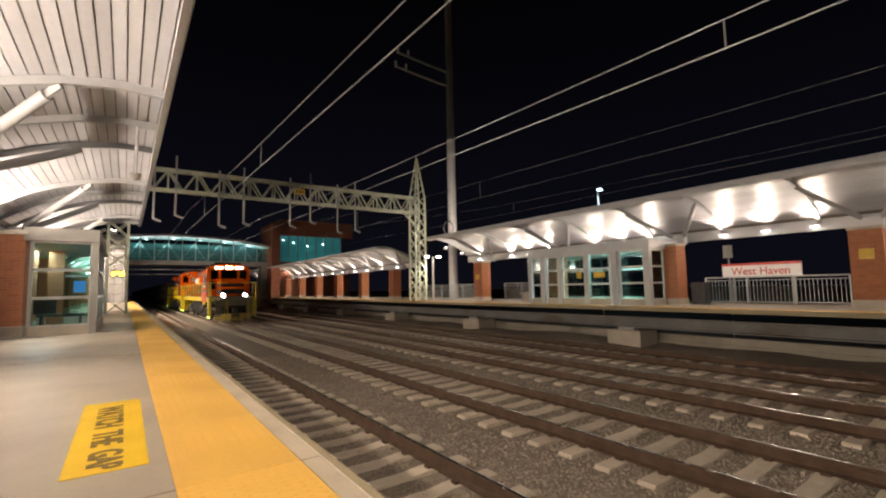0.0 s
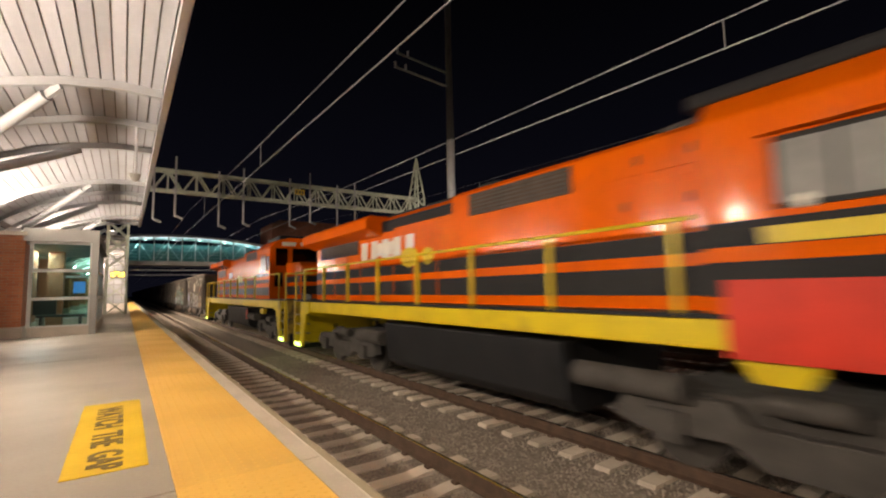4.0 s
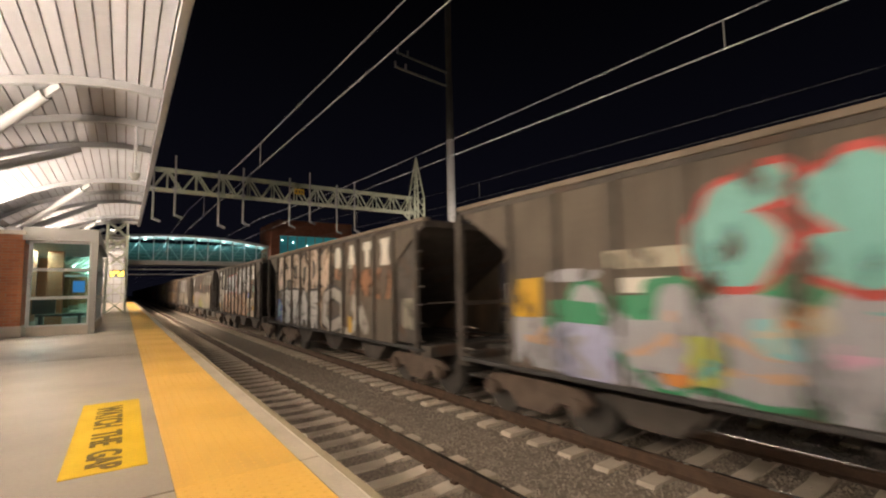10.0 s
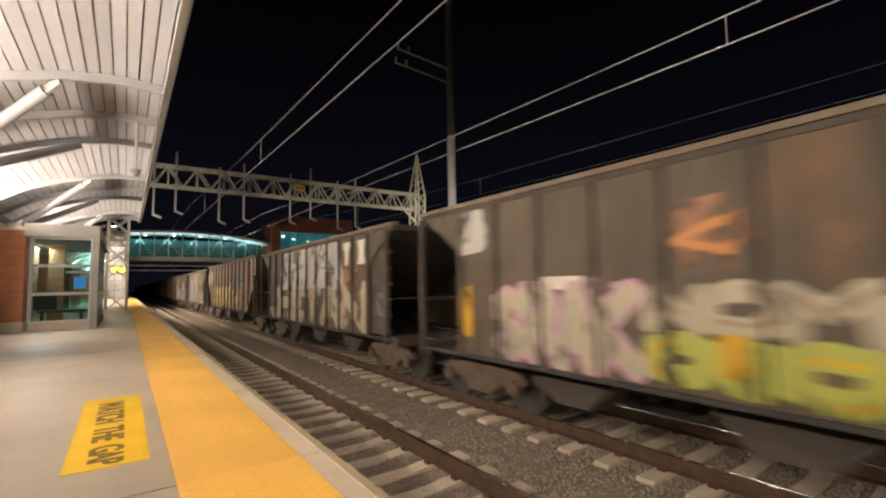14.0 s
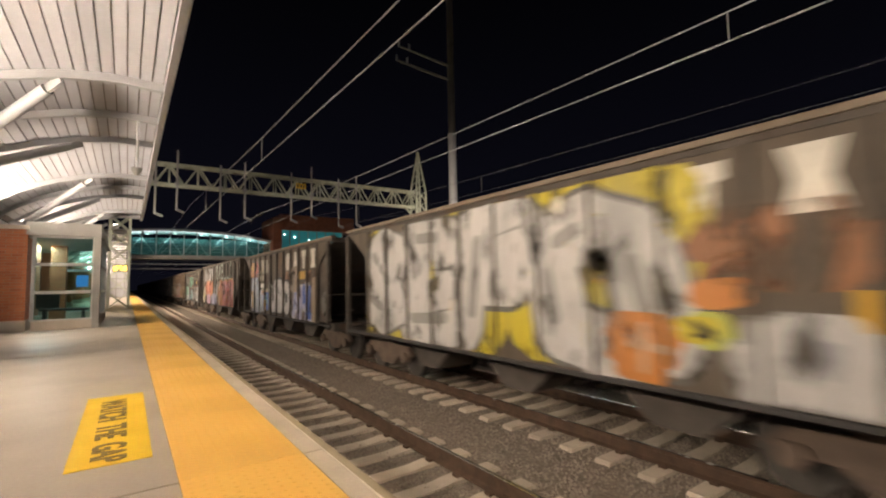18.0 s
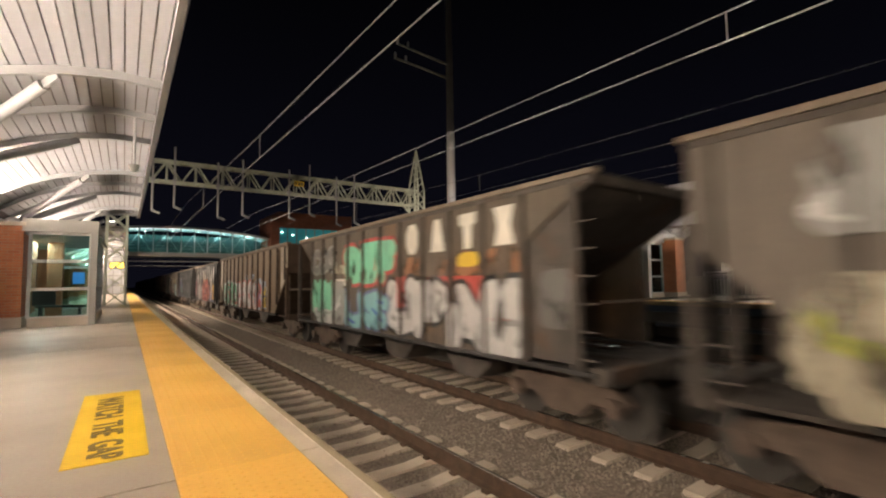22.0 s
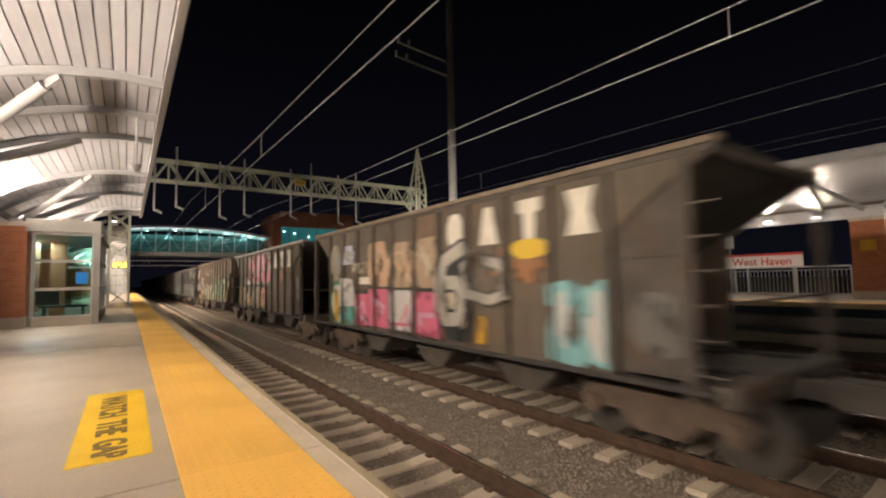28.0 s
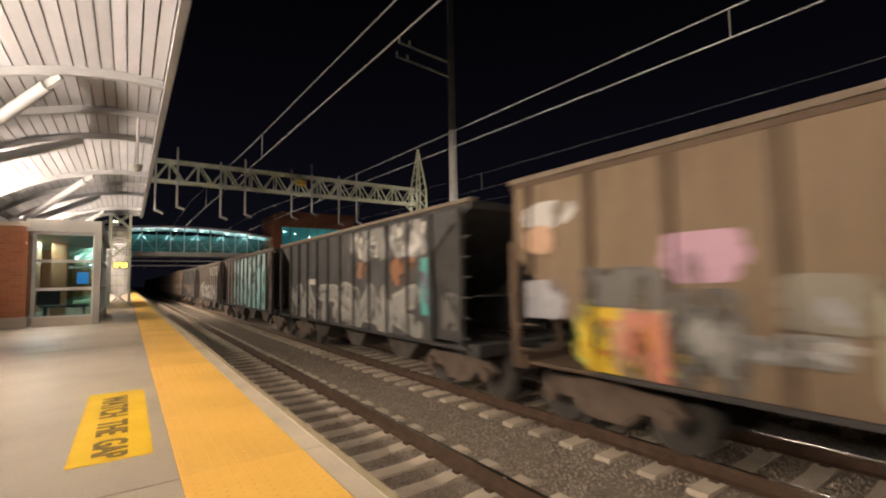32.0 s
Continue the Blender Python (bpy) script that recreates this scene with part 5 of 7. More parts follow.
def hopper(g0, g1, colour, kind, rows, seed, has_marks=True, pale_rear=False, name="hopper_wagon", label=""):
    """An open hopper wagon between two coupler places, g0 (front) and g1 (rear), at 17 s."""
    rnd = random.Random(seed)
    mat = HCOL[colour]
    L = g1 - g0
    hl = L / 2
    centre = (g0 + g1) / 2 - (0.15 if kind == "A" else 0)
    words = {"grey": "grey-brown", "brown": "tan-brown", "black": "black", "taupe": "taupe"}[colour]
    car = thing(name, label or "weathered %s steel hopper wagon with graffiti on its side" % words, "freight wagon", "hopper wagons of the train", at=(TC, centre, RAIL_Z))
    W, zb, zt = 1.55, 1.00, (3.58 if kind == "A" else 3.66)
    e = 5.88 if kind == "A" else hl - 0.62
    lo = e - 1.26 if kind == "A" else e - 1.7
    zc = 2.70 if kind == "A" else 2.55
    stakes = []
    for s in (-1, 1):
        if kind == "A":
            poly = [(-lo, zb), (lo, zb), (lo, zc), (e - 0.12, zt - 0.1), (e, zt - 0.1), (e, zt), (-e, zt), (-e, zt - 0.1), (-e + 0.12, zt - 0.1), (-lo, zc)]
        else:
            poly = [(-lo, zb), (lo, zb), (e, zc), (e, zt), (-e, zt), (-e, zc)]
        part("side_sheet", Shape().prism_x(poly, s * W - 0.012, s * W + 0.012), mat, car)
        n = 11 if kind == "A" else 14
        for i in range(n):
            y = -lo + 2 * lo * i / (n - 1)
            if kind == "B":
                y = 1.05 * (i - 6.5)
            z0 = zb if abs(y) <= lo else zb + (zc - zb) * (abs(y) - lo) / (e - lo)
            if s < 0 or i % 3 == 0:
                key = (kind, s, round(z0, 2))
                if key not in STAKES:
                    STAKES[key] = Shape().prism([(s * W, -0.065, z0), (s * (W + 0.075), -0.04, z0), (s * (W + 0.075), 0.04, z0), (s * W, 0.065, z0)], (0, 0, zt - 0.1 - z0)).v
                sk = Shape().add(STAKES[key], [(3, 2, 1, 0), (4, 5, 6, 7), (0, 1, 5, 4), (1, 2, 6, 5), (2, 3, 7, 6), (3, 0, 4, 7)])
                o = part("side_stake", sk, STAKE_M[colour], car)
                o.location = (0, y, 0)
                if s < 0:
                    stakes.append(y)
        part("top_chord", Shape().box(s * W - 0.07, s * W + 0.10, -e - 0.05, e + 0.05, zt - 0.025, zt + 0.05), RIM_PALE if seed == 55 else RIM_RUST, car, "worn pale top edge", bevel=0.01)
        # dark strip that paints the shadow line below the top chord
        part("chord_shade_strip", Shape().box(s * W - 0.03, s * W + 0.03, -e - 0.02, e + 0.02, zt - 0.10, zt - 0.026), ENDS[colour], car)
        part("side_sill", Shape().box(s * W - 0.08, s * W + 0.05, -lo - (1.2 if kind == "A" else 0.3), lo + (1.2 if kind == "A" else 0.3), zb - 0.06, zb), ENDS["black"], car, "dark lower sill", bevel=0.01)
        for d in (-1, 1):
            ec = d * (e - 0.30) if kind == "A" and d < 0 and s < 0 else d * e
            part("corner_post", Shape().box(s * W - 0.07, s * W + 0.02, ec - 0.06, ec + 0.06, 0.86, zt - 0.09 if kind == "A" else zc + 0.2), ENDS[colour], car)
    for d in (-1, 1):
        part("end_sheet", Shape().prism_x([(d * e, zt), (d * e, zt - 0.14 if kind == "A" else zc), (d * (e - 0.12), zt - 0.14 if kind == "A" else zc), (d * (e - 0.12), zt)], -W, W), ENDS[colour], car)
        if kind == "A":
            sy, sz = e - 0.08, zt - 0.14
            k = 0.57
        else:
            sy, sz = e - 0.04, zc
            k = (zc - zb) / (e - lo)
        ln = (sz - 0.95) / k
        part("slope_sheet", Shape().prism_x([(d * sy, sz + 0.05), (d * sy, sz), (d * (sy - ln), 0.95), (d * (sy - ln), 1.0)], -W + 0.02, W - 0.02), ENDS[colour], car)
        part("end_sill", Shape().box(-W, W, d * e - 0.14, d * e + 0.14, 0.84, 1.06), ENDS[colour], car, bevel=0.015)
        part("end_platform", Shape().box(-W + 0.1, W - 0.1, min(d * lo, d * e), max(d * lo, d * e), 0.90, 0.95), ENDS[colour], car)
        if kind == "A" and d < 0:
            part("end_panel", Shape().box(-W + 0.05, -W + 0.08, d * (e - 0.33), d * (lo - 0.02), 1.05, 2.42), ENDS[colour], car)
            # added infill triangle, standing in for the lit slope sheet behind the opening
            part("end_infill", Shape().prism_x([(d * (e - 0.33), 2.47), (d * (lo - 0.02), 2.47), (d * (lo - 0.02), 2.74), (d * (e - 0.33), 3.36)], -W + 0.04, -W + 0.06), ENDS[colour], car)
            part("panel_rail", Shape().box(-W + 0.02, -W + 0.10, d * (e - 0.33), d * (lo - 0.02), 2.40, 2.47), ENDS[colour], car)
            rnd2 = random.Random(seed * 7)
            part("paint_patch", Shape().prism([(-W + 0.047, p, q) for p, q in blob(d * (e - 0.72), rnd2.uniform(1.6, 1.95), 0.6, rnd2.uniform(0.5, 0.9), rnd2)], (-0.002, 0, 0)), spray(rnd2.choice((GRYD, GRYD, TAUP, GRYD))), car)
        for k in range(6 if d < 0 else 2):
            z = 1.15 + 0.36 * k
            part("ladder_rung", Shape().bar((-W - 0.03, d * e - d * 0.42, z), (-W - 0.03, d * e - d * 0.02, z), 0.025), ENDS[colour], car)
        part("grab_rail", Shape().bar((-W, d * (e + 0.1), 1.9), (W, d * (e + 0.1), 1.9), 0.03), ENDS[colour], car)
        if kind == "B":
            for x in (-0.6, 0.6):
                part("end_post", Shape().box(x - 0.06, x + 0.06, d * e - 0.06, d * e + 0.06, 1.06, zt - 0.14 if kind == "A" else zc), ENDS[colour], car)
        if kind == "B" and (d < 0 or pale_rear):
            cream = CREAM_E if colour == "brown" else mat
            wd = 0.9 if d < 0 else 1.4
            part("end_section", Shape().prism_x([(d * (e + 0.02), zt - 0.1), (d * (e + 0.02), zc), (d * (e - wd), zc - 0.79 * wd), (d * (e - wd), zt - 0.1)], -W - 0.020, -W - 0.0135), cream, car, "worn cream end of the side" if colour == "brown" else "")
            for x in (-W + 0.05, -0.5, 0.5, W - 0.05):
                part("platform_post", Shape().box(x - 0.07, x + 0.07, min(d * (e - 0.24), d * (e - 0.10)), max(d * (e - 0.24), d * (e - 0.10)), 1.06, zc + 0.1), cream, car)
            part("platform_rail", Shape().bar((-W, d * (e + 0.16), 1.95), (W, d * (e + 0.16), 1.95), 0.05), cream, car)
        if kind == "B" and d < 0:
            for k in range(5):
                part("ladder_rung", Shape().bar((-W - 0.07, -e + 0.93, 1.9 + 0.36 * k), (-W - 0.07, -e + 1.33, 1.9 + 0.36 * k), 0.016), mat, car)
            part("ladder_stile", Shape().box(-W - 0.09, -W - 0.03, -e + 0.895, -e + 0.915, 1.75, zt - 0.2), mat, car)
        if colour == "black" and d < 0 and not has_marks:
            part("end_bulkhead", Shape().box(-W, W, -e - 0.03, -e + 0.03, 2.72, zt - 0.09), STAKE_M[colour], car, "dark flat bulkhead at the top of the end")
            part("paint_patch", Shape().prism([(p, -e - 0.034, q) for p, q in blob(0.95, 3.12, 0.8, 0.45, rnd)], (0, -0.002, 0)), spray(LIM), car)
            part("paint_patch", Shape().prism([(p, -e - 0.034, q) for p, q in blob(-0.6, 3.15, 1.2, 0.4, rnd)], (0, -0.002, 0)), spray(GRYD), car)
        coupler(car, d * (hl - 0.62), d)
        freight_bogie(car, d * (hl - 1.75))
    part("centre_sill", Shape().box(-0.2, 0.2, -e, e, 0.72, 1.0), GRIME, car)
    bays = 3 if kind == "A" else 2
    for i in range(bays):
        y = (i - (bays - 1) / 2) * (2 * lo / bays) * (0.86 if kind == "A" else 0.7)
        w = 0.98 if kind == "A" else 1.15
        part("discharge_hopper", Shape().prism_x([(y - w, zb), (y + w, zb), (y + 0.30, 0.40), (y - 0.30, 0.40)], -W + 0.42, -0.25).prism_x([(y - w, zb), (y + w, zb), (y + 0.30, 0.40), (y - 0.30, 0.40)], 0.25, W - 0.42), ENDS["grey"], car)
    if has_marks:
        gap = 2 * lo / 10
        marks(car, -W - 0.005, -1.42, 3.06, 0.62, 0.93)
        part("data_panel", Shape().box(-W - 0.02, -W - 0.013, lo - 2.6, lo - 1.9, 2.1, 2.28), WHITEP, car, "small white stencil block")
    rust = []
    if has_marks:
        for k in range(4):
            y = -lo + (k + 0.5) * gap
            if rnd.random() < 0.65:
                rust.append((y - 0.36, y + 0.36, rnd.uniform(2.0, 2.25), 2.66, 1, RST, None, None))
    graffiti(car, W, rust + rows, rnd, stakes, lo - 0.02 if kind == "A" else e)
    MOVING.append((car, centre))
    return car


MOVING = []
STAKES = {}


def locomotive(front, rear, lead):
    """A diesel locomotive, cab end towards smaller y."""
    centre = (front + rear) / 2
    hl = (rear - front) / 2 + 0.5
    loco = thing("locomotive", "orange and black diesel locomotive with yellow frame%s" % (", headlights on" if lead else ", second of the pair"), "locomotive", "locomotives of the train", at=(TC, centre, RAIL_Z))
    f, r = front - centre, rear - centre
    dz = 1.85
    c0 = f + (2.0 if lead else 2.45)
    c1 = c0 + 2.3
    b1 = c0 + 7.4
    ht, bt, ct = (4.10, 4.14, 4.30) if lead else (4.26, 4.42, 4.50)
    part("frame", Shape().box(-1.5, 1.5, f + 0.55, r - 0.55, dz - 0.34, dz - 0.02), YELLOWP, loco, "yellow side sill", bevel=0.02)
    part("walkway", Shape().box(-1.53, 1.53, f, r, dz - 0.02, dz + 0.03), BLACKP, loco)
    # long hood, narrower than the frame
    h0, h1 = c1 + 0.5, r - 0.55
    hood = Shape().prism_y([(-0.92, dz), (0.92, dz), (0.92, ht - 0.12), (0.76, ht), (-0.76, ht), (-0.92, ht - 0.12)], h0, h1)
    part("long_hood", hood, ORANGE, loco, "orange engine hood", bevel=0.02)
    rad = Shape().prism_y([(-0.93, ht - 0.50), (-1.38, ht - 0.32), (-1.38, ht - 0.06), (-1.27, ht + 0.04), (1.27, ht + 0.04), (1.38, ht - 0.06), (1.38, ht - 0.32), (0.93, ht - 0.50)], h1 - 4.95, h1 + 0.22)
    part("radiator_wing", rad, ORANGE, loco, "flared radiator wings", bevel=0.03)
    part("radiator_grille", Shape().box(-0.95, -0.935, h1 - 3.5, h1 - 0.5, 3.22, 3.70), VENT, loco, "dark louvred grille")
    slats = Shape()
    for i in range(7):
        slats.box(-0.965, -0.95, h1 - 3.5, h1 - 0.5, 3.24 + 0.07 * i, 3.27 + 0.07 * i)
    part("louvres", slats, GRIME, loco)
    # equipment block behind the cab, as high and wide as the cab
    part("equipment_block", Shape().prism_y([(-1.0, dz), (1.0, dz), (1.0, bt - 0.10), (0.86, bt), (-0.86, bt), (-1.0, bt - 0.10)], c1 - 0.05, b1), ORANGE, loco, bevel=0.02)
    grille = part("blower_grille", Shape().box(-1.02, -1.005, b1 - 3.05, b1 - 0.60, bt - 0.56, bt - 0.14), VENT, loco, "dark blower grille")
    part("grille_slats", functools.reduce(lambda a, k: a.box(-1.03, -1.02, b1 - 3.05, b1 - 0.60, bt - 0.54 + 0.07 * k, bt - 0.51 + 0.07 * k), range(6), Shape()), GRIME, grille)
    if lead:
        part("dark_upper_side", Shape().box(-0.931, -0.9205, h1 - 5.6, h1 - 4.97, ht - 0.42, ht - 0.13).box(-0.931, -0.9205, b1, h1 - 5.6, ht - 0.36, ht - 0.13), BLACKP, loco, "black upper hood side")
    for y0, y1, z0, z1 in ((b1 - 4.2, b1 - 3.6, 3.62, bt - 0.14), (b1 - 4.9, b1 - 4.35, 3.62, bt - 0.14), (c1 + 0.25, c1 + 0.9, 2.95, 3.5), (c1 + 1.1, c1 + 1.75, 2.95, 3.5)):
        door = part("access_door", Shape().box(-1.018, -1.004, y0, y1, z0, z1), ORANGE, loco, bevel=0.006)
        part("latch", Shape().box(-1.03, -1.018, y0 + 0.05, y0 + 0.09, (z0 + z1) / 2 - 0.06, (z0 + z1) / 2 + 0.06), GRIME, door)
    for y in (h0 + 3.6, h0 + 5.0, h0 + 6.4):
        part("roof_fan", Shape().tube((0, y, ht), (0, y, ht + 0.12), 0.55, 20), BLACKP, loco, smooth=True)
    part("exhaust_stack", Shape().box(-0.25, 0.25, h0 + 4.0, h0 + 4.6, ht, ht + 0.3), BLACKP, loco)
    for i in range(9):
        y = h0 + 3.3 + (h1 - h0 - 4.0) * i / 9
        part("hood_seam", Shape().box(-0.935, -0.919, y, y + 0.03, dz + 0.1, 3.2), ORANGE, loco)
    # cab
    cab = Shape().prism_y([(-1.5, dz), (1.5, dz), (1.5, ct - 0.42), (1.25, ct - 0.14), (0.7, ct), (-0.7, ct), (-1.25, ct - 0.14), (-1.5, ct - 0.42)], c0, c1)
    part("cab", cab, ORANGE, loco, "orange driving cab", bevel=0.03)
    w0, w1 = (c0 + 0.72, c0 + 1.58) if lead else (c0 + 0.55, c0 + 1.45)
    u0, u1 = (2.92, 3.50) if lead else (3.07, 3.70)
    part("side_window", Shape().box(-1.515, -1.502, w0, w1, u0, u1), PANE_G, loco, "grey reflective cab side window")
    part("window_frame", Shape().box(-1.525, -1.501, w0 - 0.05, w1 + 0.05, u0 - 0.05, u0).box(-1.525, -1.501, w0 - 0.05, w1 + 0.05, u1, u1 + 0.05).box(-1.525, -1.501, w0 - 0.05, w0, u0, u1).box(-1.525, -1.501, w1, w1 + 0.05, u0, u1).box(-1.520, -1.501, (w0 + w1) / 2 - 0.02, (w0 + w1) / 2 + 0.02, u0, u1), BLACKP, loco)
    part("front_side_window", Shape().box(-1.514, -1.502, c0 + 0.06, c0 + 0.34, u0, u1), WINDOW_D, loco, "dark narrow front side window")
    part("awning", Shape().box(-1.62, -1.5, w0 - 0.1, w1 + 0.1, u1 + 0.08, u1 + 0.11), ORANGE, loco)
    part("cab_marker", Shape().tube((-1.53, c1 - 0.9, 2.92), (-1.50, c1 - 0.9, 2.92), 0.07, 12), WHITEP, loco, "small pale round marker", smooth=True)
    part("dark_roof_cover", Shape().box(-0.74, 0.74, b1 + 0.05, h1 - 5.0, ht + 0.002, ht + 0.05), BLACKP, loco)
    part("air_conditioner", Shape().box(-0.95, 0.95, c0 + 0.55, c1 + 0.35, ct - 0.02, ct + 0.16), BLACKP, loco, "dark equipment housing on the cab roof", bevel=0.04)
    part("horn", Shape().tube((-0.5, c1 + 0.8, bt + 0.14), (-0.5, c1 + 0.45, bt + 0.14), 0.04, 8, 0.07).tube((-0.35, c1 + 0.8, bt + 0.10), (-0.35, c1 + 0.5, bt + 0.10), 0.04, 8, 0.06).box(-0.55, -0.3, c1 + 0.75, c1 + 0.85, bt, bt + 0.16), GRIME, loco)
    for x0, x1 in ((-1.25, -0.75), (-0.55, 0.55), (0.75, 1.25)):
        part("windscreen", Shape().box(x0, x1, c0 - 0.015, c0 - 0.002, u0 + 0.22, ct - 0.46), WINDOW_D, loco, "dark windscreen")
    part("front_door_window", Shape().box(-1.3, -0.95, c0 - 0.015, c0 - 0.002, 2.4, 3.0), WINDOW_D, loco)
    # short nose
    nf, nt = f + 0.45, (3.16 if lead else 3.36)
    part("nose", Shape().prism_x([(nf, dz), (c0 + 0.02, dz), (c0 + 0.02, nt + 0.06), (nf + 0.25, nt), (nf, nt - 0.16)], -0.82, 0.82), ORANGE, loco, "orange short nose", bevel=0.06)
    # stripes
    st = Shape()
    for z0, z1 in ((2.05, 2.40), (2.55, 2.80)):
        st.box(-0.926, -0.9215, b1, h1, z0, z1)
        st.box(-1.006, -1.0015, c1, b1, z0, z1)
        st.box(-0.83, -0.8215, nf + 0.05, c0, z0, z1)
        st.box(-0.78, 0.78, nf - 0.007, nf - 0.0015, z0, z1)
    for z0, z1 in ((2.05, 2.40), (2.55, 2.80)) if lead else ((2.03, 2.38), (2.56, 2.71), (2.84, 2.98)):
        st.box(-1.506, -1.5015, c0 + 0.02, c1, z0, z1)
    part("black_stripes", st, BLACKP, loco, "two black side stripes")
    part("marking_bar", Shape().box(-0.935, -0.922, b1 + 2.6, b1 + 3.0, 2.95, 3.05), WHITEP, loco, "pale marking bar")
    part("marking_bar", Shape().box(-0.935, -0.922, h1 - 5.7, h1 - 4.6, 3.08, 3.42), WHITEP, loco, "pale marking bar")
    part("yellow_emblem", Shape().prism([(-0.936, b1 + 1.85 + 0.42 * math.cos(a * 0.7854), 2.95 + 0.25 * math.sin(a * 0.7854)) for a in range(8)], (0.012, 0, 0)), YELLOWP, loco, "yellow round emblem")
    part("yellow_emblem", Shape().prism([(-0.936, b1 + 1.05 + 0.25 * math.cos(a * 0.7854), 2.93 + 0.2 * math.sin(a * 0.7854)) for a in range(8)], (0.012, 0, 0)), YELLOWP, loco, "yellow round emblem")
    for k in range(5 if lead else 0):
        part("marking_bar", Shape().prism([(-0.935, h1 - 3.9 - 0.62 * k + p, 3.26 + q) for p, q in ((-0.17, -0.24), (0.20, -0.24), (0.17, 0.24), (-0.20, 0.24))], (0.012, 0, 0)), WHITEP, loco, "pale worn marking")
    if lead:
        part("side_bar", Shape().box(-1.52, -1.503, c0 + 0.75, c0 + 1.75, 2.56, 2.72), YELLOWP, loco, "plain yellow bar")
    if lead:
        part("red_panel", Shape().box(-1.56, -1.545, c0 + 0.0, c0 + 2.1, 1.45, 2.22), REDP, loco, "plain red panel hung on the rail")
    else:
        part("red_flag", Shape().box(-1.40, -1.38, c0 + 4.55, c0 + 4.85, 0.85, 1.30), REDP, loco, "small red plate")
    # underframe
    part("fuel_tank", Shape().prism_y([(-1.25, 0.55), (-1.0, 0.35), (1.0, 0.35), (1.25, 0.55), (1.35, 1.40), (-1.35, 1.40)], -2.7, 2.7), BLACKP, loco, "grimy black fuel tank", bevel=0.03)
    for y in (-hl + 4.1, hl - 4.1):
        b = part("bogie", Shape().box(-0.95, 0.95, y - 1.6, y + 1.6, 0.6, 0.95), GRIME, loco, "grimy locomotive bogie", bevel=0.04)
        for s in (-1, 1):
            part("side_frame", Shape().prism_x([(y - 2.1, 0.55), (y - 1.9, 0.86), (y - 0.7, 0.92), (y - 0.5, 0.72), (y + 0.5, 0.72), (y + 0.7, 0.92), (y + 1.9, 0.86), (y + 2.1, 0.55),
                                                (y + 1.7, 0.44), (y + 0.7, 0.5), (y + 0.4, 0.3), (y - 0.4, 0.3), (y - 0.7, 0.5), (y - 1.7, 0.44)], s * 1.12 - 0.09, s * 1.12 + 0.09), GRIME, b, bevel=0.02)
            for k in (-1.35, 1.35):
                part("axle_box", Shape().box(s * 1.18 - 0.12, s * 1.18 + 0.12, y + k - 0.2, y + k + 0.2, 0.38, 0.74), GRIME, b, bevel=0.03)
            part("brake_cylinder", Shape().tube((s * 1.15, y - 0.35, 0.98), (s * 1.15, y + 0.35, 0.98), 0.12, 12), GRIME, b, smooth=True)
        for k in (-1.35, 1.35):
            wheelset(y + k, 0.51, b)
    part("air_reservoir", Shape().tube((-1.25, -4.4, 1.0), (-1.25, -2.9, 1.0), 0.17, 14), GRIME, loco, smooth=True)
    part("air_reservoir", Shape().tube((-1.25, 2.9, 1.0), (-1.25, 4.2, 1.0), 0.17, 14), GRIME, loco, smooth=True)
    # ends: pilot, steps, rails
    for d, e in ((-1, f), (1, r)):
        front = lead and d < 0
        hw = 1.22 if front else 1.45
        part("pilot", Shape().prism_y([(-hw, 0.35), (hw, 0.35), (hw, 1.2), (hw + 0.05, dz), (-hw - 0.05, dz), (-hw, 1.2)], min(e, e + d * 0.10), max(e, e + d * 0.10)), PILOT if front else YELLOWP if d > 0 else DIRTYY, loco, "dirty end pilot plate", bevel=0.02)
        part("plow", Shape().prism_z([(-hw + 0.05, e + d * 0.1), (-0.25, e + d * 0.60), (0.25, e + d * 0.60), (hw - 0.05, e + d * 0.1)], 0.15, 0.62), DIRTYY if front else BLACKP, loco)
        if front:
            part("anticlimber", Shape().prism_z([(-1.15, e - 0.10), (-0.95, e - 0.34), (0.95, e - 0.34), (1.15, e - 0.10)], dz - 0.26, dz - 0.02), PILOT, loco, "grimy grey anticlimber", bevel=0.02)
            for x in (-0.48, 0.98):
                part("pilot_post", Shape().box(x - 0.10, x + 0.10, e - 0.17, e - 0.10, 0.60, dz - 0.28), DIRTYY, loco, "scuffed yellow upright", bevel=0.015)
            part("coupler_pocket", Shape().box(-0.34, 0.84, e - 0.115, e - 0.102, 0.66, 1.18), BLACKP, loco, "dark recess round the coupler")
        coupler(loco, e, d)
        for s in (-1, 1):
            ys = lambda v: e - d * v
            well = part("step_well", Shape().prism_x([(ys(1.55), dz - 0.40), (ys(1.55), dz - 0.03), (ys(0.66), dz - 0.03), (ys(0.66), 0.33), (ys(0.84), 0.33), (ys(1.0), 0.7), (ys(1.14), 1.10), (ys(1.30), dz - 0.40)], s * 1.5 - 0.04, s * 1.5 + 0.04), YELLOWP, loco, "yellow flared step plate")
            part("step_stile", Shape().box(s * 1.5 - 0.05, s * 1.5 + 0.05, min(e, ys(0.12)), max(e, ys(0.12)), 0.33, dz), YELLOWP, well)
            for k in range(4):
                z = 0.40 + 0.32 * k
                part("step", Shape().box(s * 1.5 - 0.28 * (s > 0) - 0.02, s * 1.5 + 0.28 * (s < 0) + 0.02, min(e - d * 0.12, e - d * 0.68), max(e - d * 0.12, e - d * 0.68), z, z + 0.04), STEPTREAD, well, "worn bare step tread")
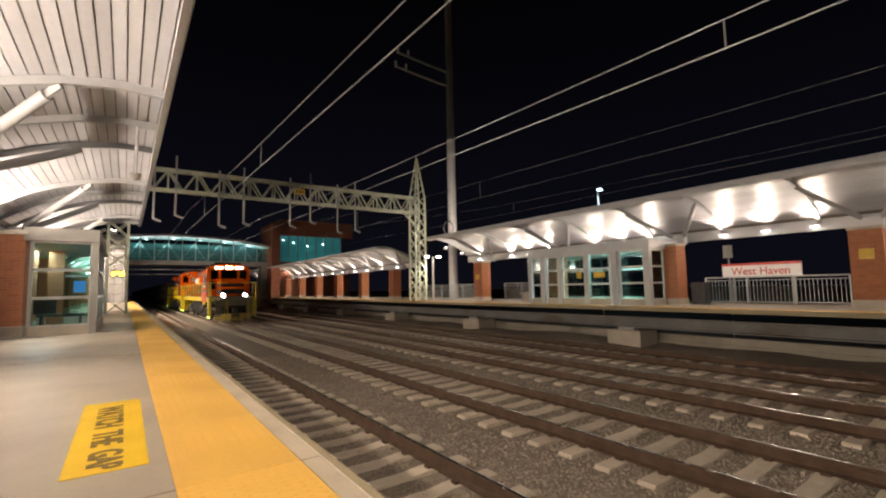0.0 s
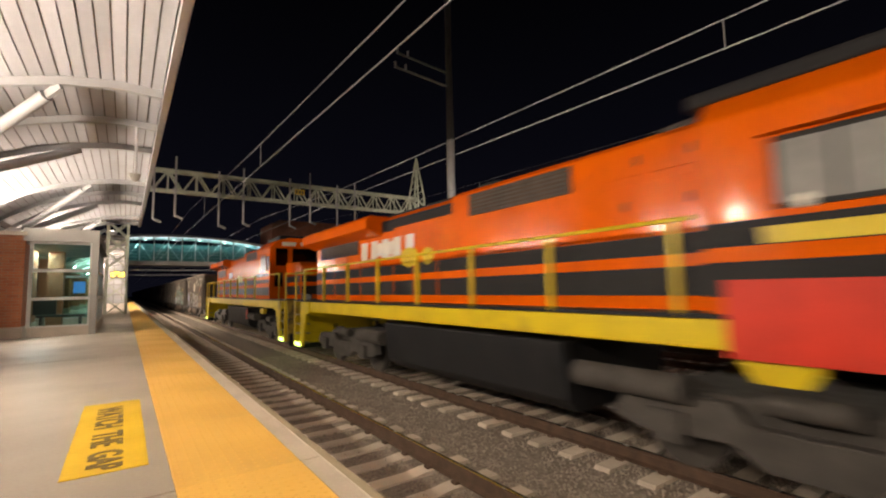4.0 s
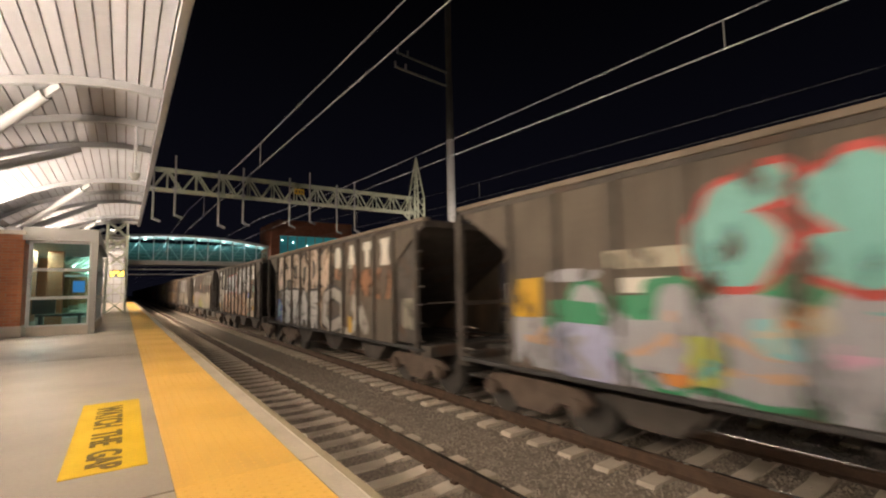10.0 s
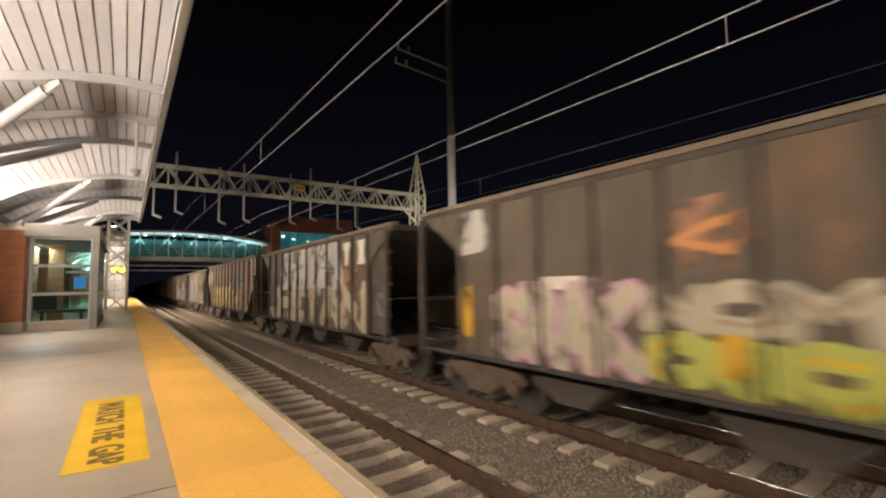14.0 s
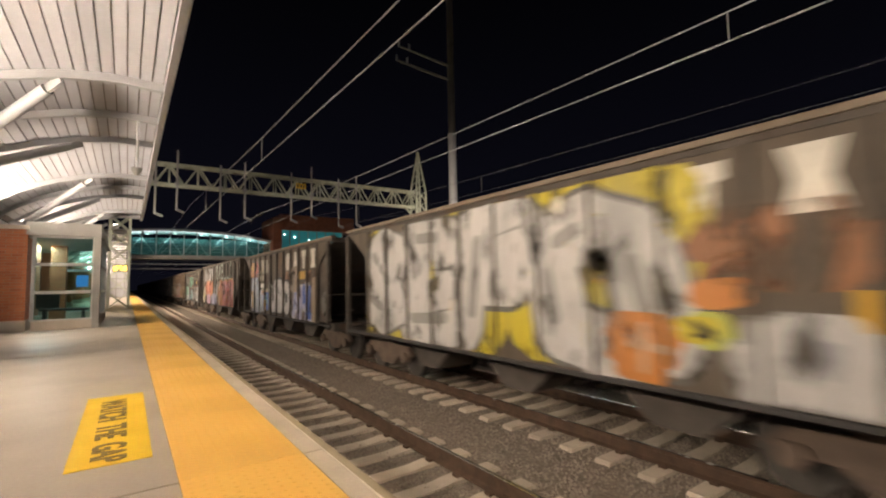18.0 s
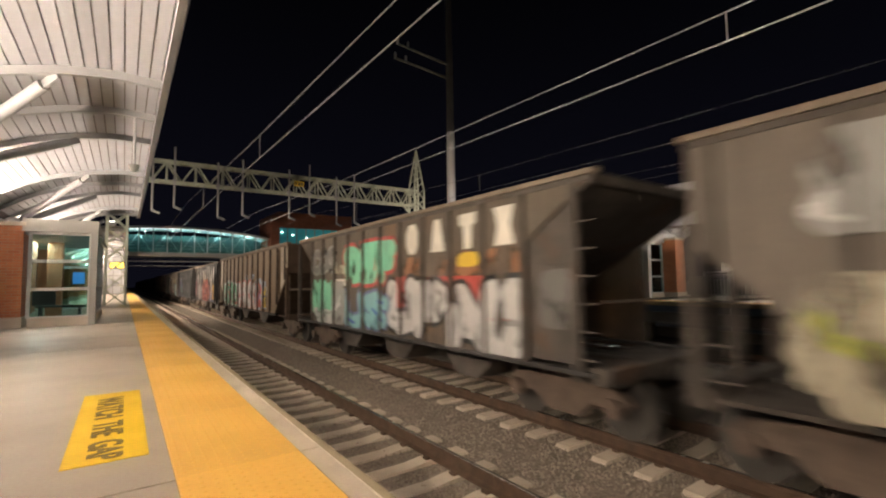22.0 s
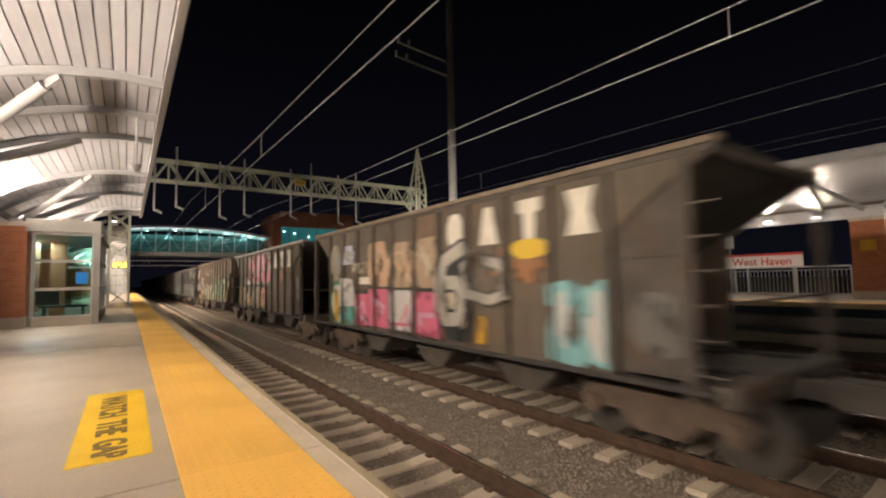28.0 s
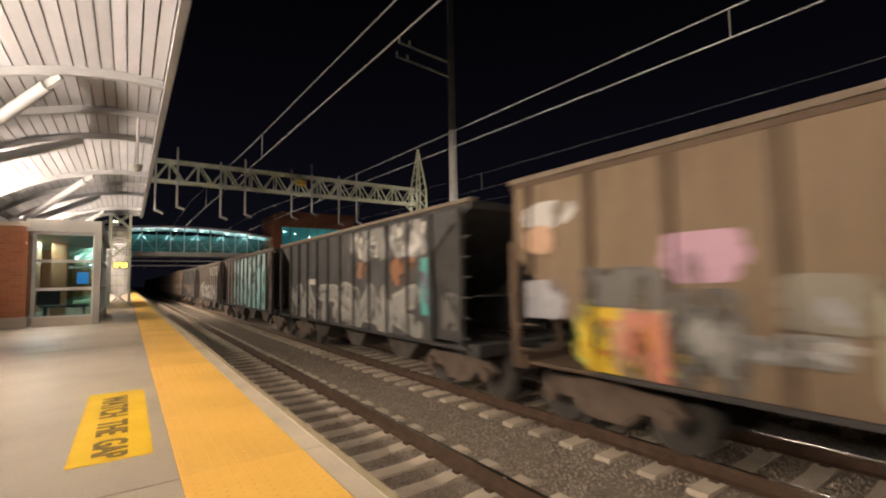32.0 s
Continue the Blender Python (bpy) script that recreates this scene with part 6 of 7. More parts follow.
            if s < 0:
                part("step_light", Shape().box(s * 1.5 - 0.06, s * 1.5 - 0.04, min(e - d * 0.12, e - d * 0.72), max(e - d * 0.12, e - d * 0.72), 0.33, 0.46), STEPLIGHT, well, "glowing step light")
            if s < 0 and d < 0:
                part("jacking_pad", Shape().prism_x([(ys(3.35), dz - 0.40), (ys(4.05), dz - 0.40), (ys(3.9), dz - 0.62), (ys(3.5), dz - 0.62)], -1.5, -1.35), YELLOWP, loco, "yellow jacking bracket")
            for y in (e - d * 0.06, e - d * 1.0):
                part("grab_post", Shape().tube((s * 1.5, y, 0.5), (s * 1.5, y, dz + 1.05), 0.028, 8), YELLOWP, loco, smooth=True)
        for x in (-0.75, -0.55, 0.55, 0.75):
            part("brake_hose", Shape().path([(x, e + d * 0.1, 1.1), (x, e + d * 0.24, 0.85), (x + 0.06, e + d * 0.26, 0.6)], 0.03), BLACKP, loco)
        part("uncoupling_lever", Shape().path([(-1.4, e + d * 0.14, 1.15), (-0.3, e + d * 0.16, 1.15), (-0.1, e + d * 0.3, 1.05)], 0.02), GRIME, loco)
        for x in (-1.5, 0.5):
            part("end_rail", Shape().path([(x, e + d * 0.03, dz + 1.0), (x + 1.0, e + d * 0.04, dz + 1.0)], 0.025), YELLOWP, loco)
    for s in (-1, 1):
        part("handrail", Shape().path([(s * 1.5, c1 + 0.1, dz + 1.05), (s * 1.5, r - 0.9, dz + 1.05)], 0.025), YELLOWP, loco, smooth=True)
        n = 8
        for i in range(n):
            y = c1 + 0.3 + (r - 1.0 - c1 - 0.3) * i / (n - 1)
            part("stanchion", Shape().bar((s * 1.5, y, dz), (s * 1.5, y, dz + 1.05), 0.06, 0.06), YELLOWP, loco)
        part("handrail", Shape().path([(s * 1.5, f + 1.0, dz + 1.05), (s * 1.5, c0, dz + 1.05)], 0.025), YELLOWP, loco)
    # lights
    nb = Shape().box(-0.98, -0.42, c0 - 0.05, c0 - 0.02, ct - 0.36, ct - 0.19)
    part("front_board", nb, BOARD_L if lead else WHITEP, loco, "plain lit front board")
    part("front_board", Shape().box(0.42, 0.98, c0 - 0.05, c0 - 0.02, ct - 0.36, ct - 0.19), BOARD_L if lead else WHITEP, loco, "plain lit front board")
    part("headlight", Shape().tube((-0.13, c0 - 0.06, ct - 0.27), (-0.13, c0 - 0.02, ct - 0.27), 0.085, 14).tube((0.13, c0 - 0.06, ct - 0.27), (0.13, c0 - 0.02, ct - 0.27), 0.085, 14), HEADLIGHT if lead else WHITEP, loco)
    for x in (-0.72, 0.72):
        part("ditch_light", Shape().tube((x, f - 0.16, 1.95), (x, f - 0.10, 1.95), 0.115, 14), HEADLIGHT if lead else INSUL, loco)
        part("ditch_housing", Shape().box(x - 0.17, x + 0.17, f - 0.1, f + 0.12, 1.78, 2.12), BLACKP, loco)
    MOVING.append((loco, centre))
    return loco


locomotive(-124.25, -106.1, True)
locomotive(-104.97, -85.05, False)
# rows of graffiti: y from and to from the middle of the wagon, heights over the rail, forms, fill, outline, inner
hopper(-84.56, -71.66, "grey", "A", [
    (-2.98, 2.13, 1.90, 2.16, 1, YLW, None, None), (-2.98, 2.13, 1.02, 2.10, 5, WHT, BLK, GRY, "MOTOS", 0.23), (4.21, 4.49, 1.33, 2.19, 0, AMB, None, None),
    (3.88, 4.52, 2.68, 3.32, 1, CRM, None, GRY), (3.92, 4.37, 2.09, 2.53, 1, PCH, None, TAN),
    (3.98, 4.21, 1.19, 1.91, 1, LILG, None, PNK), (-0.73, 0.04, 2.37, 2.95, 1, CRM, None, TAN),
    (-4.49, -3.93, 2.20, 2.77, 1, RST, None, None), (-3.81, -3.05, 1.06, 1.96, 2, MRN, None, TAN),
    (-4.49, -3.80, 1.10, 1.87, 2, TAN, None, PCH), (-4.49, -4.36, 1.18, 2.03, 0, AMB, None, None)] + [
    (-4.61, -4.38, 1.16, 2.04, 0, AMB, None, None), (-3.83, -3.08, 1.75, 1.80, 0, CRM, None, None),
    (-3.83, -3.08, 1.63, 1.69, 0, CRM, None, None), (-3.80, -3.01, 1.07, 1.42, 1, MRN, None, AMB),
    (-1.57, -1.27, 1.20, 1.62, 1, MRN, None, None), (3.28, 4.06, 1.06, 2.14, 1, LIL, None, WHT),
    (-0.79, -0.00, 2.39, 2.93, 0, CRM, None, None), (-4.35, -3.89, 1.13, 1.46, 1, PCH, None, ORG)], 40, True)
hopper(-71.66, -58.70, "grey", "A", [
    (-4.52, 4.60, 1.04, 1.74, 5, LILG, None, PCH), (-3.25, 3.6, 1.30, 2.20, 1, GRN, None, TEAL), (-3.25, 3.4, 1.02, 2.10, 5, LILG, GRN, PCH, "NSEAK", 0.24),
    (-3.77, -2.79, 1.04, 2.13, 1, TEAL, GRN, CYN), (1.08, 1.80, 2.16, 3.22, 1, CYN, RED, None, "6", 0.26), (0.10, 0.86, 2.16, 3.28, 1, CYN, RED, None, "S", 0.27),
    (-4.53, -3.74, 1.16, 1.90, 1, WHT, None, GRY), (-3.55, -2.88, 2.41, 2.72, 1, YEL, None, None),
    (-4.44, -4.17, 1.58, 2.13, 0, AMB, None, None), (-0.92, 0.09, 2.67, 2.87, 1, CRM, None, None),
    (-2.52, 0.09, 2.29, 2.43, 3, CRM, None, None)] + [
    (3.95, 4.58, 1.68, 2.34, 0, AMB, None, None), (1.94, 2.95, 2.38, 2.61, 0, CRM, None, None),
    (3.00, 3.83, 2.24, 2.43, 1, LILG, None, None), (1.57, 1.98, 1.18, 1.69, 1, LIM, None, TEAL),
    (0.85, 1.36, 1.49, 1.89, 1, SKY, None, CRM), (1.90, 2.27, 1.07, 1.37, 1, ORG, None, None),
    (2.87, 3.86, 1.51, 1.94, 1, GRN, None, None)] + [
    (2.82, 3.68, 1.02, 1.66, 1, LIL, None, LILG), (2.00, 2.66, 1.28, 1.78, 1, LILG, None, PCH), (0.44, 0.90, 1.18, 1.91, 1, LILG, None, PNKL), (0.72, 1.16, 1.70, 2.02, 1, CRM, None, ORG)], 41, True)
hopper(-58.70, -45.73, "grey", "A", [
    (0.06, 4.66, 2.16, 3.44, 5, PCHL, BLK, TAN, "DPOOD", 0.22), (-1.04, -0.04, 2.26, 3.42, 1, PCHL, BLK, TAN, "S", 0.24),
    (0.02, 3.87, 1.02, 2.18, 4, WHT, BLK, GRY, "STAE", 0.21), (3.98, 4.89, 1.04, 1.84, 1, BLU, None, SKY),
    (-0.67, -0.07, 1.08, 2.23, 1, TAN, None, None), (-1.73, -0.40, 1.02, 2.23, 2, GRYL, BLK, None, "C", 0.17),
    (-2.30, -1.70, 1.04, 2.19, 1, GRYL, None, None, "L", 0.22), (-3.25, -2.23, 1.02, 2.12, 2, GRYL, None, TAN, "A", 0.24),
    (-2.44, -2.19, 1.08, 1.49, 0, AMB, None, None), (-1.80, -1.24, 2.45, 2.82, 1, RST, None, None),
    (-2.88, -2.20, 2.13, 2.79, 1, RST, None, None)], 42, True)
hopper(-45.73, -32.80, "grey", "A", [
    (-3.01, 3.22, 1.02, 2.13, 6, PCH, ORG, TAN, "SOBEAS", 0.23), (-0.35, 2.00, 2.14, 3.05, 3, SILV, RED, None, "SBE", 0.24),
    (-3.74, -0.89, 2.20, 3.27, 4, WHT, GRYD, GRY, "BGES", 0.27), (-4.48, -3.97, 2.14, 2.49, 1, TEAL, None, None),
    (-4.44, -3.05, 1.04, 1.88, 2, CRM, None, TAN), (-3.73, -3.08, 1.87, 2.14, 1, BLU, None, None),
    (-3.77, -3.09, 1.04, 1.19, 1, TEAL, None, None), (-4.86, -4.53, 1.56, 2.26, 1, LIM, None, YEL),
    (-4.54, -3.96, 1.31, 1.54, 0, AMB, None, None), (3.77, 4.46, 3.11, 3.42, 1, WHT, None, GRY),
    (4.09, 4.49, 1.94, 2.91, 1, CRM, None, TAN), (3.95, 4.47, 1.54, 1.97, 1, GRY, None, LILG)] + [
    (3.36, 4.14, 1.05, 2.25, 1, CRM, None, TAN), (2.85, 3.30, 1.89, 3.22, 1, CRM, None, GRY),
    (3.84, 4.42, 1.29, 1.53, 0, AMB, None, None)], 43, True)
hopper(-32.80, -19.80, "grey", "A", [
    (0.04, 0.86, 2.35, 3.04, 1, RST, None, ORG), (-0.85, 1.17, 1.62, 2.17, 4, CRM, None, TAN, "NOM", 0.26),
    (-0.85, 1.15, 1.02, 1.62, 4, LIM, None, YEL, "OSO", 0.27), (1.25, 3.69, 1.04, 2.12, 4, CRM, PNKL, GRY, "SRAK", 0.21),
    (3.98, 4.68, 2.76, 3.42, 1, WHT, None, GRY), (4.32, 4.64, 1.34, 2.18, 0, AMB, None, None),
    (0.13, 0.39, 1.24, 1.65, 0, AMB, None, None), (-2.89, -0.95, 1.04, 2.10, 1, CRM, None, LILG, "EK", 0.25),
    (-4.70, -2.88, 1.04, 2.18, 2, CRM, None, PCH, "RA", 0.26)], 44, True)
hopper(-19.80, -6.80, "grey", "A", [
    (-4.42, 4.90, 1.02, 2.28, 5, CRM, None, PCH, "LHETAN", 0.22), (-2.78, 2.78, 2.15, 3.42, 2, WHT, None, GRY)], 45, True)
hopper(-6.80, 8.68, "brown", "B", [
    (-2.11, 4.34, 1.10, 2.20, 1, YEL, None, None), (-2.11, 4.34, 1.02, 2.30, 7, YEL, BLUG, AMB, "SUCKS", 0.24), (5.07, 6.91, 2.44, 3.35, 1, CRM, None, GRY),
    (4.26, 4.66, 1.67, 2.21, 1, BLU, None, SKY), (-3.28, -2.51, 2.09, 2.59, 1, BLUG, None, None),
    (-4.34, -3.89, 2.26, 2.64, 1, BLUG, None, None), (-4.73, -3.62, 1.88, 2.42, 1, MINT, None, TEAL),
    (-2.76, -2.14, 1.04, 1.98, 1, BLK, None, None), (-2.82, -2.20, 1.31, 1.70, 1, YEL, None, None),
    (-2.70, -2.37, 1.92, 2.31, 1, YEL, None, BLK), (-3.53, -2.91, 1.04, 1.64, 1, TEAL, None, MINT),
    (-4.44, -2.75, 1.08, 1.95, 1, PCH, None, CRM), (-4.45, -3.15, 1.75, 2.14, 1, ORG, None, REDO)] + [
    (-1.98, -1.26, 2.25, 2.47, 1, YEL, None, None)], 46, False)
hopper(8.68, 21.48, "grey", "A", [
    (-3.00, 4.75, 1.04, 3.44, 3, YLW, None, AMB), (-2.94, 4.80, 1.02, 3.40, 4, WHT, GRYD, GRY, "SEPO", 0.25), (-2.95, -2.11, 1.04, 1.76, 1, ORG, None, PCH),
    (-3.68, -3.10, 1.86, 2.20, 1, ORG, None, None), (-3.52, -3.08, 1.46, 1.86, 1, LIM, None, None),
    (-4.58, -3.49, 1.04, 1.79, 3, WHT, GRY, None), (-4.61, -3.19, 2.14, 2.81, 1, RST, None, None)] + [
    (-3.42, -2.91, 1.51, 1.80, 1, YLW, None, BLK), (-4.61, -4.43, 1.73, 2.09, 0, AMB, None, None),
    (-4.46, -3.97, 1.23, 1.80, 1, WHT, None, LILG)], 47, True)
hopper(21.48, 34.63, "grey", "A", [
    (-1.79, 1.10, 1.10, 2.37, 3, WHT, BLK, None, "UEO", 0.24), (-4.39, -2.07, 1.04, 2.16, 3, LIL, WHT, BLU, "AFL", 0.22),
    (-3.53, -3.17, 1.51, 2.26, 1, BLU, None, None), (-4.34, -3.79, 1.13, 2.16, 1, BLU, None, SKY),
    (3.89, 4.60, 2.60, 3.21, 1, ORG, None, AMB), (3.07, 3.71, 2.55, 3.28, 1, MRN, None, RED),
    (1.14, 2.83, 2.76, 3.26, 1, TAUP, None, TAN), (1.92, 2.95, 2.41, 2.65, 0, CRM, None, None),
    (2.96, 4.40, 1.04, 2.41, 2, SKYW, LIL, WHT, "AB", 0.26), (1.85, 2.98, 1.04, 2.01, 2, SKYW, None, LIL),
    (1.21, 2.55, 1.84, 2.10, 1, CRM, None, PCH), (1.22, 1.82, 1.20, 1.86, 1, BLU, None, SKY)] + [
    (3.95, 4.25, 1.12, 1.98, 0, AMB, None, None), (1.63, 1.83, 1.16, 1.55, 0, AMB, None, None),
    (-3.58, -2.99, 2.40, 2.68, 0, AMB, None, None), (-2.79, -1.90, 1.96, 2.80, 1, TAN, None, None),
    (-4.73, -4.28, 1.04, 2.40, 1, TAN, None, None)], 48, True)
wagon = hopper(34.63, 49.99, "taupe", "B", [
    (-1.17, -0.18, 1.04, 2.41, 1, TAN, None, CRM), (-2.35, -0.93, 1.04, 2.44, 1, REDO, ORG, ORG),
    (-3.80, -2.12, 1.04, 2.44, 2, RED, None, PNKR), (1.56, 5.11, 1.58, 2.53, 1, ORG, REDO, RED),
    (1.89, 4.85, 1.20, 1.80, 2, AMB, None, ORG), (-0.02, 4.86, 1.04, 1.63, 3, LIL, None, WHT),
    (-0.57, 1.57, 1.27, 2.23, 1, BLK, None, None), (-0.19, 1.41, 1.62, 2.30, 1, GRY, None, WHT),
    (-2.78, -2.56, 1.65, 1.96, 1, BLK, None, None), (-3.69, -3.43, 1.20, 1.63, 0, AMB, None, None),
    (4.22, 6.04, 2.57, 3.42, 1, GRY, None, WHT), (3.14, 3.96, 2.58, 3.42, 1, WHT, None, GRY)] + [
    (2.05, 3.03, 2.54, 3.42, 1, WHT, None, GRY), (-5.45, -0.42, 1.04, 2.47, 3, RED, ORG, PNKR),
    (5.67, 6.08, 2.52, 2.99, 1, GRY, None, WHT)] + [
    (-1.08, -0.53, 1.02, 2.47, 1, CRM, None, ORG), (-2.25, -0.95, 1.02, 2.43, 1, REDO, None, ORG),
    (-2.05, -1.19, 1.09, 1.74, 1, ORG, None, None), (-3.84, -2.22, 2.03, 2.54, 0, PNKR, None, None),
    (-2.94, -2.48, 1.63, 2.02, 1, LILG, None, None), (-2.84, -2.59, 1.63, 1.99, 1, BLK, None, None),
    (-3.68, -3.43, 1.25, 1.66, 0, AMB, None, None), (-3.81, -3.50, 2.08, 2.33, 1, PNKL, None, None),
    (-3.26, -2.34, 1.06, 1.59, 1, PNKR, None, REDO), (1.62, 4.89, 1.70, 2.50, 1, REDO, ORG, None),
    (0.01, 1.89, 1.02, 1.64, 1, LIL, None, None), (2.62, 4.21, 1.02, 1.63, 1, PNKL, None, None),
    (5.04, 6.18, 1.05, 2.17, 1, CRM, None, LIM)], 49, False)
for k, ch in enumerate("SMELLS"):
    lettering("painted_letter", ch, 1.40, Matrix.Translation((-1.605, 0.18 - 0.97 * k, 3.05)) @ Matrix(((0, 0, -1, 0), (-1, 0, 0, 0), (0, 1, 0, 0), (0, 0, 0, 1))), spray((0.50, 0.56, 0.46)), wagon, 0.78, "pale sprayed letter", 0.03)
hopper(49.99, 63.20, "grey", "A", [
    (-4.82, -0.30, 1.60, 2.22, 1, RED, None, None), (-4.82, -0.40, 1.02, 2.18, 4, WHT, BLK, GRY, "UPAB", 0.26), (-0.74, 1.99, 2.14, 3.12, 3, MINT, RED, None, "SEF", 0.27),
    (-0.30, 2.07, 1.02, 1.92, 2, SKY, BLUG, BLU, "US", 0.24), (3.31, 4.61, 1.04, 2.03, 1, MINT, None, None),
    (-3.64, -2.97, 2.43, 2.68, 1, YEL, None, None), (2.69, 4.51, 2.46, 3.18, 3, GRYD, GRY, None, "COS", 0.18),
    (1.88, 2.83, 2.40, 2.66, 1, CRM, None, None), (2.88, 4.32, 1.02, 1.73, 2, WHT, GRY, GRY, "LB", 0.25),
    (2.86, 4.50, 1.46, 2.26, 2, MINT, None, None), (2.02, 2.91, 1.09, 2.20, 1, GRY, None, WHT)], 50, True)
hopper(63.20, 78.60, "brown", "B", [
    (1.93, 5.61, 1.02, 2.20, 3, GRN, WHT, RED, "VEGO", 0.24), (-2.15, 1.84, 1.02, 2.27, 4, WHT, RED, PNKR, "DRKK", 0.24),
    (-3.33, -2.22, 1.05, 2.35, 1, BLUL, None, WHT), (-3.20, -2.41, 1.16, 2.22, 1, RED, None, BLU, "2", 0.24),
    (-4.17, -3.50, 1.13, 2.21, 1, BLUL, None, WHT), (-4.15, -3.58, 1.20, 2.08, 1, YEL, None, BLU, "6", 0.24),
    (-0.69, -0.31, 2.28, 2.61, 1, BLUL, None, None), (-1.90, -1.55, 2.36, 2.64, 1, BLUL, None, None)], 51, False, True)
hopper(78.60, 91.00, "black", "A", [
    (-3.91, 4.37, 2.43, 3.42, 6, GRY, None, WHT), (1.34, 3.48, 1.04, 2.22, 1, WHT, TAN, GRY),
    (-2.64, 1.23, 1.02, 2.37, 3, RED, ORG, GRY, "WEN", 0.26), (-4.03, -2.63, 1.08, 1.94, 1, LIL, BLU, WHT),
    (-3.65, -2.73, 1.85, 2.94, 1, WHT, None, GRY), (-4.39, -3.74, 2.64, 3.25, 1, WHT, None, None),
    (-4.21, -3.77, 1.19, 2.13, 1, AMB, None, YEL), (-0.17, 0.42, 2.37, 3.10, 1, TAN, None, None),
    (4.20, 4.60, 1.04, 2.55, 1, MRN, None, PNK)], 52, False)
hopper(91.00, 104.97, "black", "A", [
    (3.82, 4.78, 1.14, 2.61, 2, PNKL, LIL, SKY), (2.92, 3.71, 1.75, 2.53, 2, BLU, SKY, None),
    (1.90, 2.76, 1.61, 2.16, 2, MINT, None, SKY), (2.72, 3.47, 1.04, 1.60, 2, MINT, None, LIL),
    (4.79, 5.07, 1.21, 2.12, 0, AMB, None, None), (3.83, 4.76, 3.18, 3.39, 1, WHT, None, None),
    (3.85, 4.78, 2.68, 2.93, 1, WHT, None, None)], 53, False)
hopper(104.97, 118.17, "grey", "A", [
    (2.14, 3.14, 1.04, 1.93, 0, PNK, BLK, PNKL), (1.14, 2.14, 1.04, 1.95, 0, PNK, BLK, PNKL),
    (0.04, 1.10, 1.04, 1.95, 0, WHT, BLK, PNK), (-1.05, 0.02, 1.04, 1.98, 0, PNK, BLK, PNKL),
    (1.15, 2.15, 2.08, 3.07, 1, PCH, None, TAN), (-0.07, 1.05, 2.08, 2.97, 1, TAN, None, PCH),
    (-0.96, -0.13, 2.08, 3.00, 1, TAN, None, CRM), (-1.98, -0.95, 1.94, 2.75, 1, GRY, None, BLK),
    (-1.73, -1.26, 2.08, 2.61, 1, BLK, None, None), (-1.93, -1.08, 1.10, 1.81, 1, BLK, None, GRY),
    (-1.74, -1.00, 1.39, 1.98, 1, CRM, None, GRY), (-2.28, -2.03, 1.13, 1.58, 0, AMB, None, None)] + [
    (-4.76, -3.65, 1.04, 2.12, 2, SKY, None, WHT), (3.28, 4.48, 1.07, 2.00, 1, WHT, GRN, None),
    (-3.65, -2.90, 2.46, 2.75, 1, YEL, None, None), (4.02, 4.33, 1.09, 1.95, 0, AMB, None, None),
    (3.96, 4.61, 2.22, 3.15, 1, TAUP, None, GRY), (2.92, 3.83, 2.65, 3.08, 1, LIL, None, GRY),
    (2.92, 3.87, 1.04, 1.69, 1, GRNG, None, TEAL), (2.89, 3.95, 1.57, 2.20, 1, WHT, None, GRY),
    (2.28, 3.00, 2.39, 2.66, 0, CRM, None, None)] + [
    (-1.77, -0.89, 1.31, 2.75, 1, GRYL, BLK, None, "6", 0.15), (-2.78, -1.77, 1.76, 2.59, 1, GRYL, BLK, None, "O", 0.13)], 54, True)
hopper(118.17, 131.15, "grey", "A", [
    (-1.40, 2.00, 1.97, 2.30, 0, BLK, None, None), (-1.55, 0.60, 2.50, 3.42, 2, GRYL, None, WHT),
    (1.55, 2.45, 2.25, 3.38, 1, TAN, None, None, "K", 0.30), (1.66, 2.38, 2.35, 3.30, 1, PNK, None, PNKL, "K", 0.15),
    (0.50, 1.62, 2.22, 3.40, 1, TAUP, None, None, "E", 0.36), (0.60, 1.58, 2.26, 3.38, 1, PNK, None, PNKL, "E", 0.17),
    (-0.36, 0.55, 2.18, 3.42, 1, PNK, GRYL, PNKL, "P", 0.28), (-1.45, -0.10, 2.13, 3.43, 1, PNK, GRYD, PNKL, "S", 0.20),
    (-1.02, 3.60, 1.04, 1.97, 5, TAUP, None, TAN, "RANEL", 0.22), (2.49, 3.20, 2.06, 2.46, 1, GRYL, None, None),
    (-0.90, -0.15, 1.15, 1.96, 1, SALM, None, TAN, "O", 0.20), (2.00, 2.85, 1.20, 1.62, 1, PCH, None, TAN), (0.75, 1.30, 1.08, 1.94, 1, TAUP, None, GRY, "O", 0.2),
    (-0.85, -0.42, 1.53, 1.57, 0, CRM, None, None), (-0.85, -0.42, 1.42, 1.46, 0, CRM, None, None), (-0.08, 0.10, 1.36, 1.52, 0, RED, None, None),
    (4.05, 4.30, 1.15, 2.00, 0, AMB, None, None), (1.68, 1.94, 1.13, 1.57, 0, AMB, None, None),
    (-0.39, -0.13, 1.06, 1.48, 0, AMB, None, None)], 55, True)
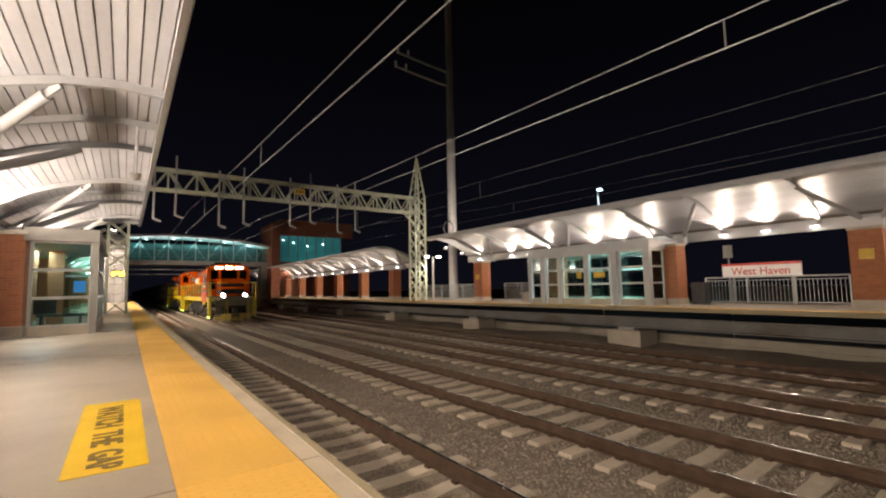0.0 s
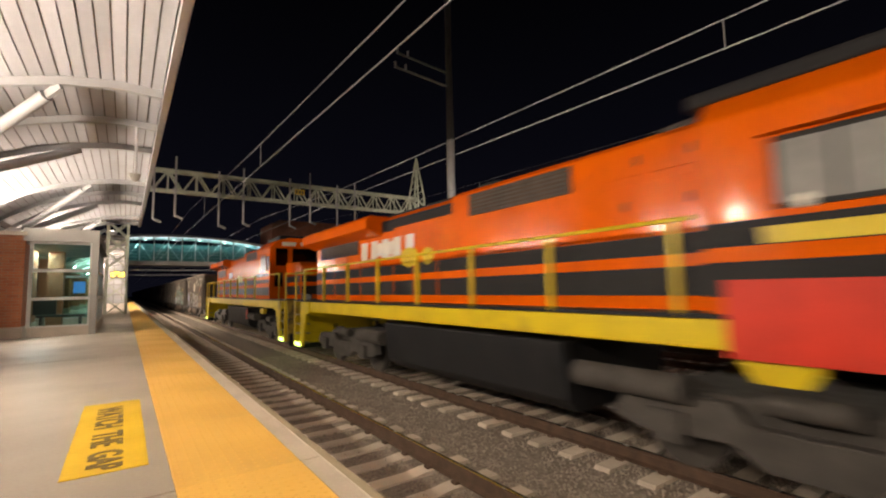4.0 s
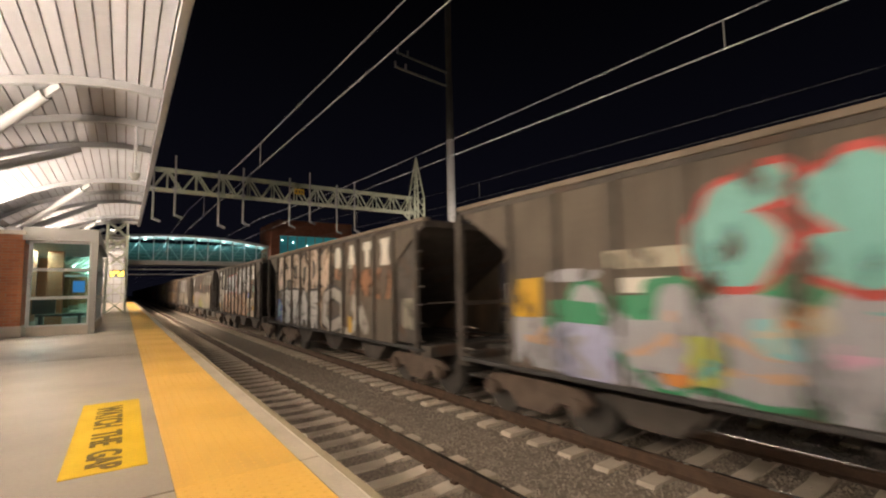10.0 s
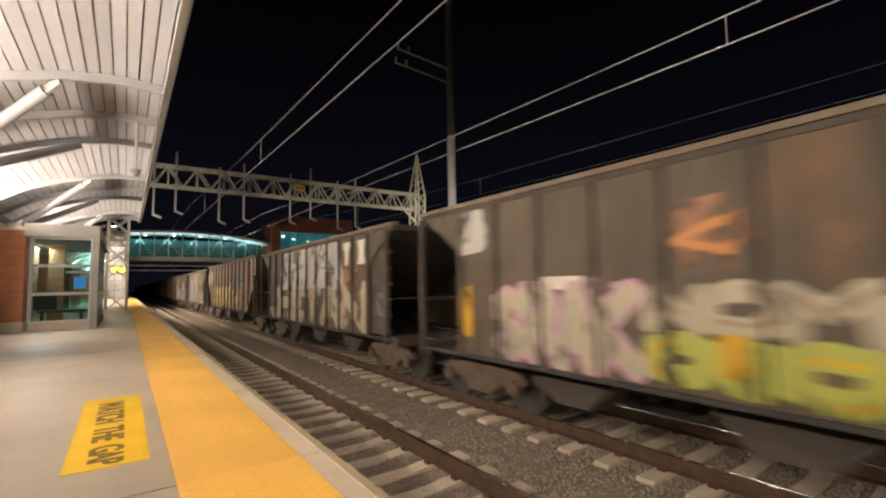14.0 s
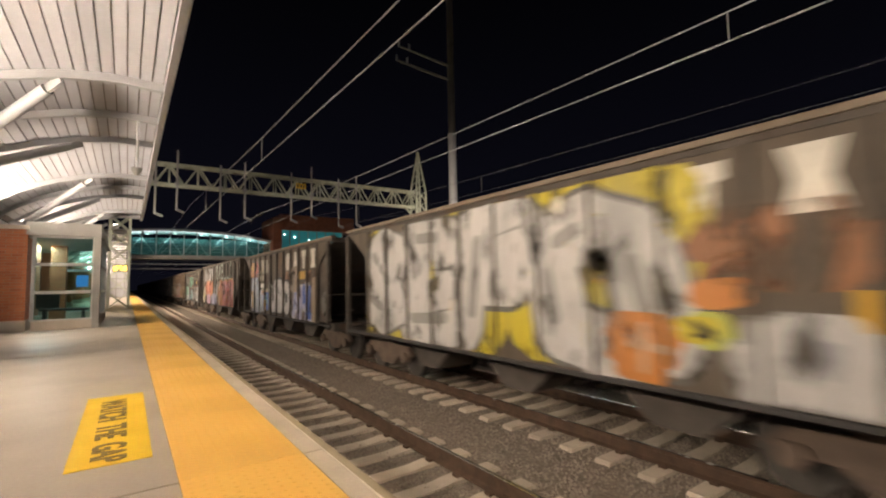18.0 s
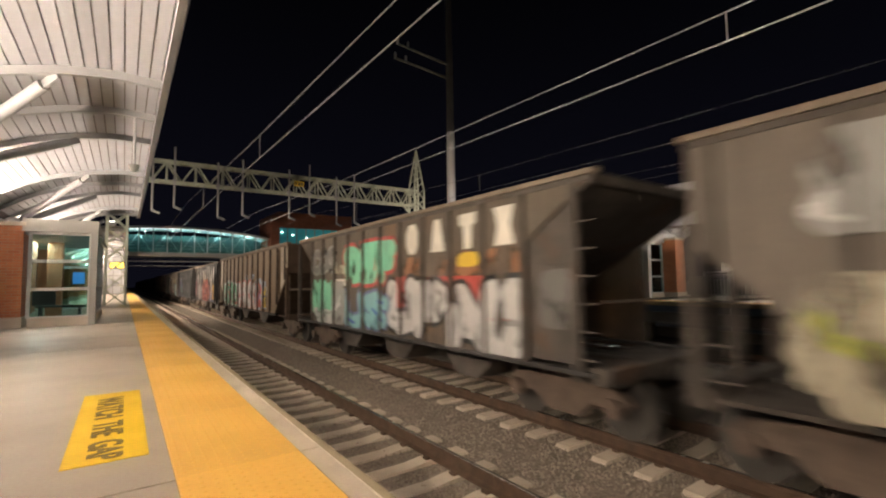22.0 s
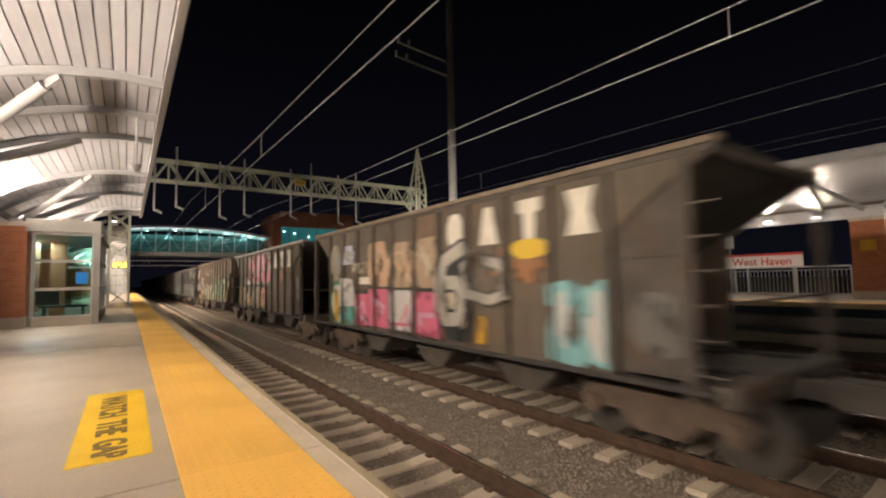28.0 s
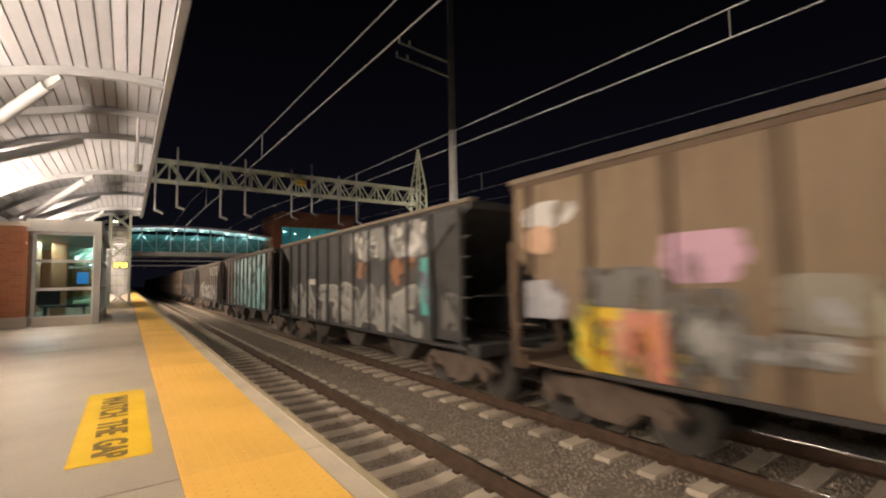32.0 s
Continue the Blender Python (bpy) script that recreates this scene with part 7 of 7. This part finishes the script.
hopper(131.15, 146.69, "brown", "B", [
    (-5.3, -2.3, 1.05, 1.9, 1, SALM, None, None), (-3.6, -2.9, 2.1, 2.75, 1, SALM, None, None), (-5.73, -1.60, 1.04, 2.42, 5, PALM, NAVY, GRN, "KRAZ", 0.17), (-4.16, -3.73, 2.23, 2.48, 1, SALM, None, PNK),
    (-6.15, -5.35, 1.12, 1.74, 1, SALM, None, PCH), (-1.70, 2.94, 1.02, 2.11, 5, LIMC, None, GRY, "NSEKA", 0.22),
    (-1.30, 2.76, 2.62, 3.09, 4, CRM, None, None, "ANTE", 0.14), (5.96, 6.95, 2.89, 3.29, 1, WHT, None, None),
    (4.72, 5.90, 1.04, 1.85, 1, YEL, LIM, ORG), (4.75, 5.41, 1.04, 1.83, 1, PCH, None, RED),
    (3.99, 4.76, 2.15, 2.62, 1, PNKL, None, None), (4.87, 5.77, 2.02, 2.33, 1, GRYD, None, None),
    (3.28, 4.63, 1.37, 1.64, 3, GRY, None, WHT), (6.20, 6.89, 1.65, 2.13, 1, LILG, None, None)] + [
    (4.74, 5.28, 1.02, 1.74, 1, SALM, None, ORG), (3.17, 3.62, 1.52, 1.59, 0, GRYL, None, None),
    (4.13, 4.59, 1.41, 1.46, 0, GRYL, None, None), (4.08, 4.60, 1.30, 1.35, 0, GRYL, None, None)] + [
    (4.77, 5.85, 1.82, 2.32, 0, GRYD, None, None), (4.02, 4.70, 1.04, 2.03, 1, GRYD, None, GRY), (3.12, 3.66, 1.69, 2.14, 1, TAUP, None, LILG), (6.29, 6.89, 2.53, 2.94, 1, PCH, None, None)], 56, False)
hopper(146.69, 159.70, "black", "A", [
    (-4.28, -0.72, 2.69, 3.42, 4, GRY, None, WHT), (-4.13, 4.90, 1.02, 2.05, 6, GRY, GRYL, GRYD, "NATSAK", 0.22),
    (-4.90, -4.25, 1.49, 2.63, 2, TEAL, None, LILD)], 57, True)
hopper(159.70, 172.40, "taupe", "A", [
    (-4.75, 2.42, 1.04, 3.42, 5, SKY, TEAL, TEAL)], 58, False)
g = 172.4
for i in range(12):
    kind = "B" if i % 4 == 2 else "A"
    n = g + (15.4 if kind == "B" else 12.7)
    hopper(g, n, ("grey", "black", "brown", "grey")[i % 4], kind, [(-3.8, 3.8, 1.15, 2.1, 6, (WHT, PCH, SKY, CRM)[i % 4], None, GRY, ("ROSEN", "TAKE", "SMOR", "BESK")[i % 4])], 80 + i, kind == "A")
    g = n


def motions():
    """The whole train rolls past at one steady speed."""
    for ob, g in MOVING:
        walk(ob, [(t, Matrix.Translation((TC, at_time(g, t), RAIL_Z))) for t in (0, 8, 16, 24, 32)])


motions()
